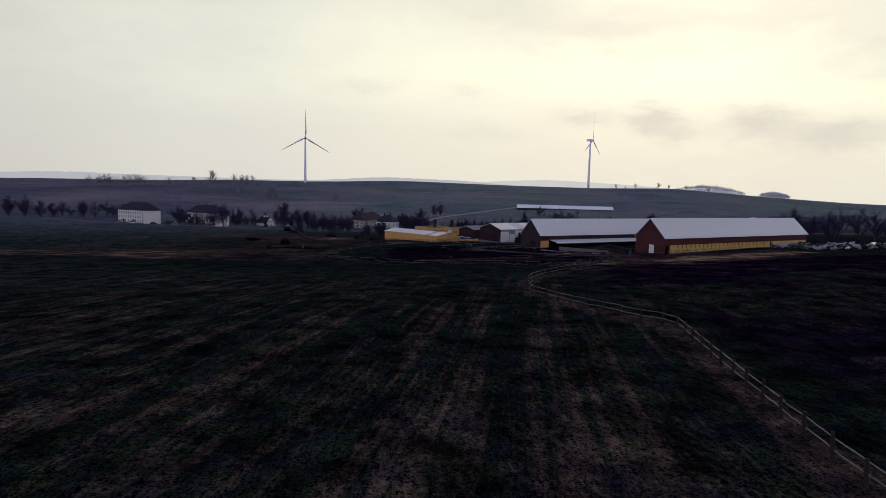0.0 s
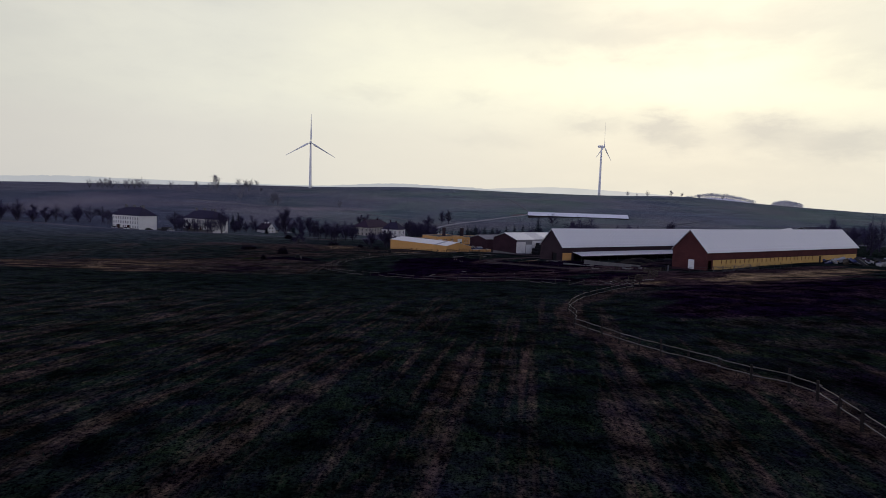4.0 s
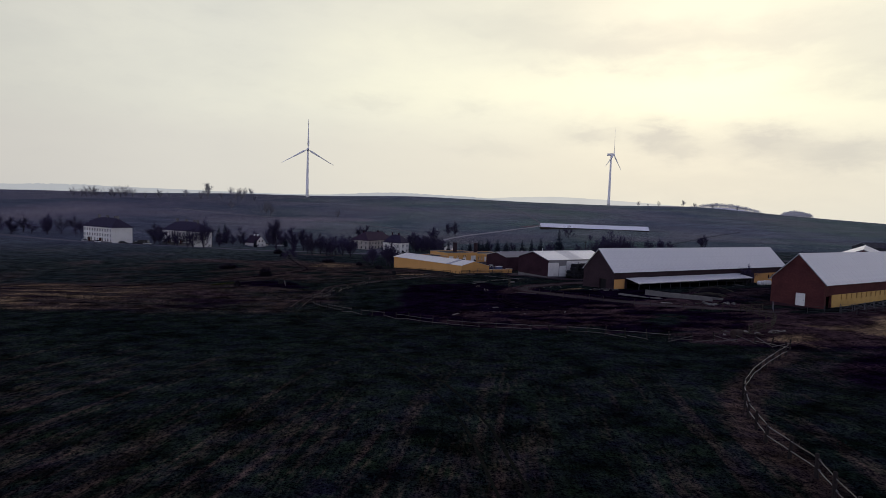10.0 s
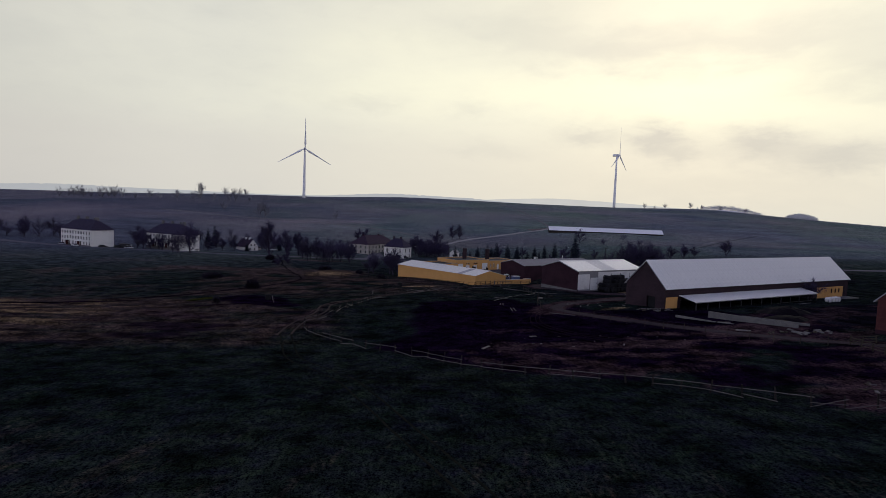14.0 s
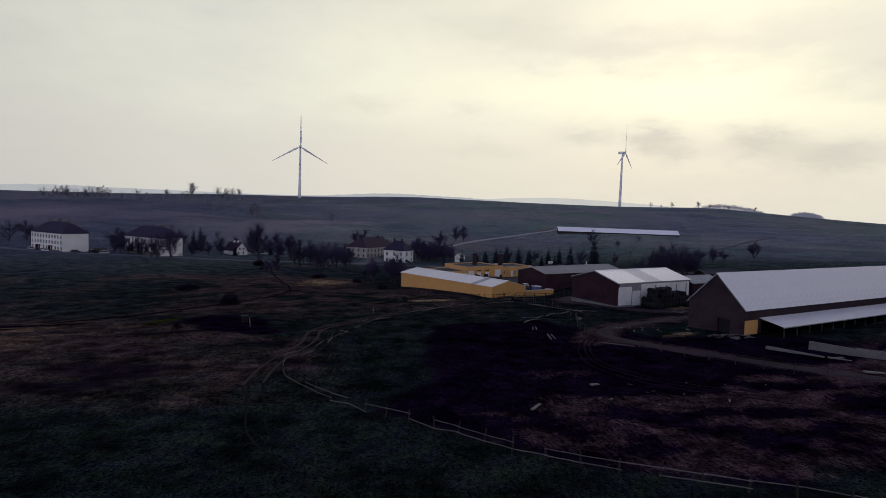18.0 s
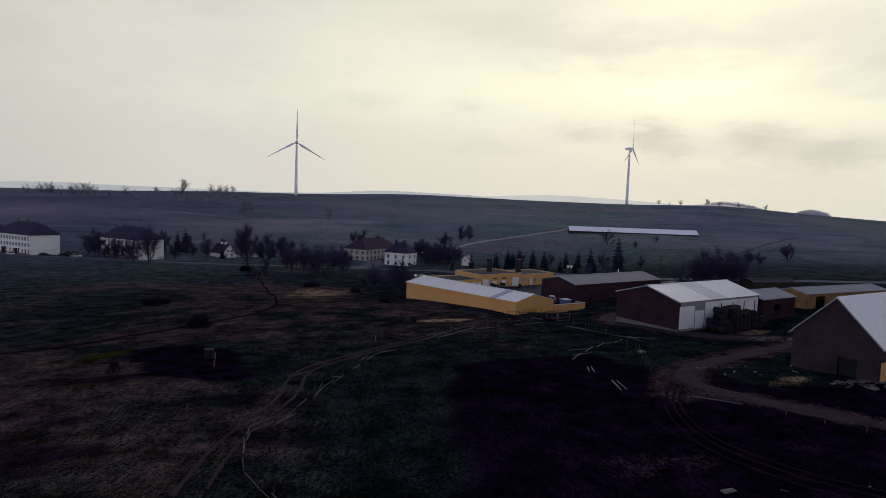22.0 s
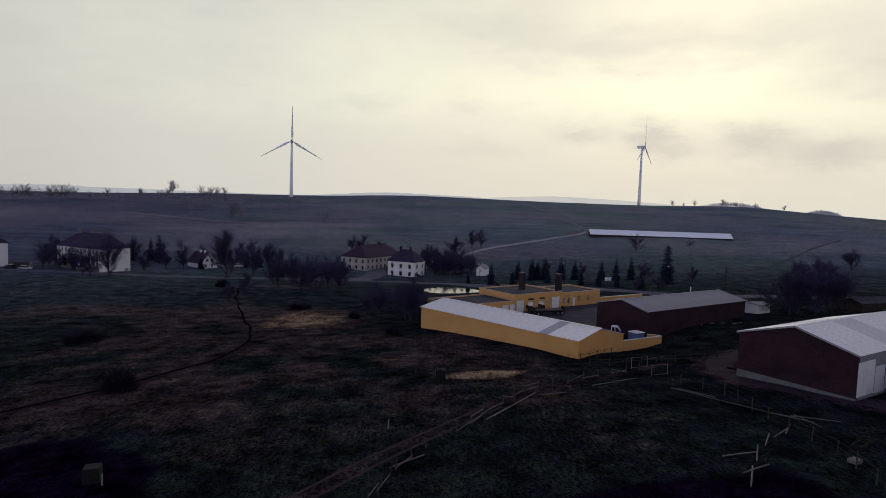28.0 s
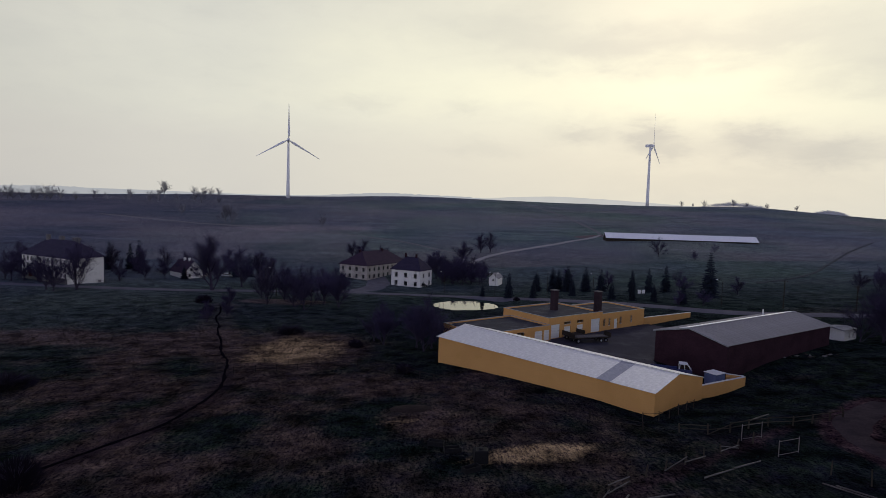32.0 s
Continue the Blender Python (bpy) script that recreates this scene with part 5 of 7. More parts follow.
hi = [bm.verts.new((x, y, -1.83)) for x, y in YARD]
bm.faces.new(hi)
for i in range(len(YARD)):
    j = (i + 1) % len(YARD)
    bm.faces.new((lo[i], lo[j], hi[j], hi[i]))
bmesh.ops.recalc_face_normals(bm, faces=bm.faces[:])
tagged(obj("yard_paving", bm, ASPHALT), "worn asphalt paving of the farm yard", "yard", kind="structure")

WATER = bpy.data.materials.new("still_water")
WATER.use_nodes = True
wb = WATER.node_tree.nodes["Principled BSDF"]
wb.inputs["Base Color"].default_value, wb.inputs["Roughness"].default_value, wb.inputs["IOR"].default_value = (0.01, 0.013, 0.013, 1), 0.04, 1.33
wb.inputs["Specular IOR Level"].default_value = 0.9
bm = bmesh.new()
ring = []
pz = POND
for i in range(40):
    a = 2 * math.pi * i / 40
    r = 1 + 0.10 * noise.noise(Vector((math.cos(a) * 1.5, math.sin(a) * 1.5, 4.0)))
    ring.append(bm.verts.new((POND_X + POND_RX * 1.12 * r * math.cos(a), POND_Y + POND_RY * 1.12 * r * math.sin(a), pz)))
bm.faces.new(ring)
tagged(obj("water", bm, WATER), "small still pond mirroring the pale sky", "pond", kind="structure")


# ---- walls and things round the yard ----
def low_wall(x0, y0, x1, y1, z0, z1, mat, label, cope=True, thick=0.3, name="yard_wall"):
    L = math.hypot(x1 - x0, y1 - y0)
    e = thing(name, pose(x0, y0, 0, 0, 0, math.degrees(math.atan2(y1 - y0, x1 - x0))), label, "wall")
    part("wall_body", boxed(0, -thick / 2, z0, L, thick / 2, z1), mat, e)
    if cope:
        part("coping", boxed(-0.04, -thick / 2 - 0.05, z1 + 0.002, L + 0.04, thick / 2 + 0.05, z1 + 0.07), WHITE_PAINT if mat is OCHRE else CONCRETE, e)
    return e


low_wall(26.1, 286.3, 35.8, 291.0, -4.2, -0.75, OCHRE, "low ochre yard wall with a pale coping")
low_wall(35.8, 291.3, 33.6, 292.6, -4.2, -0.75, OCHRE, "short ochre return wall by the red hall")
low_wall(39.35, 337.7, 55.0, 346.0, -4.5, -0.2, OCHRE, "low ochre wall behind the yard")

e = thing("tool_box", pose(30.2, 289.9, -1.1, 0, 0, 28), "blue-grey metal store box with a pale lid", "container")
part("box_body", boxed(-1.15, -1.0, -2.4, 1.15, 1.0, 1.3, 0.02), material("blue_grey_paint", (0.10, 0.13, 0.24), 0.6, (0.08, 0.10, 0.19), 0.6), e)
part("lid", boxed(-1.25, -1.1, 1.305, 1.25, 1.1, 1.4), SHEET, e)


def wheel(parent, x, y, z, r=0.33, w=0.22):
    bm = bmesh.new()
    tube(bm, [(x, y - w / 2, z), (x, y + w / 2, z)], [r, r], 14)
    t = part("wheel", bm, RUBBER, parent)
    bm = bmesh.new()
    tube(bm, [(x, y - w / 2 - 0.01, z), (x, y + w / 2 + 0.01, z)], [r * 0.55, r * 0.55], 10)
    part("rim", bm, STEEL, t)


def car(x, y, turn, paint, label, z=None, estate=True):
    z = land(x, y) + 0.16 if z is None else z
    e = thing("car", pose(x, y, z, 0, 0, turn), label, "car", "parked cars")
    bm = bmesh.new()
    prism(bm, [(-2.1, 0.25), (2.1, 0.25), (2.15, 0.7), (1.2, 0.88), (-2.1, 0.92), (-2.18, 0.6)], -0.85, 0.85, "y")
    bmesh.ops.bevel(bm, geom=bm.edges[:], offset=0.05, segments=1, affect="EDGES")
    b = part("body", bm, paint, e)
    bm = bmesh.new()
    prism(bm, [(1.15, 0.9), (0.45, 1.38), (-1.5 if estate else -0.9, 1.42), (-2.0 if estate else -1.5, 0.92)], -0.72, 0.72, "y")
    c = part("cabin", bm, GLASS_DARK, e)
    bm = bmesh.new()
    prism(bm, [(0.45, 1.385), (-1.5 if estate else -0.9, 1.425), (-1.5 if estate else -0.9, 1.47), (0.4, 1.43)], -0.74, 0.74, "y")
    part("car_roof", bm, paint, e)
    for wx in (-1.3, 1.35):
        for wy in (-0.78, 0.78):
            wheel(e, wx, wy, 0.31)
    for wy in (-0.6, 0.6):
        part("headlight", boxed(2.1, wy - 0.15, 0.55, 2.17, wy + 0.15, 0.68), WHITE_PAINT, e)
        part("tail_light", boxed(-2.2, wy - 0.12, 0.6, -2.13, wy + 0.12, 0.78), ROOF_RED, e)
    return e


GLASS_DARK = material("car_glass", (0.02, 0.022, 0.025), 0.08, bump=0, spec=0.6)
PAINT_BLUE = material("blue_paint", (0.03, 0.045, 0.16), 0.4, bump=0.02, spec=0.5)
PAINT_DARK = material("dark_car_paint", (0.02, 0.021, 0.025), 0.3, bump=0, spec=0.5)
PAINT_SILVER = material("silver_car_paint", (0.42, 0.43, 0.45), 0.35, bump=0, metal=0.4)
PAINT_WHITE = material("white_car_paint", (0.7, 0.7, 0.7), 0.35, bump=0, spec=0.5)
PAINT_GREEN = material("green_machine_paint", (0.05, 0.10, 0.05), 0.5, bump=0.02)


def pickup():
    e = thing("pickup_truck", pose(26.2, 295.7, -1.82, 0, 0, -22), "blue flatbed pickup with a white-framed cab", "truck")
    part("bed", boxed(-3.4, -0.95, 0.6, 0.9, 0.95, 0.78, 0.02), PAINT_BLUE, e)
    for yy in (-0.95, 0.9):
        part("bed_side", boxed(-3.4, yy, 0.785, 0.85, yy + 0.05, 1.2), PAINT_BLUE, e)
    part("tailboard", boxed(-3.45, -0.9, 0.79, -3.4, 0.9, 1.2), PAINT_BLUE, e)
    bm = boxed(0.95, -0.95, 0.45, 3.0, 0.95, 1.25, 0.08)
    part("cab_body", bm, PAINT_BLUE, e)
    bm = bmesh.new()
    prism(bm, [(1.0, 1.255), (2.75, 1.255), (2.2, 2.0), (1.05, 2.0)], -0.85, 0.85, "y")
    part("cab_glass", bm, GLASS_DARK, e)
    part("cab_roof", boxed(1.0, -0.92, 2.003, 2.3, 0.92, 2.12, 0.04), WHITE_PAINT, e)
    for yy in (-0.9, 0.9):
        for pts in (((2.8, yy, 1.25), (2.25, yy, 2.03)), ((1.05, yy, 1.25), (1.08, yy, 2.03)), ((1.85, yy, 1.25), (1.7, yy, 2.03))):
            bm = bmesh.new()
            tube(bm, pts, [0.06, 0.06], 6)
            part("cab_pillar", bm, WHITE_PAINT, e)
    for wx in (-2.4, 2.1):
        for wy in (-0.85, 0.85):
            wheel(e, wx, wy, 0.38, 0.38, 0.25)


def trailer(x, y, z, turn, L, label, load=True, deck=None):
    e = thing("flatbed_trailer", pose(x, y, z, 0, 0, turn), label, "trailer")
    part("deck", boxed(-L / 2, -1.2, 0.95, L / 2, 1.2, 1.1, 0.02), deck or WOOD_DARK, e)
    for yy in (-0.55, 0.45):
        part("chassis_beam", boxed(-L / 2, yy, 0.7, L / 2, yy + 0.1, 0.945), DARK_METAL, e)
    part("headboard", boxed(-L / 2, -1.2, 1.105, -L / 2 + 0.08, 1.2, 1.9), WOOD_DARK, e)
    part("tailboard", boxed(L / 2 - 0.08, -1.2, 1.105, L / 2, 1.2, 1.9), WOOD_DARK, e)
    if load:
        for i in range(5):
            part("plank", boxed(-L / 2 + 0.6, -1.0 + i * 0.42, 1.105, L / 2 - 0.7 - 0.2 * (i % 2), -0.66 + i * 0.42, 1.25), WOOD, e)
    for wx in (-L / 2 + 1.0, L / 2 - 2.2, L / 2 - 1.1):
        for wy in (-0.95, 0.95):
            wheel(e, wx, wy, 0.42, 0.42, 0.3)
    bm = bmesh.new()
    tube(bm, [(-L / 2, 0, 0.8), (-L / 2 - 1.6, 0, 0.6)], [0.07, 0.05], 6)
    part("drawbar", bm, DARK_METAL, e)


pickup()
trailer(19.8, 318.6, -1.83, 14, 8.5, "flatbed farm trailer loaded with pale planks")
trailer(17.0, 320.6, -1.83, 30, 4.2, "small dark farm trailer", False)
trailer(88.0, 262.0, land(88, 262) + 0.02, 20, 6.0, "green flatbed trailer on the farm road", False, PAINT_GREEN)
for cx, cy, ct, cp, cl in ((-197, 411.5, -30, PAINT_SILVER, "silver car parked before the apartment block"), (-186, 404.5, -32, PAINT_WHITE, "white car parked before the apartment block"),
                           (-172, 405, 50, PAINT_DARK, "dark car parked beside the apartment block"), (-166, 409, 60, PAINT_DARK, "dark estate car by the road"),
                           (-158, 404.5, 10, PAINT_SILVER, "silver car on the roadside"), (-10.5, 436.0, -13, PAINT_DARK, "dark car parked beside the white house"),
                           (-45, 436, 60, PAINT_SILVER, "silver car on the apron before the long house"), (-91, 446, 0, PAINT_WHITE, "white car beside the cottage garden")):
    car(cx, cy, ct, cp, cl)
e = thing("storage_container", pose(-163.5, 412, land(-163.5, 412) + 0.05, 0, 0, -5), "dark storage container by the road", "container")
part("container_body", boxed(-3, -1.2, 0, 3, 1.2, 2.4, 0.03), DARK_METAL, e)
part("container_door", boxed(3.003, -1.1, 0.1, 3.05, 1.1, 2.3), STEEL, e)

hall("outbuilding", "dark low timber shed behind the bare trees", 96.0, 316.0, 0.6, 12, 16.0, 6.0, 2.8, 3.8, WOOD_DARK, BITUMEN, over=0.3, category="shed", sheet=4.0)
strip("hedge_ditch", [(114.9, 411.5), (140, 428), (162, 445), (193, 474), (230, 510), (285, 558)], 1.3, material("ditch_scrub", (0.070, 0.078, 0.085), 0.95, (0.042, 0.047, 0.056), 0.3, grain=3, bump=0.3), "dark overgrown ditch climbing the slope", 0.25, 3.0, 0.9, "ditch")


# ---- trees ----
def limb_tree(seed, height, spread_, limbs, forks, twigs, upright=0.5):
    """Meshes of a bare tree: trunk with limbs, and a crown of fine twigs."""
    rnd = random.Random(seed)
    wood, fine = bmesh.new(), bmesh.new()

    def bent(p, d, length, n, sway, lift):
        pts = [p.copy()]
        for _ in range(n):
            d = (d + Vector((rnd.uniform(-sway, sway), rnd.uniform(-sway, sway), rnd.uniform(-sway, sway) + lift))).normalized()
            p = p + d * (length / n)
            pts.append(p.copy())
        return pts, d

    top = height * 0.62
    trunk, _ = bent(Vector((0, 0, -0.4)), Vector((0, 0, 1)), top, 6, 0.07, 0.05)
    r0 = height * 0.022
    tube(wood, trunk, [r0 * (1.35 if i == 0 else 1 - 0.7 * i / 6) for i in range(7)], 7)

    def twig(p, d, length):
        w = 0.006 + 0.0008 * height
        pts, _ = bent(p, d, length, 2, 0.35, 0.06)
        s = d.orthogonal().normalized() * w
        a, b = fine.verts.new(pts[0] + s), fine.verts.new(pts[0] - s)
        c, e_ = fine.verts.new(pts[1] + s * 0.7), fine.verts.new(pts[1] - s * 0.7)
        t = fine.verts.new(pts[2])
        fine.faces.new((a, b, e_, c))
        fine.faces.new((c, e_, t))

    def ways(d, angle):
        o = d.orthogonal().normalized()
        o.rotate(Matrix.Rotation(rnd.uniform(0, 2 * math.pi), 3, d))
        return (d * math.cos(angle) + o * math.sin(angle)).normalized()

    for i in range(limbs):
        k = rnd.uniform(0.14, 1.0) if i else 1.0
        p = trunk[min(6, int(k * 6))].lerp(trunk[min(6, int(k * 6) + 1)], rnd.random())
        az = i * 2.4 + rnd.uniform(-0.5, 0.5)
        out = Vector((math.cos(az), math.sin(az), rnd.uniform(0.2, 0.9) + upright))
        if i == 0:
            out = Vector((0.1, 0, 1))
        ln = spread_ * rnd.uniform(0.65, 1.3) * (1.25 - 0.45 * k) + height * 0.05
        pts, d = bent(p, out.normalized(), ln, 4, 0.22, 0.10 * upright)
        tube(wood, pts, [r0 * 0.5 * (1 - 0.75 * j / 4) for j in range(5)], 5)
        for j in range(forks):
            q = pts[1 + j % 4].lerp(pts[min(4, 2 + j % 4)], rnd.random())
            dd = ways(d, rnd.uniform(0.25, 0.9))
            l2 = ln * rnd.uniform(0.3, 0.75)
            sub, d2 = bent(q, dd, l2, 3, 0.25, 0.10)
            tube(wood, sub, [r0 * 0.2 * (1 - 0.8 * m / 3) for m in range(4)], 3, False)
            for m in range(round(twigs * 0.85)):
                i0 = rnd.randrange(3)
                s = sub[i0].lerp(sub[i0 + 1], rnd.random())
                twig(s, ways(d2, rnd.uniform(0.15, 0.95)), height * rnd.uniform(0.09, 0.24))
    return wood, fine


def spruce_tree(seed, height):
    rnd = random.Random(seed)
    wood, fine = bmesh.new(), bmesh.new()
    tube(wood, [(0, 0, -0.3), (0, 0, height * 0.5), (0, 0, height)], [height * 0.018, height * 0.011, 0.02], 7)
    z = height * 0.07
    while z < height * 0.985:
        k = 1 - z / height
        reach = height * (0.04 + 0.20 * k ** 0.85) * rnd.uniform(0.8, 1.15)
        n = 5 + int(6 * k)
        a0 = rnd.uniform(0, 6.28)
        for i in range(n):
            a = a0 + 2 * math.pi * i / n + rnd.uniform(-0.25, 0.25)
            r = reach * rnd.uniform(0.75, 1.12)
            d = Vector((math.cos(a), math.sin(a), 0))
            s = Vector((-d.y, d.x, 0))
            p0 = Vector((0, 0, z))
            p1 = p0 + d * r * 0.55 + Vector((0, 0, -0.10 * r))
            p2 = p0 + d * r + Vector((0, 0, -0.32 * r + 0.1 * r * rnd.random()))
            w = r * 0.30
            v = [fine.verts.new(q) for q in (p0, p1 + s * w + Vector((0, 0, -0.16 * r)), p1 + Vector((0, 0, 0.05 * r)), p1 - s * w + Vector((0, 0, -0.16 * r)), p2)]
            fine.faces.new((v[0], v[2], v[1]))
            fine.faces.new((v[0], v[3], v[2]))
            fine.faces.new((v[1], v[2], v[4]))
            fine.faces.new((v[2], v[3], v[4]))
            for _ in range(3):
                q = p0.lerp(p2, rnd.uniform(0.35, 1.0)) + s * w * rnd.uniform(-0.8, 0.8)
                t = [fine.verts.new(q + Vector((rnd.uniform(-1, 1), rnd.uniform(-1, 1), rnd.uniform(-1.0, 0.3))) * r * 0.16) for _ in range(3)]
                fine.faces.new(t)
        z += height * (0.035 + 0.018 * k)
    return wood, fine


def bush_mesh(seed, r, hgt, n):
    rnd = random.Random(seed)
    wood, fine = bmesh.new(), bmesh.new()
    for i in range(max(6, n // 14)):
        a = rnd.uniform(0, 6.28)
        d = Vector((math.cos(a) * r * rnd.uniform(0.2, 0.8), math.sin(a) * r * rnd.uniform(0.2, 0.8), hgt * rnd.uniform(0.6, 0.95)))
        tube(wood, [(0, 0, -0.2), d * 0.5 + Vector((0, 0, 0.1 * hgt)), d], [0.05 * hgt ** 0.5, 0.03, 0.008], 3, False)
    for i in range(n):
        a, q = rnd.uniform(0, 6.28), rnd.random() ** 0.5
        e_ = rnd.random()
        lump = 0.72 + 0.4 * noise.noise(Vector((math.cos(a) * 1.7, math.sin(a) * 1.7, seed + e_ * 2)))
        p = Vector((math.cos(a) * r * q * (1 - 0.3 * e_) * lump, math.sin(a) * r * q * (1 - 0.3 * e_) * lump, hgt * e_ * math.sqrt(max(0.05, 1 - 0.8 * q * q)) * lump))
        d = (p + Vector((0, 0, 0.4 * hgt)) + Vector((rnd.uniform(-1, 1), rnd.uniform(-1, 1), rnd.uniform(-0.3, 1))) * 0.6).normalized()
        s = d.orthogonal().normalized() * 0.026
        ln = 0.6 * hgt ** 0.6
        v = [fine.verts.new(p + s), fine.verts.new(p - s), fine.verts.new(p + d * ln)]
        fine.faces.new(v)
    return wood, fine


PROTO = {}


def plant(kind, x, y, size, turn, label, category="tree", group="", wide=1.0, z=None, sink=0.0):
    """Sets a tree or bush of a known kind; size is its height in metres."""
    z = land(x, y) if z is None else z
    make, nat = KINDS[kind]
    k = size / nat
    m = pose(x, y, z - sink, 0, 0, turn) @ Matrix.Diagonal((k * wide, k * wide, k, 1))
    if kind not in PROTO:
        wood, fine = make()
        name = "bush" if category == "bush" else ("spruce" if category == "spruce" else "tree")
        e = thing(name, Matrix.Identity(4), label, category, group)
        part("trunk" if category != "bush" else "stem", wood, HAZED_TWIG if kind.startswith("far") else BARK, e)
        part("crown", fine, SPRUCE if kind.startswith("spruce") else HAZED_TWIG if kind.startswith("far") else THORN if kind.startswith("bush") else TWIG, e)
        PROTO[kind] = e
        e.matrix_basis = Matrix.Identity(4)
        first = copy_thing(e, m)
    else:
        first = copy_thing(PROTO[kind], m)
    return tagged(first, label, category, group)


# paler copy of the twigs: haze over the hill trees put into their colour
HAZED_TWIG = material("hazed_twigs", (0.24, 0.235, 0.265), 0.95, (0.19, 0.185, 0.21), 1.0, grain=6, vary=0.2, spec=0.0)
KINDS = {
    "far_a": (lambda: limb_tree(71, 10.0, 4.0, 14, 9, 22, 0.5), 10.0),
    "far_b": (lambda: limb_tree(79, 10.0, 3.6, 13, 9, 22, 0.7), 10.0),
    "broad_a": (lambda: limb_tree(11, 10.0, 3.4, 11, 10, 34, 0.5), 10.0),
    "broad_b": (lambda: limb_tree(23, 10.0, 3.9, 12, 10, 34, 0.3), 10.0),
    "broad_c": (lambda: limb_tree(31, 10.0, 3.1, 11, 10, 34, 0.7), 10.0),
    "tall_a": (lambda: limb_tree(47, 10.0, 1.9, 14, 8, 24, 0.9), 10.0),
    "tall_b": (lambda: limb_tree(53, 10.0, 2.3, 14, 9, 28, 0.8), 10.0),
    "dense_a": (lambda: limb_tree(61, 10.0, 4.0, 17, 11, 30, 0.85), 10.0),
    "spruce_a": (lambda: spruce_tree(5, 10.0), 10.0),
    "spruce_b": (lambda: spruce_tree(8, 10.0), 10.0),
    "bush_a": (lambda: bush_mesh(3, 2.6, 2.0, 1500), 2.0),
    "bush_b": (lambda: bush_mesh(9, 1.5, 2.0, 1100), 2.0),
}
BARE = "bare leafless tree with a dark twiggy crown"
R = random.Random(4)


def grove(rows, label=BARE, category="tree", group="", kinds=("broad_a", "broad_b", "broad_c"), wide=1.0):
    for i, (x, y, hgt) in enumerate(rows):
        plant(kinds[(i + int(x)) % len(kinds)], x, y, hgt, R.uniform(0, 360), label, category, group, wide)


# round the apartment blocks and along the village road
grove([(-236, 455, 11), (-229, 458, 12), (-243, 452, 10), (-252, 450, 9), (-222, 452, 9), (-214, 452, 10), (-262, 446, 11)], "bare tree in a row behind the apartment block", group="village trees")
grove([(-294, 447, 13), (-287, 453, 12), (-281, 446, 14), (-274, 451, 12), (-267, 440, 11), (-300, 455, 13), (-309, 452, 12), (-262, 458, 10), (-248, 460, 10)], "bare tree in the row along the village road", group="village trees", kinds=("dense_a", "broad_a", "broad_c"))
grove([(-126, 388, 10), (-122, 393, 13.5), (-130, 391, 9)], "bare spreading tree by the village road", group="roadside trees", kinds=("broad_b", "dense_a"))
grove([(-160, 418, 9), (-151, 414, 8), (-143, 410, 9), (-123, 423, 9), (-117, 430, 8), (-112, 436, 7), (-165, 436, 11), (-150, 446, 13), (-138, 448, 12), (-126, 446, 11), (-118, 450, 12), (-154, 412, 10), (-147, 415, 9), (-139, 416, 8), (-133, 425, 9), (-170, 440, 12), (-158, 450, 12), (-144, 441, 11), (-108, 446, 10), (-100, 452, 11), (-92, 452, 11)],
      "bare tree round the pale apartment block", group="village trees", kinds=("broad_c", "broad_a", "tall_b"))
for x, y, hgt in ((-141, 452, 12), (-134, 455, 11), (-129, 452, 13), (-88, 446, 9), (-83, 449, 10)):
    plant("spruce_a", x, y, hgt, R.uniform(0, 360), "dark spruce behind the village houses", "spruce", "village spruces")
plant("spruce_b", -105, 437.0, 5.5, 40, "small dark conifer before the cottage gable", "spruce", wide=1.5)
plant("tall_a", -84, 405, 22, 10, "tall thin bare tree beside the road", wide=1.1)
grove([(-78, 420, 15), (-72, 424, 16), (-67, 420, 14), (-92, 436, 10)], "slim bare tree beside the lane", kinds=("tall_b", "tall_a"), group="village trees")
# clump by the stream
grove([(-58, 374, 9), (-55, 384, 10), (-50, 372, 8), (-46, 366, 9), (-42, 377, 9.5), (-37, 371, 8), (-47, 385, 10), (-39, 386, 9), (-49, 379, 10.5), (-63, 388, 8)], "bare multi-stemmed willow by the stream", group="stream willows", kinds=("dense_a", "broad_b"))
grove([(-66, 347, 5.5), (-67, 368, 6), (-64, 356, 5)], "small bare tree on the stream bank", group="stream trees", kinds=("broad_c", "broad_a"))
grove([(-22.3, 324, 7.5), (-24.5, 327.5, 6.5), (-14.2, 316.5, 9), (-12.5, 319, 9.5), (-15.5, 320, 8.5)], "dense bare tree beside the ochre shed", group="shed trees", kinds=("dense_a", "broad_a"))
# behind the houses and up the slope
grove([(-44, 494, 11), (-38, 488, 12), (-30, 490, 10), (-5, 472, 10), (10.5, 487, 12), (-2, 478, 9)], "bare tree behind the village houses", group="village trees", kinds=("broad_a", "broad_c"))
grove([(24, 520, 11), (29.5, 521, 12)], "pair of slim bare trees at the hill track", group="hill trees", kinds=("tall_b", "broad_c"))
grove([(-2, 446, 8), (2, 443, 9), (6, 440, 8), (10, 443, 9), (13, 440, 8.5), (5, 450, 9), (0, 453, 9), (-4, 455, 10), (3, 446, 10), (8, 447, 10), (11, 448, 9), (-1, 449, 10), (15, 446, 8), (6, 455, 10)], "bare garden tree beside the white house", group="garden trees", kinds=("dense_a", "broad_c", "broad_b"))
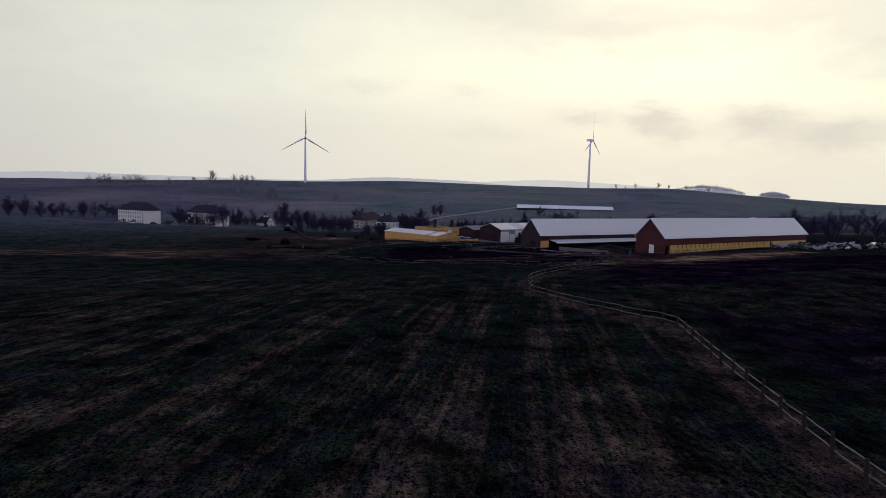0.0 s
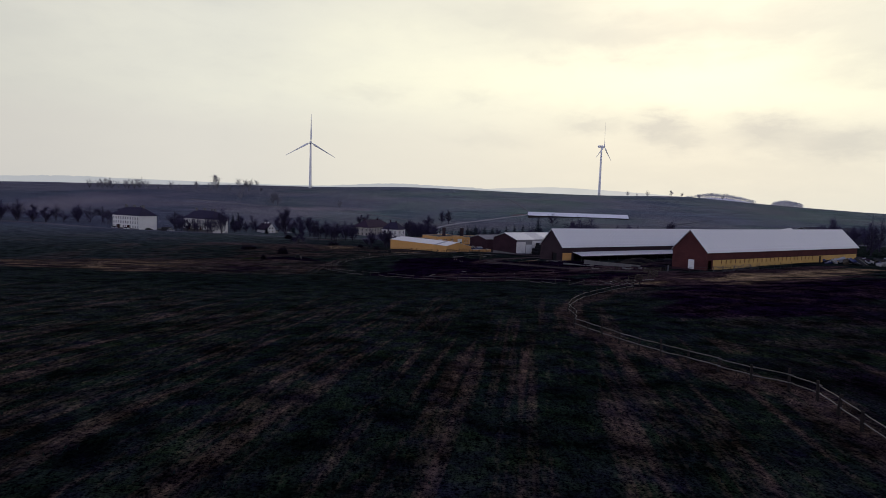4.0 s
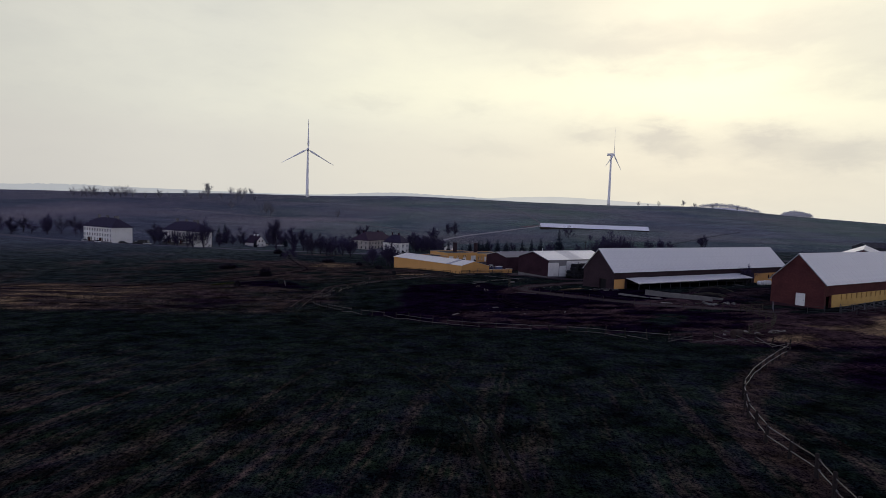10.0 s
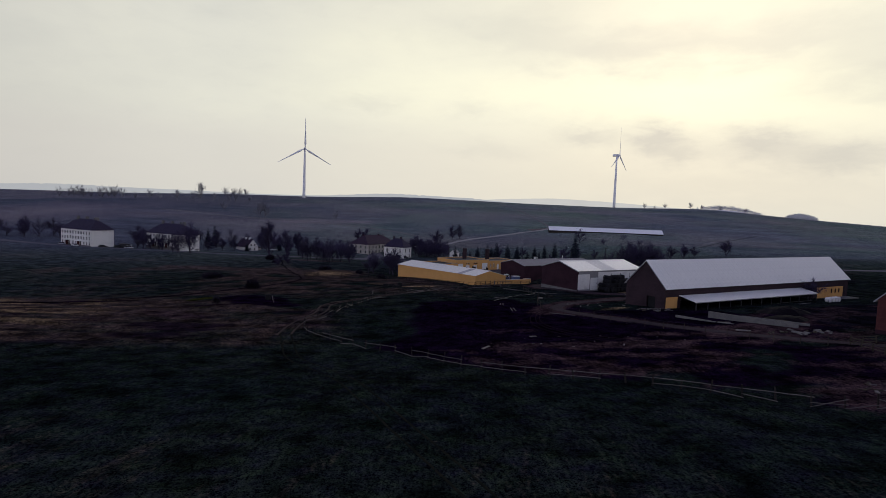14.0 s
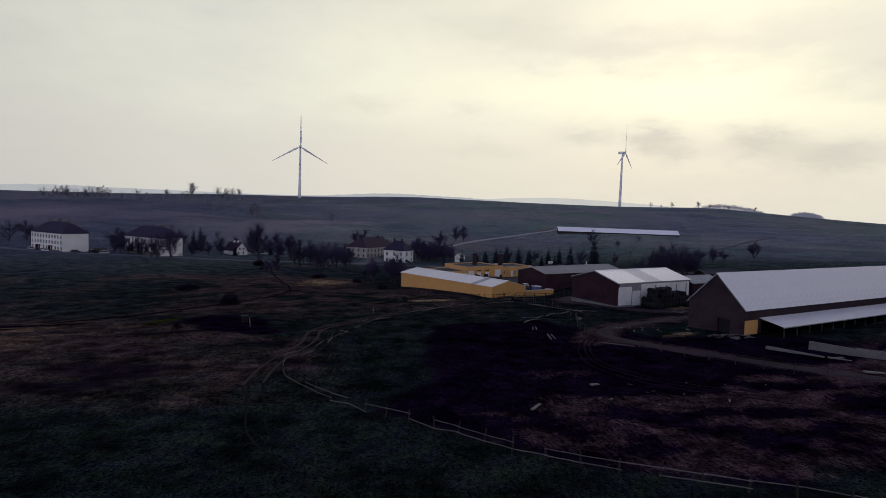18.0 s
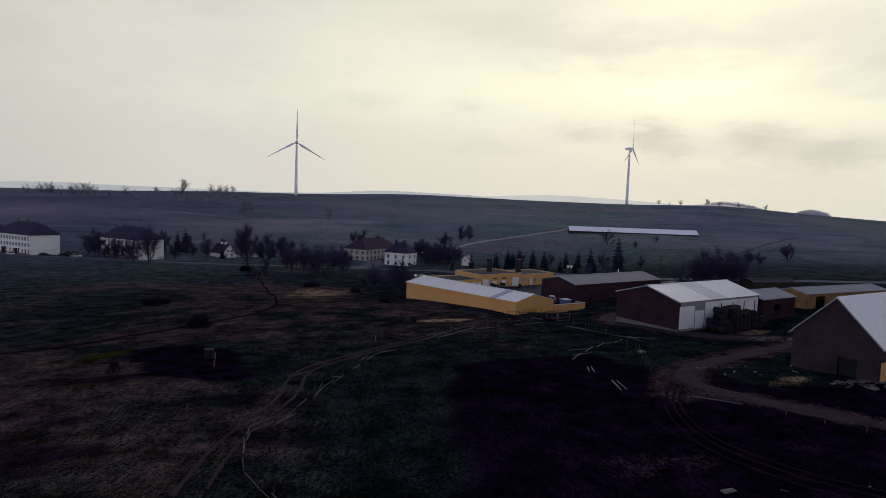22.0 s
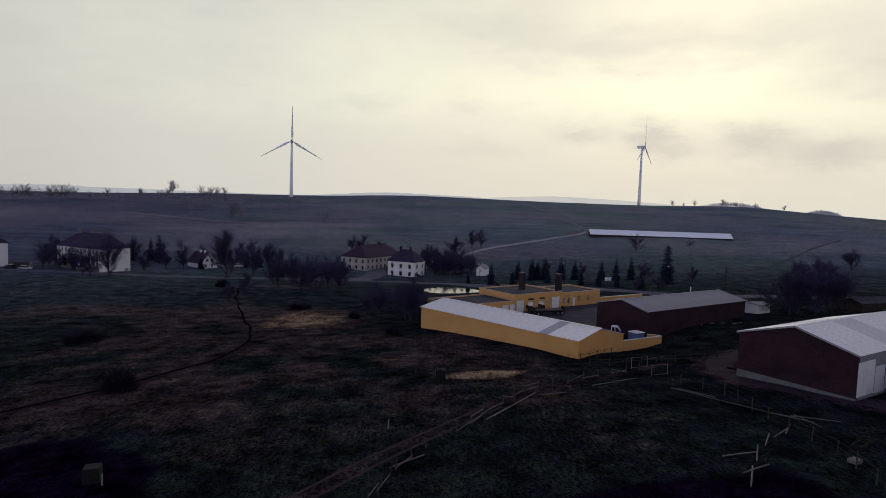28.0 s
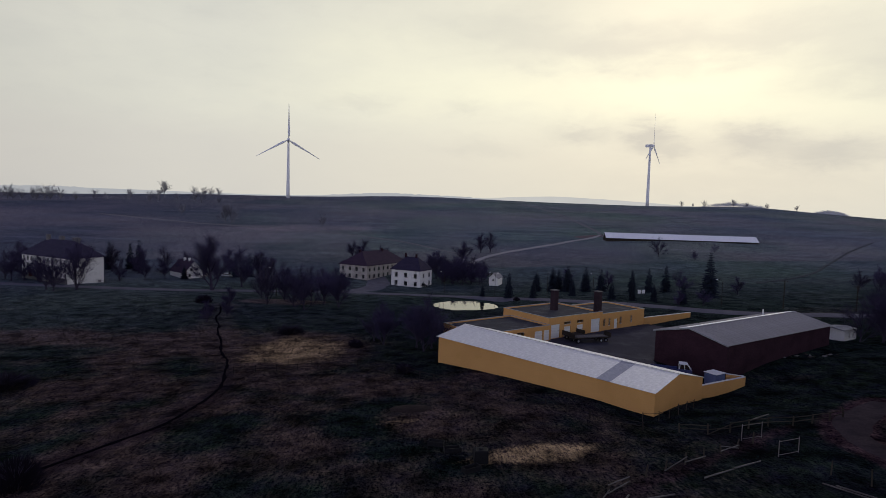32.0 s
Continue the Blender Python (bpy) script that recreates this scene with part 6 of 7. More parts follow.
for x, y, hgt, k in ((16.5, 392, 8.5, "spruce_a"), (8.6, 398, 4.5, "spruce_b"), (24, 389, 6, "spruce_b"), (60, 396, 8, "spruce_a"), (65, 394, 8.5, "spruce_b"), (70, 392, 9, "spruce_a"), (47, 380, 6, "spruce_b"), (52, 376, 5.5, "spruce_a"),
                     (57, 372, 5.5, "spruce_b"), (76.5, 376, 14, "spruce_a"), (38, 392, 6, "spruce_b"), (63, 366, 6, "spruce_a")):
    plant(k, x, y, hgt, R.uniform(0, 360), "dark green spruce beside the village road", "spruce", "roadside spruces", 1.25 if hgt < 7 else 1.05)
for x, y, hgt in ((36, 410, 9), (38.5, 411, 8), (41, 408, 9.5), (47, 406, 9), (31, 414, 8), (52, 404, 8)):
    plant("spruce_b", x, y, hgt, R.uniform(0, 360), "dark round-topped conifer beside the village road", "spruce", "roadside conifers", 1.35)
grove([(44, 420, 8), (56, 408, 7), (73, 386, 6), (80, 384, 6.5), (78, 398, 6), (60, 362, 4.5), (66, 360, 5), (88, 380, 6)], "bare tree along the village road", group="roadside trees")
grove([(76.5, 311, 9), (80, 313, 10.5), (84, 312, 11), (88, 314, 11), (73, 312.5, 7.5), (91, 316, 9.5), (82, 317, 10), (95, 318, 8)], "large dark bare tree behind the red hall", group="trees behind the red hall", kinds=("dense_a", "broad_b"))
grove([(128, 379, 6), (135, 379, 6.5), (143, 384, 6.5), (181, 420, 8)], "bare tree beyond the farm", group="far trees", kinds=("dense_a", "broad_a"))
grove([(115, 497, 9), (150, 505, 5), (128, 484, 4)], "lone bare tree below the hillside shed", group="hill trees", kinds=("broad_b",))
grove([(170 + 7 * i + R.uniform(-3, 3), 262 + R.uniform(-8, 12) + 2 * i, R.uniform(10, 15)) for i in range(14)], "bare tree in the row behind the barns", group="trees behind the barns", kinds=("tall_b", "dense_a", "broad_a"))
plant("broad_a", 97.5, 232.2, 6.0, 30, "small bare tree beside the lean-to")
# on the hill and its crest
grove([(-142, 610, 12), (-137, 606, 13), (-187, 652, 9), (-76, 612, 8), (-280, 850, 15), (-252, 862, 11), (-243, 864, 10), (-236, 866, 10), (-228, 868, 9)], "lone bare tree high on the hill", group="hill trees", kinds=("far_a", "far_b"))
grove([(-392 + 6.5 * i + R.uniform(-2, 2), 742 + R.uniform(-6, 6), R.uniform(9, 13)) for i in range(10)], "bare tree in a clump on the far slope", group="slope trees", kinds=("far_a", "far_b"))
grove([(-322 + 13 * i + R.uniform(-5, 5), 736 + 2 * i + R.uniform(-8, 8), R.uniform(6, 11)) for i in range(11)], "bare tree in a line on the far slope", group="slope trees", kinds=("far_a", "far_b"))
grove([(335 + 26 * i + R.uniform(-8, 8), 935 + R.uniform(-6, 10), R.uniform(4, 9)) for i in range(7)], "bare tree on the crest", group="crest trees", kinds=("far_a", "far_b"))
# bushes in the pasture
plant("bush_b", -53.5, 258.5, 3.0, 0, "round dark thorn bush by the ditch", "bush", "pasture bushes", 1.1)
plant("bush_a", -76.5, 292, 2.2, 30, "low spreading dark bush in the pasture", "bush", "pasture bushes", 1.6)
plant("bush_a", -43.7, 335, 2.4, 50, "low dark red-brown bush among dry grass", "bush", "pasture bushes", 1.2)
plant("bush_b", -51.5, 221, 2.0, 70, "small thorn bush at the muddy hollow", "bush", "pasture bushes", 0.8)
for x, y, hgt in ((-70, 360, 2.2), (-76, 374, 2.5), (-12, 442, 2.0), (-18, 300, 1.6), (-10, 311, 2.0), (-28, 322, 1.6), (18, 386, 1.5), (40, 352, 2.0), (-136, 421, 2.6), (-128, 417, 2.4)):
    plant("bush_b", x, y, hgt, R.uniform(0, 360), "small dark bush beside the stream or road", "bush", "hedge bushes", 1.4)
for k in PROTO.values():        # the patterns themselves are not part of the place
    for o in [*k.children, k]:
        bpy.data.objects.remove(o)

# woods on the two far knolls, each one mass of small crowns; their pale colour is painted haze
HAZED_WOOD = material("hazed_wood", (0.56, 0.565, 0.585), 0.95, (0.46, 0.465, 0.49), 0.02, grain=0.3, bump=0)
rw = random.Random(12)
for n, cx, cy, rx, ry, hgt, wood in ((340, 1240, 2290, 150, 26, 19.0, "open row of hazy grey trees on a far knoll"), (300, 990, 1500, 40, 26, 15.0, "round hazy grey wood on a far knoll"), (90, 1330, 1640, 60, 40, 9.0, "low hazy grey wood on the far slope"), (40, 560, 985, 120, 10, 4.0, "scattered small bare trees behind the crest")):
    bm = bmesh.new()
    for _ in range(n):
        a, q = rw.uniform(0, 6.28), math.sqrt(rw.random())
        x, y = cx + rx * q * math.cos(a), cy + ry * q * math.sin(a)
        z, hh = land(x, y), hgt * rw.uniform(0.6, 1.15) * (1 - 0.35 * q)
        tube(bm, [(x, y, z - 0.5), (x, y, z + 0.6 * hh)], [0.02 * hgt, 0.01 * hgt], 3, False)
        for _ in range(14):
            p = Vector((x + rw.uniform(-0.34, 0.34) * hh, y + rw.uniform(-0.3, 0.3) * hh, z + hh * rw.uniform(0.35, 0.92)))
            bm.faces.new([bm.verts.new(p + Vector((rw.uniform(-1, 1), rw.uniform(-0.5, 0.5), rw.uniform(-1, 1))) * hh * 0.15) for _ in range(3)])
    tagged(obj("far_woods", bm, HAZED_WOOD), wood, "woods", kind="stuff")


# hazy ridges on the skyline; their haze is a glowing colour on the mesh
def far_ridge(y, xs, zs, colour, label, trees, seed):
    m = bpy.data.materials.new("haze_glow")
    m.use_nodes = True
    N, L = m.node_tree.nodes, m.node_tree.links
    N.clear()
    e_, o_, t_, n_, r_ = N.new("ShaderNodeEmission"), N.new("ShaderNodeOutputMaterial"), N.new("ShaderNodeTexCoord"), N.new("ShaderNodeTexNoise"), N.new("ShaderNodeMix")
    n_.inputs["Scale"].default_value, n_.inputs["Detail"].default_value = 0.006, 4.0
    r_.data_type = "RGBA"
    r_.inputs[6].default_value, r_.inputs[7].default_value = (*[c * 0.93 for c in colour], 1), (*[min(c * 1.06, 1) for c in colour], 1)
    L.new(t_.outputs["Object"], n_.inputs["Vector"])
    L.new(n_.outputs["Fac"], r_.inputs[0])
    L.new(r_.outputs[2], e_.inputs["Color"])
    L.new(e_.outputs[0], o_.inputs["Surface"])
    verts, faces = [], []
    n = int((xs[-1] - xs[0]) / 9)
    for i in range(n + 1):
        x = xs[0] + (xs[-1] - xs[0]) * i / n
        z = sum(float(np.interp(x + k, xs, zs)) for k in (-90, -45, 0, 45, 90)) / 5 + 1.5 * noise.noise(Vector((x / 70, seed, 0)))
        wood = sum(smooth(a, a + 120, x) * (1 - smooth(b - 120, b, x)) for a, b in trees)
        z += wood * (4.5 + 5.0 * noise.fractal(Vector((x / 26, seed, 3.0)), 1.0, 2.0, 4))
        verts += [(x, y, -90), (x, y, z), (x, y + 400, z - 60), (x, y + 400, -90)]
        if i:
            b = 4 * i
            faces += [(b - 4, b, b + 1, b - 3), (b - 3, b + 1, b + 2, b - 2), (b - 2, b + 2, b + 3, b - 1)]
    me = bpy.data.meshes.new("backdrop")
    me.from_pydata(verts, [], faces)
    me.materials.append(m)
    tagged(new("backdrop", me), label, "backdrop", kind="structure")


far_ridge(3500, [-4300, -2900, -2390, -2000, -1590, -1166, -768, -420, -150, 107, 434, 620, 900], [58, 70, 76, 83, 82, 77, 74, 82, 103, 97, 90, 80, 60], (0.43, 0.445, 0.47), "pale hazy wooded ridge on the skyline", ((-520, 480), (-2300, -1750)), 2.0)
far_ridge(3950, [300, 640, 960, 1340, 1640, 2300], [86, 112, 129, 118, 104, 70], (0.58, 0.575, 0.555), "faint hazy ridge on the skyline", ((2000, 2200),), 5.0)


# ---- fences ----
POST = material("dark_fence_post", (0.034, 0.028, 0.026), 0.9, (0.018, 0.015, 0.016), 0.8, grain=10, vary=0.25)
PALE = material("peeled_wood", (0.21, 0.19, 0.185), 0.8, (0.13, 0.115, 0.115), 0.8, grain=8, vary=0.2)
def along(pts, step):
    """Points at even steps along a line."""
    out, left = [pts[0]], step
    for (ax, ay), (bx, by) in zip(pts, pts[1:]):
        d = math.hypot(bx - ax, by - ay)
        while left <= d:
            out.append((ax + (bx - ax) * left / d, ay + (by - ay) * left / d))
            left += step
        left -= d
    return out


def post_mesh(r, hgt, sides=6):
    bm = bmesh.new()
    tube(bm, [(0, 0, -0.5), (0, 0, hgt * 0.55), (0.01, 0.01, hgt)], [r, r * 0.95, r * 0.85], sides)
    return bm


def rail_mesh(r):
    bm = bmesh.new()
    tube(bm, [(0, 0, 0), (0.35, 0.0, 0.02), (0.7, 0.0, -0.015), (1, 0, 0)], [r, r * 0.95, r * 1.05, r * 0.85], 6)
    return bm


def rail_between(e, me, a, b, name="rail"):
    d = Vector(b) - Vector(a)
    q = d.to_track_quat("X", "Z").to_matrix().to_4x4()
    return repeat(name, me, Matrix.Translation(a) @ q @ Matrix.Diagonal((d.length, 1, 1, 1)), e)


def fence(label, pts, step, hgt, rails, seed, post_r=0.10, rail_r=0.055, fallen=0.0, missing=0.0, post_mat=None, rail_mat=None, lean=4.0, wire=False, group=""):
    rnd = random.Random(seed)
    at = along(pts, step)
    x0, y0 = at[0]
    e = thing("fence", pose(0, 0, 0), label, "fence", group)
    pm = None
    tops = []
    for x, y in at:
        z = land(x, y)
        m = pose(x, y, z, rnd.uniform(-lean, lean), rnd.uniform(-lean, lean), rnd.uniform(0, 360)) @ Matrix.Diagonal((1, 1, rnd.uniform(0.88, 1.12), 1))
        if pm is None:
            o = part("post", post_mesh(post_r, hgt), post_mat or WOOD_DARK, e)
            o.matrix_basis, pm = m, o.data
        else:
            repeat("post", pm, m, e)
        tops.append((x, y, z))
    rm = None
    for a, b in zip(tops, tops[1:]):
        for r in rails:
            if rnd.random() < missing:
                continue
            za, zb = r * hgt + rnd.uniform(-0.05, 0.05), r * hgt + rnd.uniform(-0.05, 0.05)
            if rnd.random() < fallen:
                if rnd.random() < 0.5:
                    za = 0.07
                else:
                    zb = 0.07
            off = 0.0 if wire else post_r + rail_r * 0.6
            p, q = Vector((a[0], a[1] - off, a[2] + za)), Vector((b[0], b[1] - off, b[2] + zb))
            ext = (q - p).normalized() * (0.0 if wire else 0.15)
            p, q = p - ext, q + ext
            if rm is None:
                o = part("rail" if not wire else "wire", rail_mesh(rail_r), rail_mat or WOOD, e)
                d = q - p
                o.matrix_basis = Matrix.Translation(p) @ d.to_track_quat("X", "Z").to_matrix().to_4x4() @ Matrix.Diagonal((d.length, 1, 1, 1))
                rm = o.data
            else:
                rail_between(e, rm, p, q, "rail" if not wire else "wire")
    return e


fence("weathered post-and-rail fence curving across the pasture",
      RAIL_LINE,
      2.9, 1.5, (0.80, 0.38), 3, post_r=0.13, post_mat=POST, rail_mat=RAIL, rail_r=0.044)
fence("broken post-and-rail fence with fallen pale rails",
      [(43, 132.5), (42, 140), (33, 141), (27, 145), (18, 152.4), (12, 155.5), (5, 159.5), (-1, 163.5), (-7, 169.5), (-13.3, 174.3), (-19.7, 181), (-25.8, 190), (-27.3, 197.4), (-23.3, 203), (-22.4, 210.4), (-19.6, 218.8), (-16.6, 229)],
      3.0, 1.35, (0.72, 0.3), 5, fallen=0.28, missing=0.25, lean=7, post_mat=POST, rail_mat=RAIL, rail_r=0.04)
fence("leaning old fence posts with few rails along the lane",
      [(-16.2, 230), (-13.3, 235), (-8.6, 241), (-0.7, 252.5), (5.2, 256.4), (11, 259), (20, 263.5)], 2.8, 1.1, (0.75, 0.3), 8, fallen=0.4, missing=0.5, lean=8, rail_mat=RAIL)
fence("dark wire fence beside the herd track", [(21.8, 212.5), (24.3, 207), (27.7, 202.5), (31, 198.5), (34.2, 194.6), (39, 189), (45, 183), (50, 176), (58, 170)], 3.6, 1.5, (0.95, 0.55, 0.25), 11, post_r=0.06, rail_r=0.012, wire=True, rail_mat=DARK_METAL, lean=3)
fence("dark wire fence beside the herd track", [(22, 255), (25, 250), (24.4, 240), (24.8, 230), (22, 219), (21.8, 213)], 3.2, 1.5, (0.9, 0.5), 12, post_r=0.07, rail_r=0.012, wire=True, rail_mat=DARK_METAL, lean=3)
fence("dark rail fence below the ochre shed", [(-46, 300), (-34, 303), (-26, 304), (-19.5, 301.5), (-14.3, 294.6), (-7.6, 287.7), (-1.9, 282), (4.2, 274.6), (7.4, 270.6), (10.5, 268)], 3.4, 1.15, (0.9, 0.5), 14, post_r=0.10, rail_r=0.05, rail_mat=POST, post_mat=POST)
fence("wooden rail fence beside the farm road", [(13.5, 267.5), (17.2, 266.1), (24, 268.6), (28, 268.5), (33, 269.8), (39, 272.5)], 3.0, 1.2, (0.9, 0.5), 15, rail_mat=WOOD_DARK, fallen=0.2)
fence("low thin fence against the ochre gable", [(11.8, 273.6), (14.2, 273.8), (17.5, 276.0), (21.5, 279.2)], 2.2, 1.3, (0.85,), 16, post_r=0.06, rail_r=0.03, rail_mat=WOOD_DARK, post_mat=WOOD_DARK)
fence("short wire fence across the stream meadow", [(-54, 303), (-44, 306), (-32, 307), (-24, 306)], 4.0, 1.0, (0.9, 0.5), 17, post_r=0.05, rail_r=0.01, wire=True, rail_mat=DARK_METAL)
fence("thin fence along the village green", [(-30, 398), (-22, 394), (-12, 391), (-8, 390)], 4.0, 1.0, (0.9,), 18, post_r=0.06, rail_r=0.03, rail_mat=WOOD_DARK)
fence("rail fence of the cattle pen", [(46, 146), (52, 150), (58, 158), (60, 172), (66, 173)], 2.6, 1.3, (0.9, 0.6, 0.3), 19, rail_mat=WOOD_DARK)
fence("rail fence before the red barn", [(70, 167), (76, 163), (83, 165.5), (92, 170), (104, 176)], 2.6, 1.4, (0.9, 0.55, 0.2), 20, rail_mat=DARK_METAL, post_mat=DARK_METAL, post_r=0.06, rail_r=0.03, lean=1)


# ---- loose rails, boards and farm things ----
def pole(x0, y0, x1, y1, label, r=0.07, mat=None, name="loose_pole", z0=None, z1=None):
    bm = bmesh.new()
    a, b = Vector((x0, y0, (land(x0, y0) if z0 is None else z0) + r * 1.3)), Vector((x1, y1, (land(x1, y1) if z1 is None else z1) + r * 1.3))
    tube(bm, [a, a.lerp(b, 0.5) + Vector((0, 0, 0.02)), b], [r, r * 0.95, r * 0.8], 6)
    return tagged(obj(name, bm, mat or WOOD), label, "pole", "poles on the ground")


for x0, y0, x1, y1 in ((13.2, 217.6, 13.8, 220.4), (13.9, 217.6, 14.3, 220.4), (14.9, 213.6, 14.6, 209.6), (15.5, 213.4, 15.4, 209.8)):
    pole(x0, y0, x1, y1, "pale peeled pole lying on the pasture", 0.09, PALE)
for x0, y0, x1, y1 in ((19.8, 253.2, 22.2, 248.4), (20.6, 252.6, 23.0, 248.2), (22, 248.5, 26, 241.8), (26, 241.8, 28.6, 238.4), (27.5, 240.6, 31.8, 238.6), (28.2, 241, 28.4, 237), (25.6, 238, 23.2, 235.2), (24.6, 236.8, 21.4, 234.4), (21.6, 235.4, 19.2, 232.4),
                       (18.6, 232.6, 16.2, 229.0), (17.6, 231.0, 13.8, 230.4), (15.2, 228, 12.8, 224.4), (16.8, 228.2, 13.6, 226.8), (1.4, 252.2, -5.6, 243.2), (-3.0, 246.6, -6.4, 242.4), (5.4, 252.0, 1.8, 251.2), (-16.8, 230.4, -13.6, 233.0), (9.8, 255.2, 13.6, 256.8), (13.8, 257.0, 17.3, 258.4), (23.8, 270.7, 28.1, 273.4), (22.0, 206.8, 26.5, 203.6)):
    pole(x0, y0, x1, y1, "fallen weathered fence rail on the grass", 0.075, RAIL)


def slab(x, y, L, W, H, turn, mat, label, name, category, tilt=0.0, group=""):
    z = land(x, y)
    e = thing(name, pose(x, y, z, 0, tilt, turn), label, category, group)
    part("body", boxed(-L / 2, -W / 2, -0.25, L / 2, W / 2, H, 0.02), mat, e)
    return e


slab(4.5, 176.4, 2.4, 0.35, 0.12, 55, PALE, "pale broken board lying in the mud", "board", "board")
slab(13.6, 184.2, 1.2, 0.5, 0.12, 15, PALE, "pale scrap of board in the mud", "board", "board")
slab(51.6, 186.0, 2.4, 0.7, 0.15, -20, PALE, "pale scrap of sheeting in the mud", "board", "board")
slab(53.0, 194.0, 1.6, 0.6, 0.12, 10, PALE, "pale broken board by the clamp", "board", "board")
slab(25.0, 228.4, 1.0, 0.8, 0.35, 20, PALE, "small pale box in the grass", "box", "box")
low_wall(52.5, 199.6, 62.5, 187.2, 0.5, 4.6, CONCRETE, "pale concrete silage clamp wall", False, 0.4, "clamp_wall")
low_wall(57.2, 196.0, 66.0, 189.0, 0.5, 4.5, CONCRETE, "pale concrete silage clamp wall", False, 0.4, "clamp_wall")
low_wall(46.4, 200.8, 51.2, 194.6, 1.0, 3.45, CONCRETE, "long pale concrete kerb beside the clamp", False, 0.5, "concrete_kerb")
low_wall(51.6, 194.4, 55.5, 190.2, 1.0, 3.5, CONCRETE, "long pale concrete kerb beside the clamp", False, 0.5, "concrete_kerb")
low_wall(58, 206.5, 92, 224.5, 0.5, 3.3, CONCRETE, "low concrete edge of the feed yard", False, 0.35, "concrete_kerb")


def heap(x, y, rx, ry, hgt, mat, label, seed, name="mound", n=18):
    """A mound with an uneven surface."""
    bm = bmesh.new()
    rings = []
    for j in range(6):
        k = j / 5
        ring = []
        for i in range(n):
            a = 2 * math.pi * i / n
            w = 1 + 0.22 * noise.noise(Vector((math.cos(a) * 2, math.sin(a) * 2, seed + k)))
            px, py = x + rx * k * w * math.cos(a), y + ry * k * w * math.sin(a)
            ring.append(bm.verts.new((px, py, land(px, py) - 0.1 + hgt * (1 - k * k) * (1 + 0.25 * noise.noise(Vector((px, py, seed)))))))
        rings.append(ring)
    for p, q in zip(rings, rings[1:]):
        for i in range(n):
            try:
                bm.faces.new((p[i], q[i], q[(i + 1) % n], p[(i + 1) % n]))
            except ValueError:
                pass
    bmesh.ops.remove_doubles(bm, verts=bm.verts[:], dist=0.001)
    return tagged(obj(name, bm, mat), label, "mound")


SOIL = material("dark_soil", (0.008, 0.006, 0.009), 0.95, (0.004, 0.003, 0.006), 0.6, grain=4, bump=0.5)
RED_SOIL = material("reddish_soil", (0.024, 0.014, 0.016), 0.95, (0.013, 0.008, 0.010), 0.6, grain=4, bump=0.5)
heap(72, 205, 6, 3, 1.3, SOIL, "dark manure heap in the feed yard", 1.0)
heap(66, 196, 5, 2.6, 1.0, SOIL, "dark manure heap beside the clamp", 2.0)
heap(-17.2, 279.5, 3.6, 2.2, 0.28, RED_SOIL, "low mound of reddish soil in the pasture", 3.0)
heap(63, 193, 3, 2, 0.6, STRAW, "spilled straw beside the clamp", 4.0)


def bale(e, x, y, z, r, w, turn, mat, tilt=90):
    bm = bmesh.new()
    tube(bm, [(-w / 2, 0, 0), (-w / 2 + 0.08, 0, 0), (w / 2 - 0.08, 0, 0), (w / 2, 0, 0)], [r * 0.86, r, r, r * 0.86], 14)
    o = part("bale", bm, mat, e)
    o.matrix_basis = pose(x, y, z, 0, 0, turn)
    return o


def bale_stack():
    e = thing("bale_stack", pose(46.6, 245.2, land(52, 249) + 0.05, 0, 0, 28.5), "stack of round bales in black wrap before the white hall", "bales")
    rnd = random.Random(6)
    me = None
    for level, (n, rows) in enumerate(((12, 3), (11, 3), (9, 2), (6, 2), (2, 1))):
        for row in range(rows):
            for i in range(n):
                if level >= 2 and rnd.random() < 0.16 * level - 0.2:
                    continue
                x, y, z = 1.4 + level * 0.66 + i * 1.32 + rnd.uniform(-0.07, 0.07), -0.3 + row * 1.3 + level * 0.4 + rnd.uniform(-0.12, 0.12), 0.62 + level * 1.06 + rnd.uniform(-0.04, 0.04)
                if me is None:
                    me = bale(e, x, y, z, 0.64, 1.2, 90, RUBBER).data
                else:
                    repeat("bale", me, pose(x, y, z, 0, rnd.uniform(-4, 4), 90 + rnd.uniform(-7, 7)), e)


bale_stack()
for bx, by, bt in ((42.6, 143.6, 20), (50.2, 150.6, 70)):
    e = thing("straw_bale", pose(bx, by, land(bx, by) + 0.62, 0, 0, bt), "round weathered straw bale by the broken pen", "bale", "round straw bales")
    bale(e, 0, 0, -0.1, 0.62, 1.2, 0, STRAW)
for i in range(4):
    e = thing("wrapped_bale", pose(98 + i * 1.4, 226.5 + i * 0.8, land(98 + i * 1.4, 226.5 + i * 0.8) + 0.6, 0, 0, 25), "white wrapped round bale by the lean-to", "bale", "white bales")
    bale(e, 0, 0, 0, 0.65, 1.2, 90, PLASTER)


def water_tank():
    e = thing("water_tank", pose(-10.4, 260.6, land(-10.4, 260.6)), "black plastic water tank in the pasture", "tank")
    part("tank_body", boxed(-0.7, -0.6, 0.0, 0.7, 0.6, 1.35, 0.08), RUBBER, e)
    bm = bmesh.new()
    tube(bm, [(0, 0, 1.35), (0, 0, 1.5)], [0.25, 0.22], 10)
    part("tank_lid", bm, RUBBER, e)
    bm = bmesh.new()
    tube(bm, [(-0.6, -0.5, 1.3), (-0.62, -0.5, 1.75)], [0.05, 0.05], 6)
    part("standpipe", bm, DARK_METAL, e)


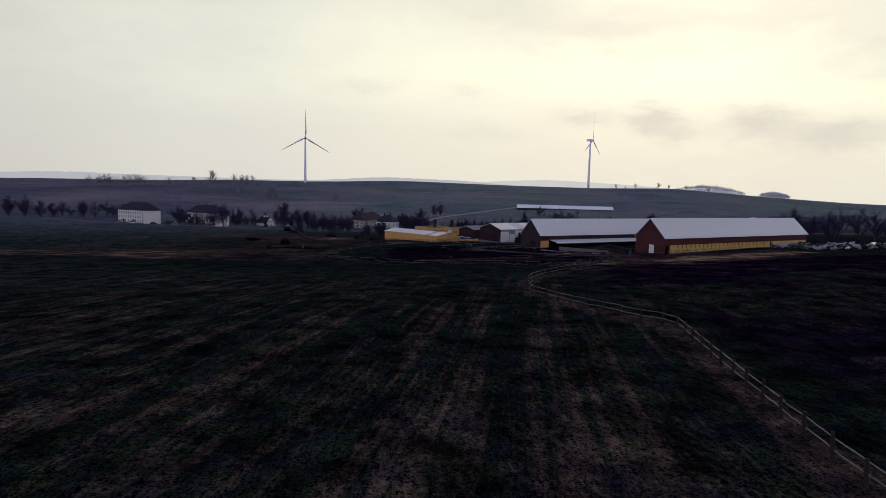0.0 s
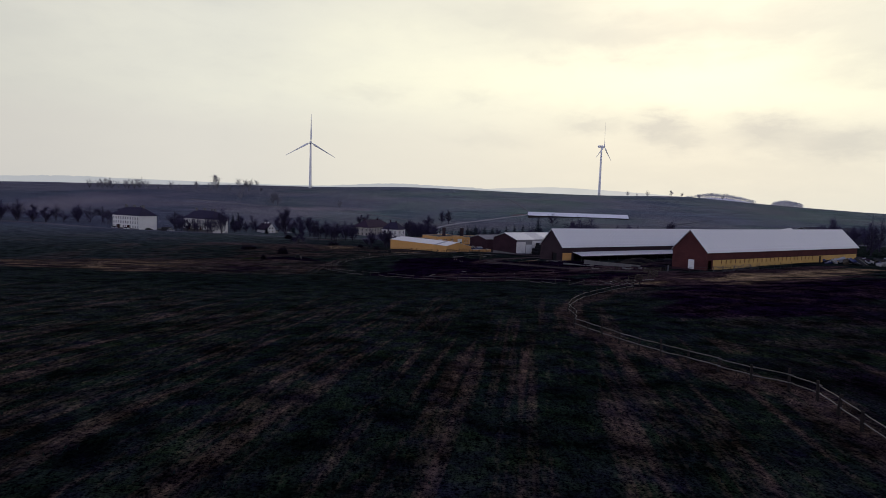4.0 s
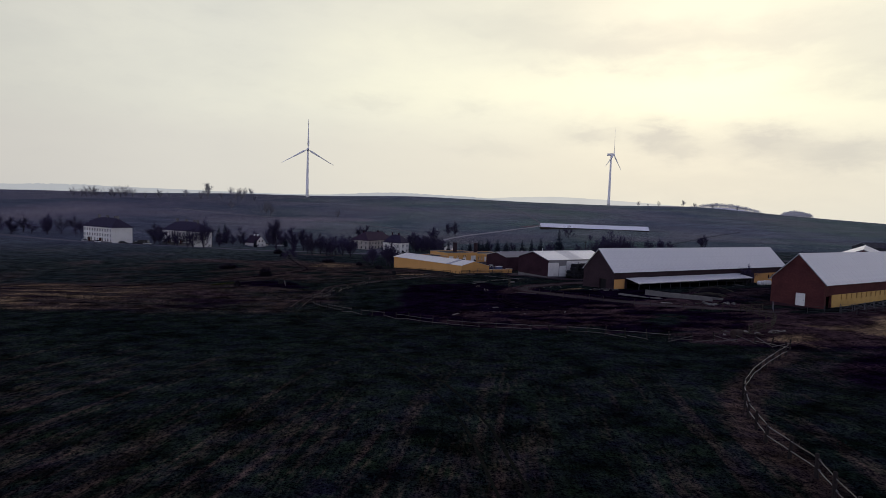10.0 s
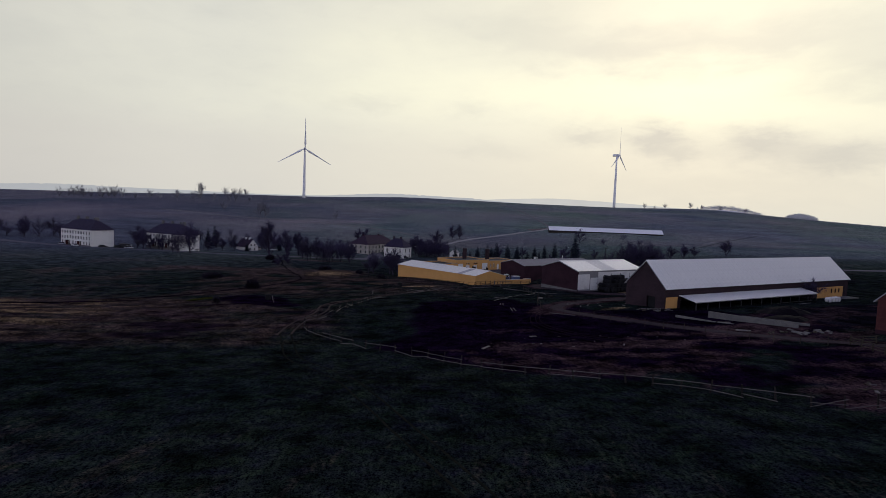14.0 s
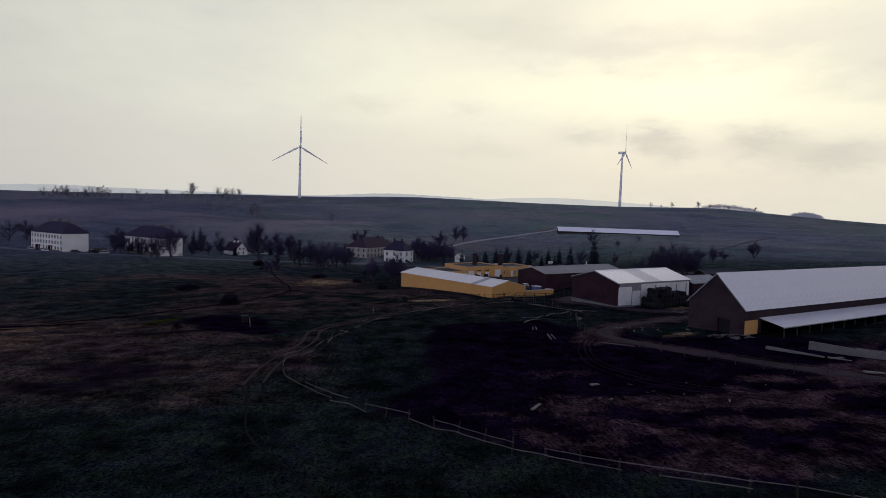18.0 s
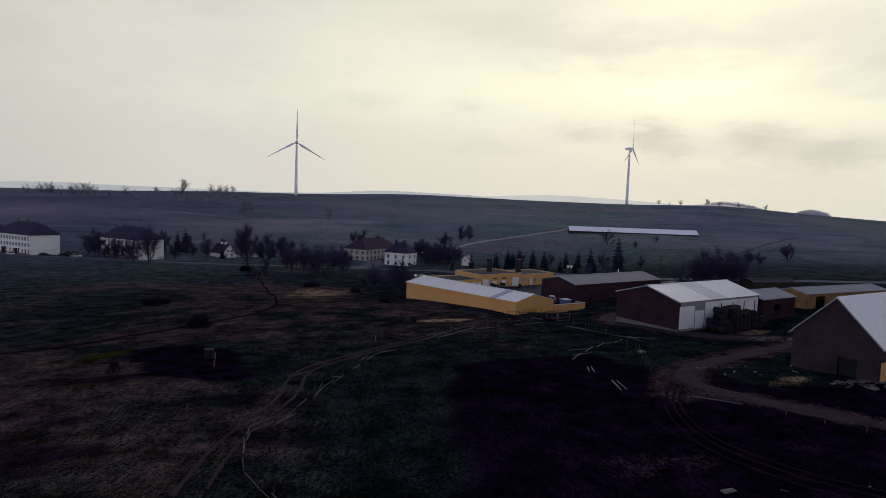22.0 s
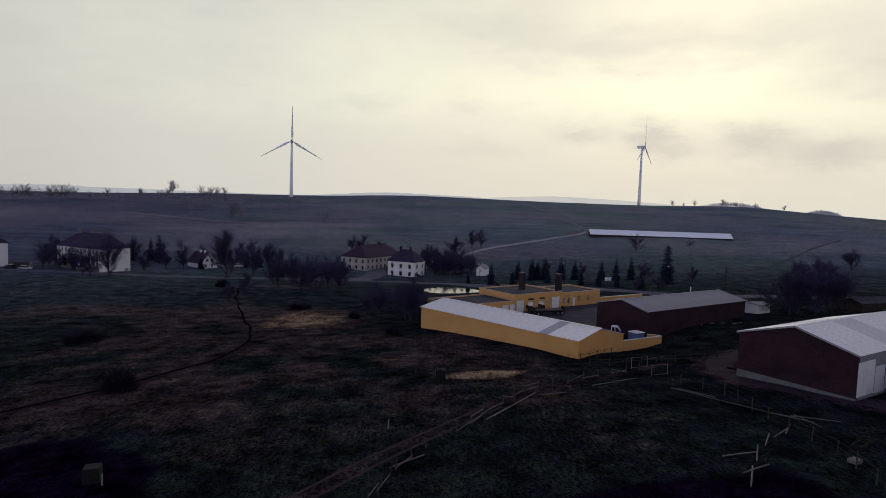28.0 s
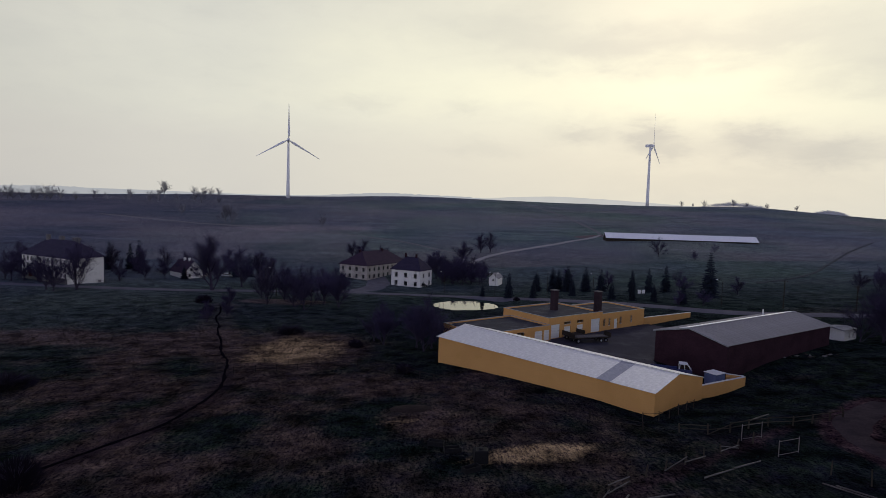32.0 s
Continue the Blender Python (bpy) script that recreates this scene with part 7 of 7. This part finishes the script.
def trough(x, y, turn, label="black water trough lying in the grass"):
    e = thing("trough", pose(x, y, land(x, y) + 0.02, 0, 0, turn), label, "trough", "troughs")
    part("base", boxed(-0.9, -0.4, 0, 0.9, 0.4, 0.08), RUBBER, e)
    for a in ((-0.9, -0.4, 0.9, -0.34), (-0.9, 0.34, 0.9, 0.4), (-0.9, -0.34, -0.84, 0.34), (0.84, -0.34, 0.9, 0.34)):
        part("trough_side", boxed(a[0], a[1], 0.082, a[2], a[3], 0.5), RUBBER, e)


water_tank()
for tx, ty, tt in ((-13.0, 263.6, 10), (-11.6, 258.4, 30), (-14.6, 265.6, -20)):
    trough(tx, ty, tt)
trough(28.0, 231.5, 30, "dark blue cattle trough beside the hall road")


def well():
    e = thing("feed_hopper", pose(-41.8, 229.6, land(-41.8, 229.6), 0, 0, 15), "dark boxed cattle feeder with a pale stake", "feeder")
    part("hopper_body", boxed(-0.65, -0.6, -0.1, 0.65, 0.6, 1.3, 0.06), RUBBER, e)
    part("hopper_lid", boxed(-0.6, -0.55, 1.303, 0.6, 0.55, 1.36), RUBBER, e)
    for sx in (-0.55, 0.5):
        for sy in (-0.5, 0.45):
            part("leg", boxed(sx, sy, -0.3, sx + 0.06, sy + 0.06, 0.245), DARK_METAL, e)


well()
for sx, sy in ((-40.6, 228.8), (-39.2, 224.0), (-17.2, 240.6)):
    e = thing("stake", pose(sx, sy, land(sx, sy), 3, 2, 0), "pale wooden stake standing in the pasture", "stake", "stakes")
    part("shaft", post_mesh(0.07, 1.0), PALE, e)


HURDLE = material("dull_hurdle_steel", (0.13, 0.13, 0.15), 0.7, grain=8)


def gate(x, y, turn, L, label, mat, rails=5, hgt=1.4):
    e = thing("gate", pose(x, y, land(x, y), 0, 0, turn), label, "gate")
    for u in (0, L):
        bm = bmesh.new()
        tube(bm, [(u, 0, -0.4), (u, 0, hgt + 0.15)], [0.05, 0.05], 6)
        part("gate_post", bm, mat, e)
    for i in range(rails):
        zz = 0.2 + (hgt - 0.2) * i / (rails - 1)
        bm = bmesh.new()
        tube(bm, [(0, 0, zz), (L, 0, zz)], [0.03, 0.03], 5)
        part("gate_bar", bm, mat, e)
    if rails < 3:
        return
    bm = bmesh.new()
    tube(bm, [(0.02, 0.0, 0.2), (L - 0.02, 0.0, hgt)], [0.025, 0.025], 5)
    part("gate_brace", bm, mat, e)


gate(18.8, 264.1, 16, 2.9, "pale wooden field gate by the lane", PALE, 2, 1.7)
gate(19.9, 259.5, 18, 2.9, "pale wooden field gate by the lane", PALE, 2, 1.6)
for gx, gy, gt, gl in ((76, 166.6, 18, 3.4), (79.6, 167.6, 24, 3.4), (83, 169.2, 28, 3.4), (86.4, 171, 28, 3.4), (90, 173, 28, 3.4), (66, 171, 60, 3.0)):
    gate(gx, gy, gt, gl, "dull steel cattle hurdle before the red barn", HURDLE)


def lamp_post(x, y, label="slim grey street lamp by the road"):
    e = thing("street_lamp", pose(x, y, land(x, y), 0, 0, R.uniform(0, 360)), label, "street lamp", "street lamps")
    bm = bmesh.new()
    tube(bm, [(0, 0, -0.3), (0, 0, 4), (0, 0, 7.6)], [0.08, 0.06, 0.05], 8)
    part("pole", bm, WOOD_DARK, e)
    bm = bmesh.new()
    tube(bm, [(0, 0, 7.5), (0.5, 0, 7.9), (1.3, 0, 7.95)], [0.05, 0.045, 0.04], 6)
    part("arm", bm, WOOD_DARK, e)
    part("lamp_head", boxed(1.2, -0.12, 7.88, 1.75, 0.12, 8.02, 0.03), WHITE_PAINT, e)


for x, y in ((-3.5, 412), (13.5, 402), (42, 383), (69, 356), (-68, 414), (30, 394)):
    lamp_post(x, y)
for x, y, hh in ((84, 352, 8), (99, 345, 7), (-60, 395, 8), (12, 462, 8)):
    e = thing("utility_pole", pose(x, y, land(x, y)), "dark wooden utility pole", "utility pole", "utility poles")
    bm = bmesh.new()
    tube(bm, [(0, 0, -0.4), (0, 0, hh)], [0.15, 0.11], 8)
    part("pole", bm, WOOD_DARK, e)
    part("crossarm", boxed(-0.8, -0.06, hh - 0.5, 0.8, 0.06, hh - 0.38), WOOD_DARK, e)
e = thing("notice_board", pose(58.5, 384.5, land(58.5, 384.5), 0, 0, 10), "two pale notice boards on posts by the road", "sign")
for u in (-1.3, 0.15):
    part("board", boxed(u, 0, 0.9, u + 1.15, 0.06, 2.1, 0.01), WHITE_PAINT, e)
for u in (-1.2, -0.02, 1.2):
    part("board_post", boxed(u - 0.04, 0.062, -0.3, u + 0.04, 0.14, 2.1), WOOD_DARK, e)

# scrap heap behind the red barn
e = thing("scrap_heap", pose(140, 180, land(140, 180)), "mound of pale and rusty scrap metal behind the barn", "scrap")
rs = random.Random(17)
SCRAP = [SHEET_OLD, WOOD_DARK, DARK_METAL, PAINT_SILVER, PAINT_BLUE, ROOF_RED]
for i in range(150):
    u, v = rs.uniform(-16, 34), rs.uniform(-9, 14)
    s = rs.uniform(0.5, 1.8)
    o = part("scrap_piece", boxed(-s, -s * rs.uniform(0.2, 0.7), -0.1, s, s * rs.uniform(0.2, 0.7), rs.uniform(0.1, 0.7)), SCRAP[i % 6 if rs.random() < 0.75 else 0], e)
    o.matrix_basis = pose(u, v, land(140 + u, 180 + v) - land(140, 180) + rs.uniform(0.1, 1.2), rs.uniform(-35, 35), rs.uniform(-35, 35), rs.uniform(0, 360))
# woodpile and pale scraps beside the shack
e = thing("scrap_heap", pose(14, 462, land(14, 462)), "mound of pale sheets and timber beside the shack", "scrap")
for i in range(40):
    u, v = rs.uniform(-7, 9), rs.uniform(-3, 4)
    s = rs.uniform(0.4, 1.3)
    o = part("scrap_piece", boxed(-s, -s * 0.4, -0.1, s, s * 0.4, rs.uniform(0.05, 0.4)), SCRAP[i % 3], e)
    o.matrix_basis = pose(u, v, land(14 + u, 462 + v) - land(14, 462) + rs.uniform(0.1, 0.6), rs.uniform(-25, 25), rs.uniform(-25, 25), rs.uniform(0, 360))


# ---- rough grass on the pasture ----
def tufts(name, label, n, box_, want, mat, seed, hgt):
    """One mass of small blades where a kind of cover grows."""
    rt = random.Random(seed)
    verts, faces = [], []
    x0, x1, y0, y1 = box_
    made = 0
    for _ in range(n * 3):
        if made >= n:
            break
        x, y = rt.uniform(x0, x1), rt.uniform(y0, y1)
        if rt.random() > want(x, y, cover(x, y)):
            continue
        made += 1
        z = land(x, y) - 0.03
        k = rt.uniform(0.6, 1.5) * hgt
        for _ in range(4):
            a = rt.uniform(0, 6.28)
            c, s = math.cos(a) * k, math.sin(a) * k
            w = 0.20
            i = len(verts)
            verts += [(x + c * 0.2 - s * w, y + s * 0.2 + c * w, z), (x + c * 0.2 + s * w, y + s * 0.2 - c * w, z), (x + c * 0.9 + s * 0.2, y + s * 0.9 - c * 0.2, z + k * rt.uniform(0.5, 1.1))]
            faces.append((i, i + 1, i + 2))
    me = bpy.data.meshes.new(name)
    me.from_pydata(verts, [], faces)
    me.materials.append(mat)
    return tagged(new(name, me), label, "grass", kind="stuff")


DEAD_BLADES = material("dead_grass", (0.070, 0.051, 0.038), 0.95, (0.026, 0.0195, 0.022), 0.5, grain=3, bump=0, spec=0.0)
LIVE_BLADES = material("short_pasture_grass", (0.013, 0.025, 0.020), 0.95, (0.007, 0.012, 0.013), 0.4, grain=2, bump=0, spec=0.0)
tufts("dead_grass", "matted tufts of dead straw-coloured grass beside the stream", 22000, (-130, 30, 20, 345), lambda x, y, c: max(0.0, c[0] - c[1] - c[2] - 0.25), DEAD_BLADES, 3, 0.26)
tufts("pasture_grass", "short uneven tufts of dark green pasture grass", 26000, (-70, 60, 18, 300), lambda x, y, c: max(0.0, 0.75 - c[0] - c[1] - c[2] - c[3]), LIVE_BLADES, 5, 0.16)


# ---- rubble and litter by the barns ----
def litter(label, x, y, rx, ry, n, seed, mats, size, name="rubble", category="rubble"):
    e = thing(name, pose(x, y, land(x, y)), label, category)
    rl = random.Random(seed)
    kinds = []
    for m in mats:
        bm = boxed(-0.5, -0.3, -0.12, 0.5, 0.3, 0.14)
        for v in bm.verts:
            v.co += Vector((rl.uniform(-0.12, 0.12), rl.uniform(-0.12, 0.12), rl.uniform(-0.05, 0.05)))
        me = bpy.data.meshes.new("piece")
        bm.to_mesh(me)
        bm.free()
        me.materials.append(m)
        kinds.append(me)
    for i in range(n):
        a, q = rl.uniform(0, 6.28), math.sqrt(rl.random())
        u, v = rx * q * math.cos(a), ry * q * math.sin(a)
        s = size * rl.uniform(0.4, 1.3)
        repeat("piece", kinds[i % len(kinds)], pose(u, v, land(x + u, y + v) - land(x, y) + 0.02, rl.uniform(-15, 15), rl.uniform(-15, 15), rl.uniform(0, 360)) @ Matrix.Diagonal((s * rl.uniform(0.8, 2.2), s, s, 1)), e)


litter("broken boards and stones below the weathered gable", 46.0, 209.5, 4.5, 2.0, 36, 31, (CONCRETE, WOOD_DARK, WOOD), 0.6)
litter("scattered straw bales, boards and rubble by the broken pen", 46.5, 147.5, 6.0, 2.8, 34, 32, (STRAW, WOOD_DARK, PALE), 0.6)
litter("pale boards and rubble on the ground before the bale stack", 55.0, 238.8, 6.0, 1.8, 26, 33, (PALE, CONCRETE, WOOD), 0.7)
litter("loose stones and boards beside the clamp walls", 60.0, 183.5, 7.0, 2.2, 30, 34, (CONCRETE, WOOD_DARK), 0.7)
litter("pale debris scattered in the trampled paddock", 22.0, 178.0, 20.0, 7.0, 24, 35, (PALE, WOOD, WOOD_DARK), 0.3)
litter("clods and stones along the farm track", 36.0, 218.0, 10.0, 3.0, 26, 36, (CONCRETE, SOIL), 0.35)
litter("timber and stones stored along the red hall", 52.0, 303.0, 9.0, 1.2, 20, 37, (WOOD_DARK, CONCRETE), 0.6)
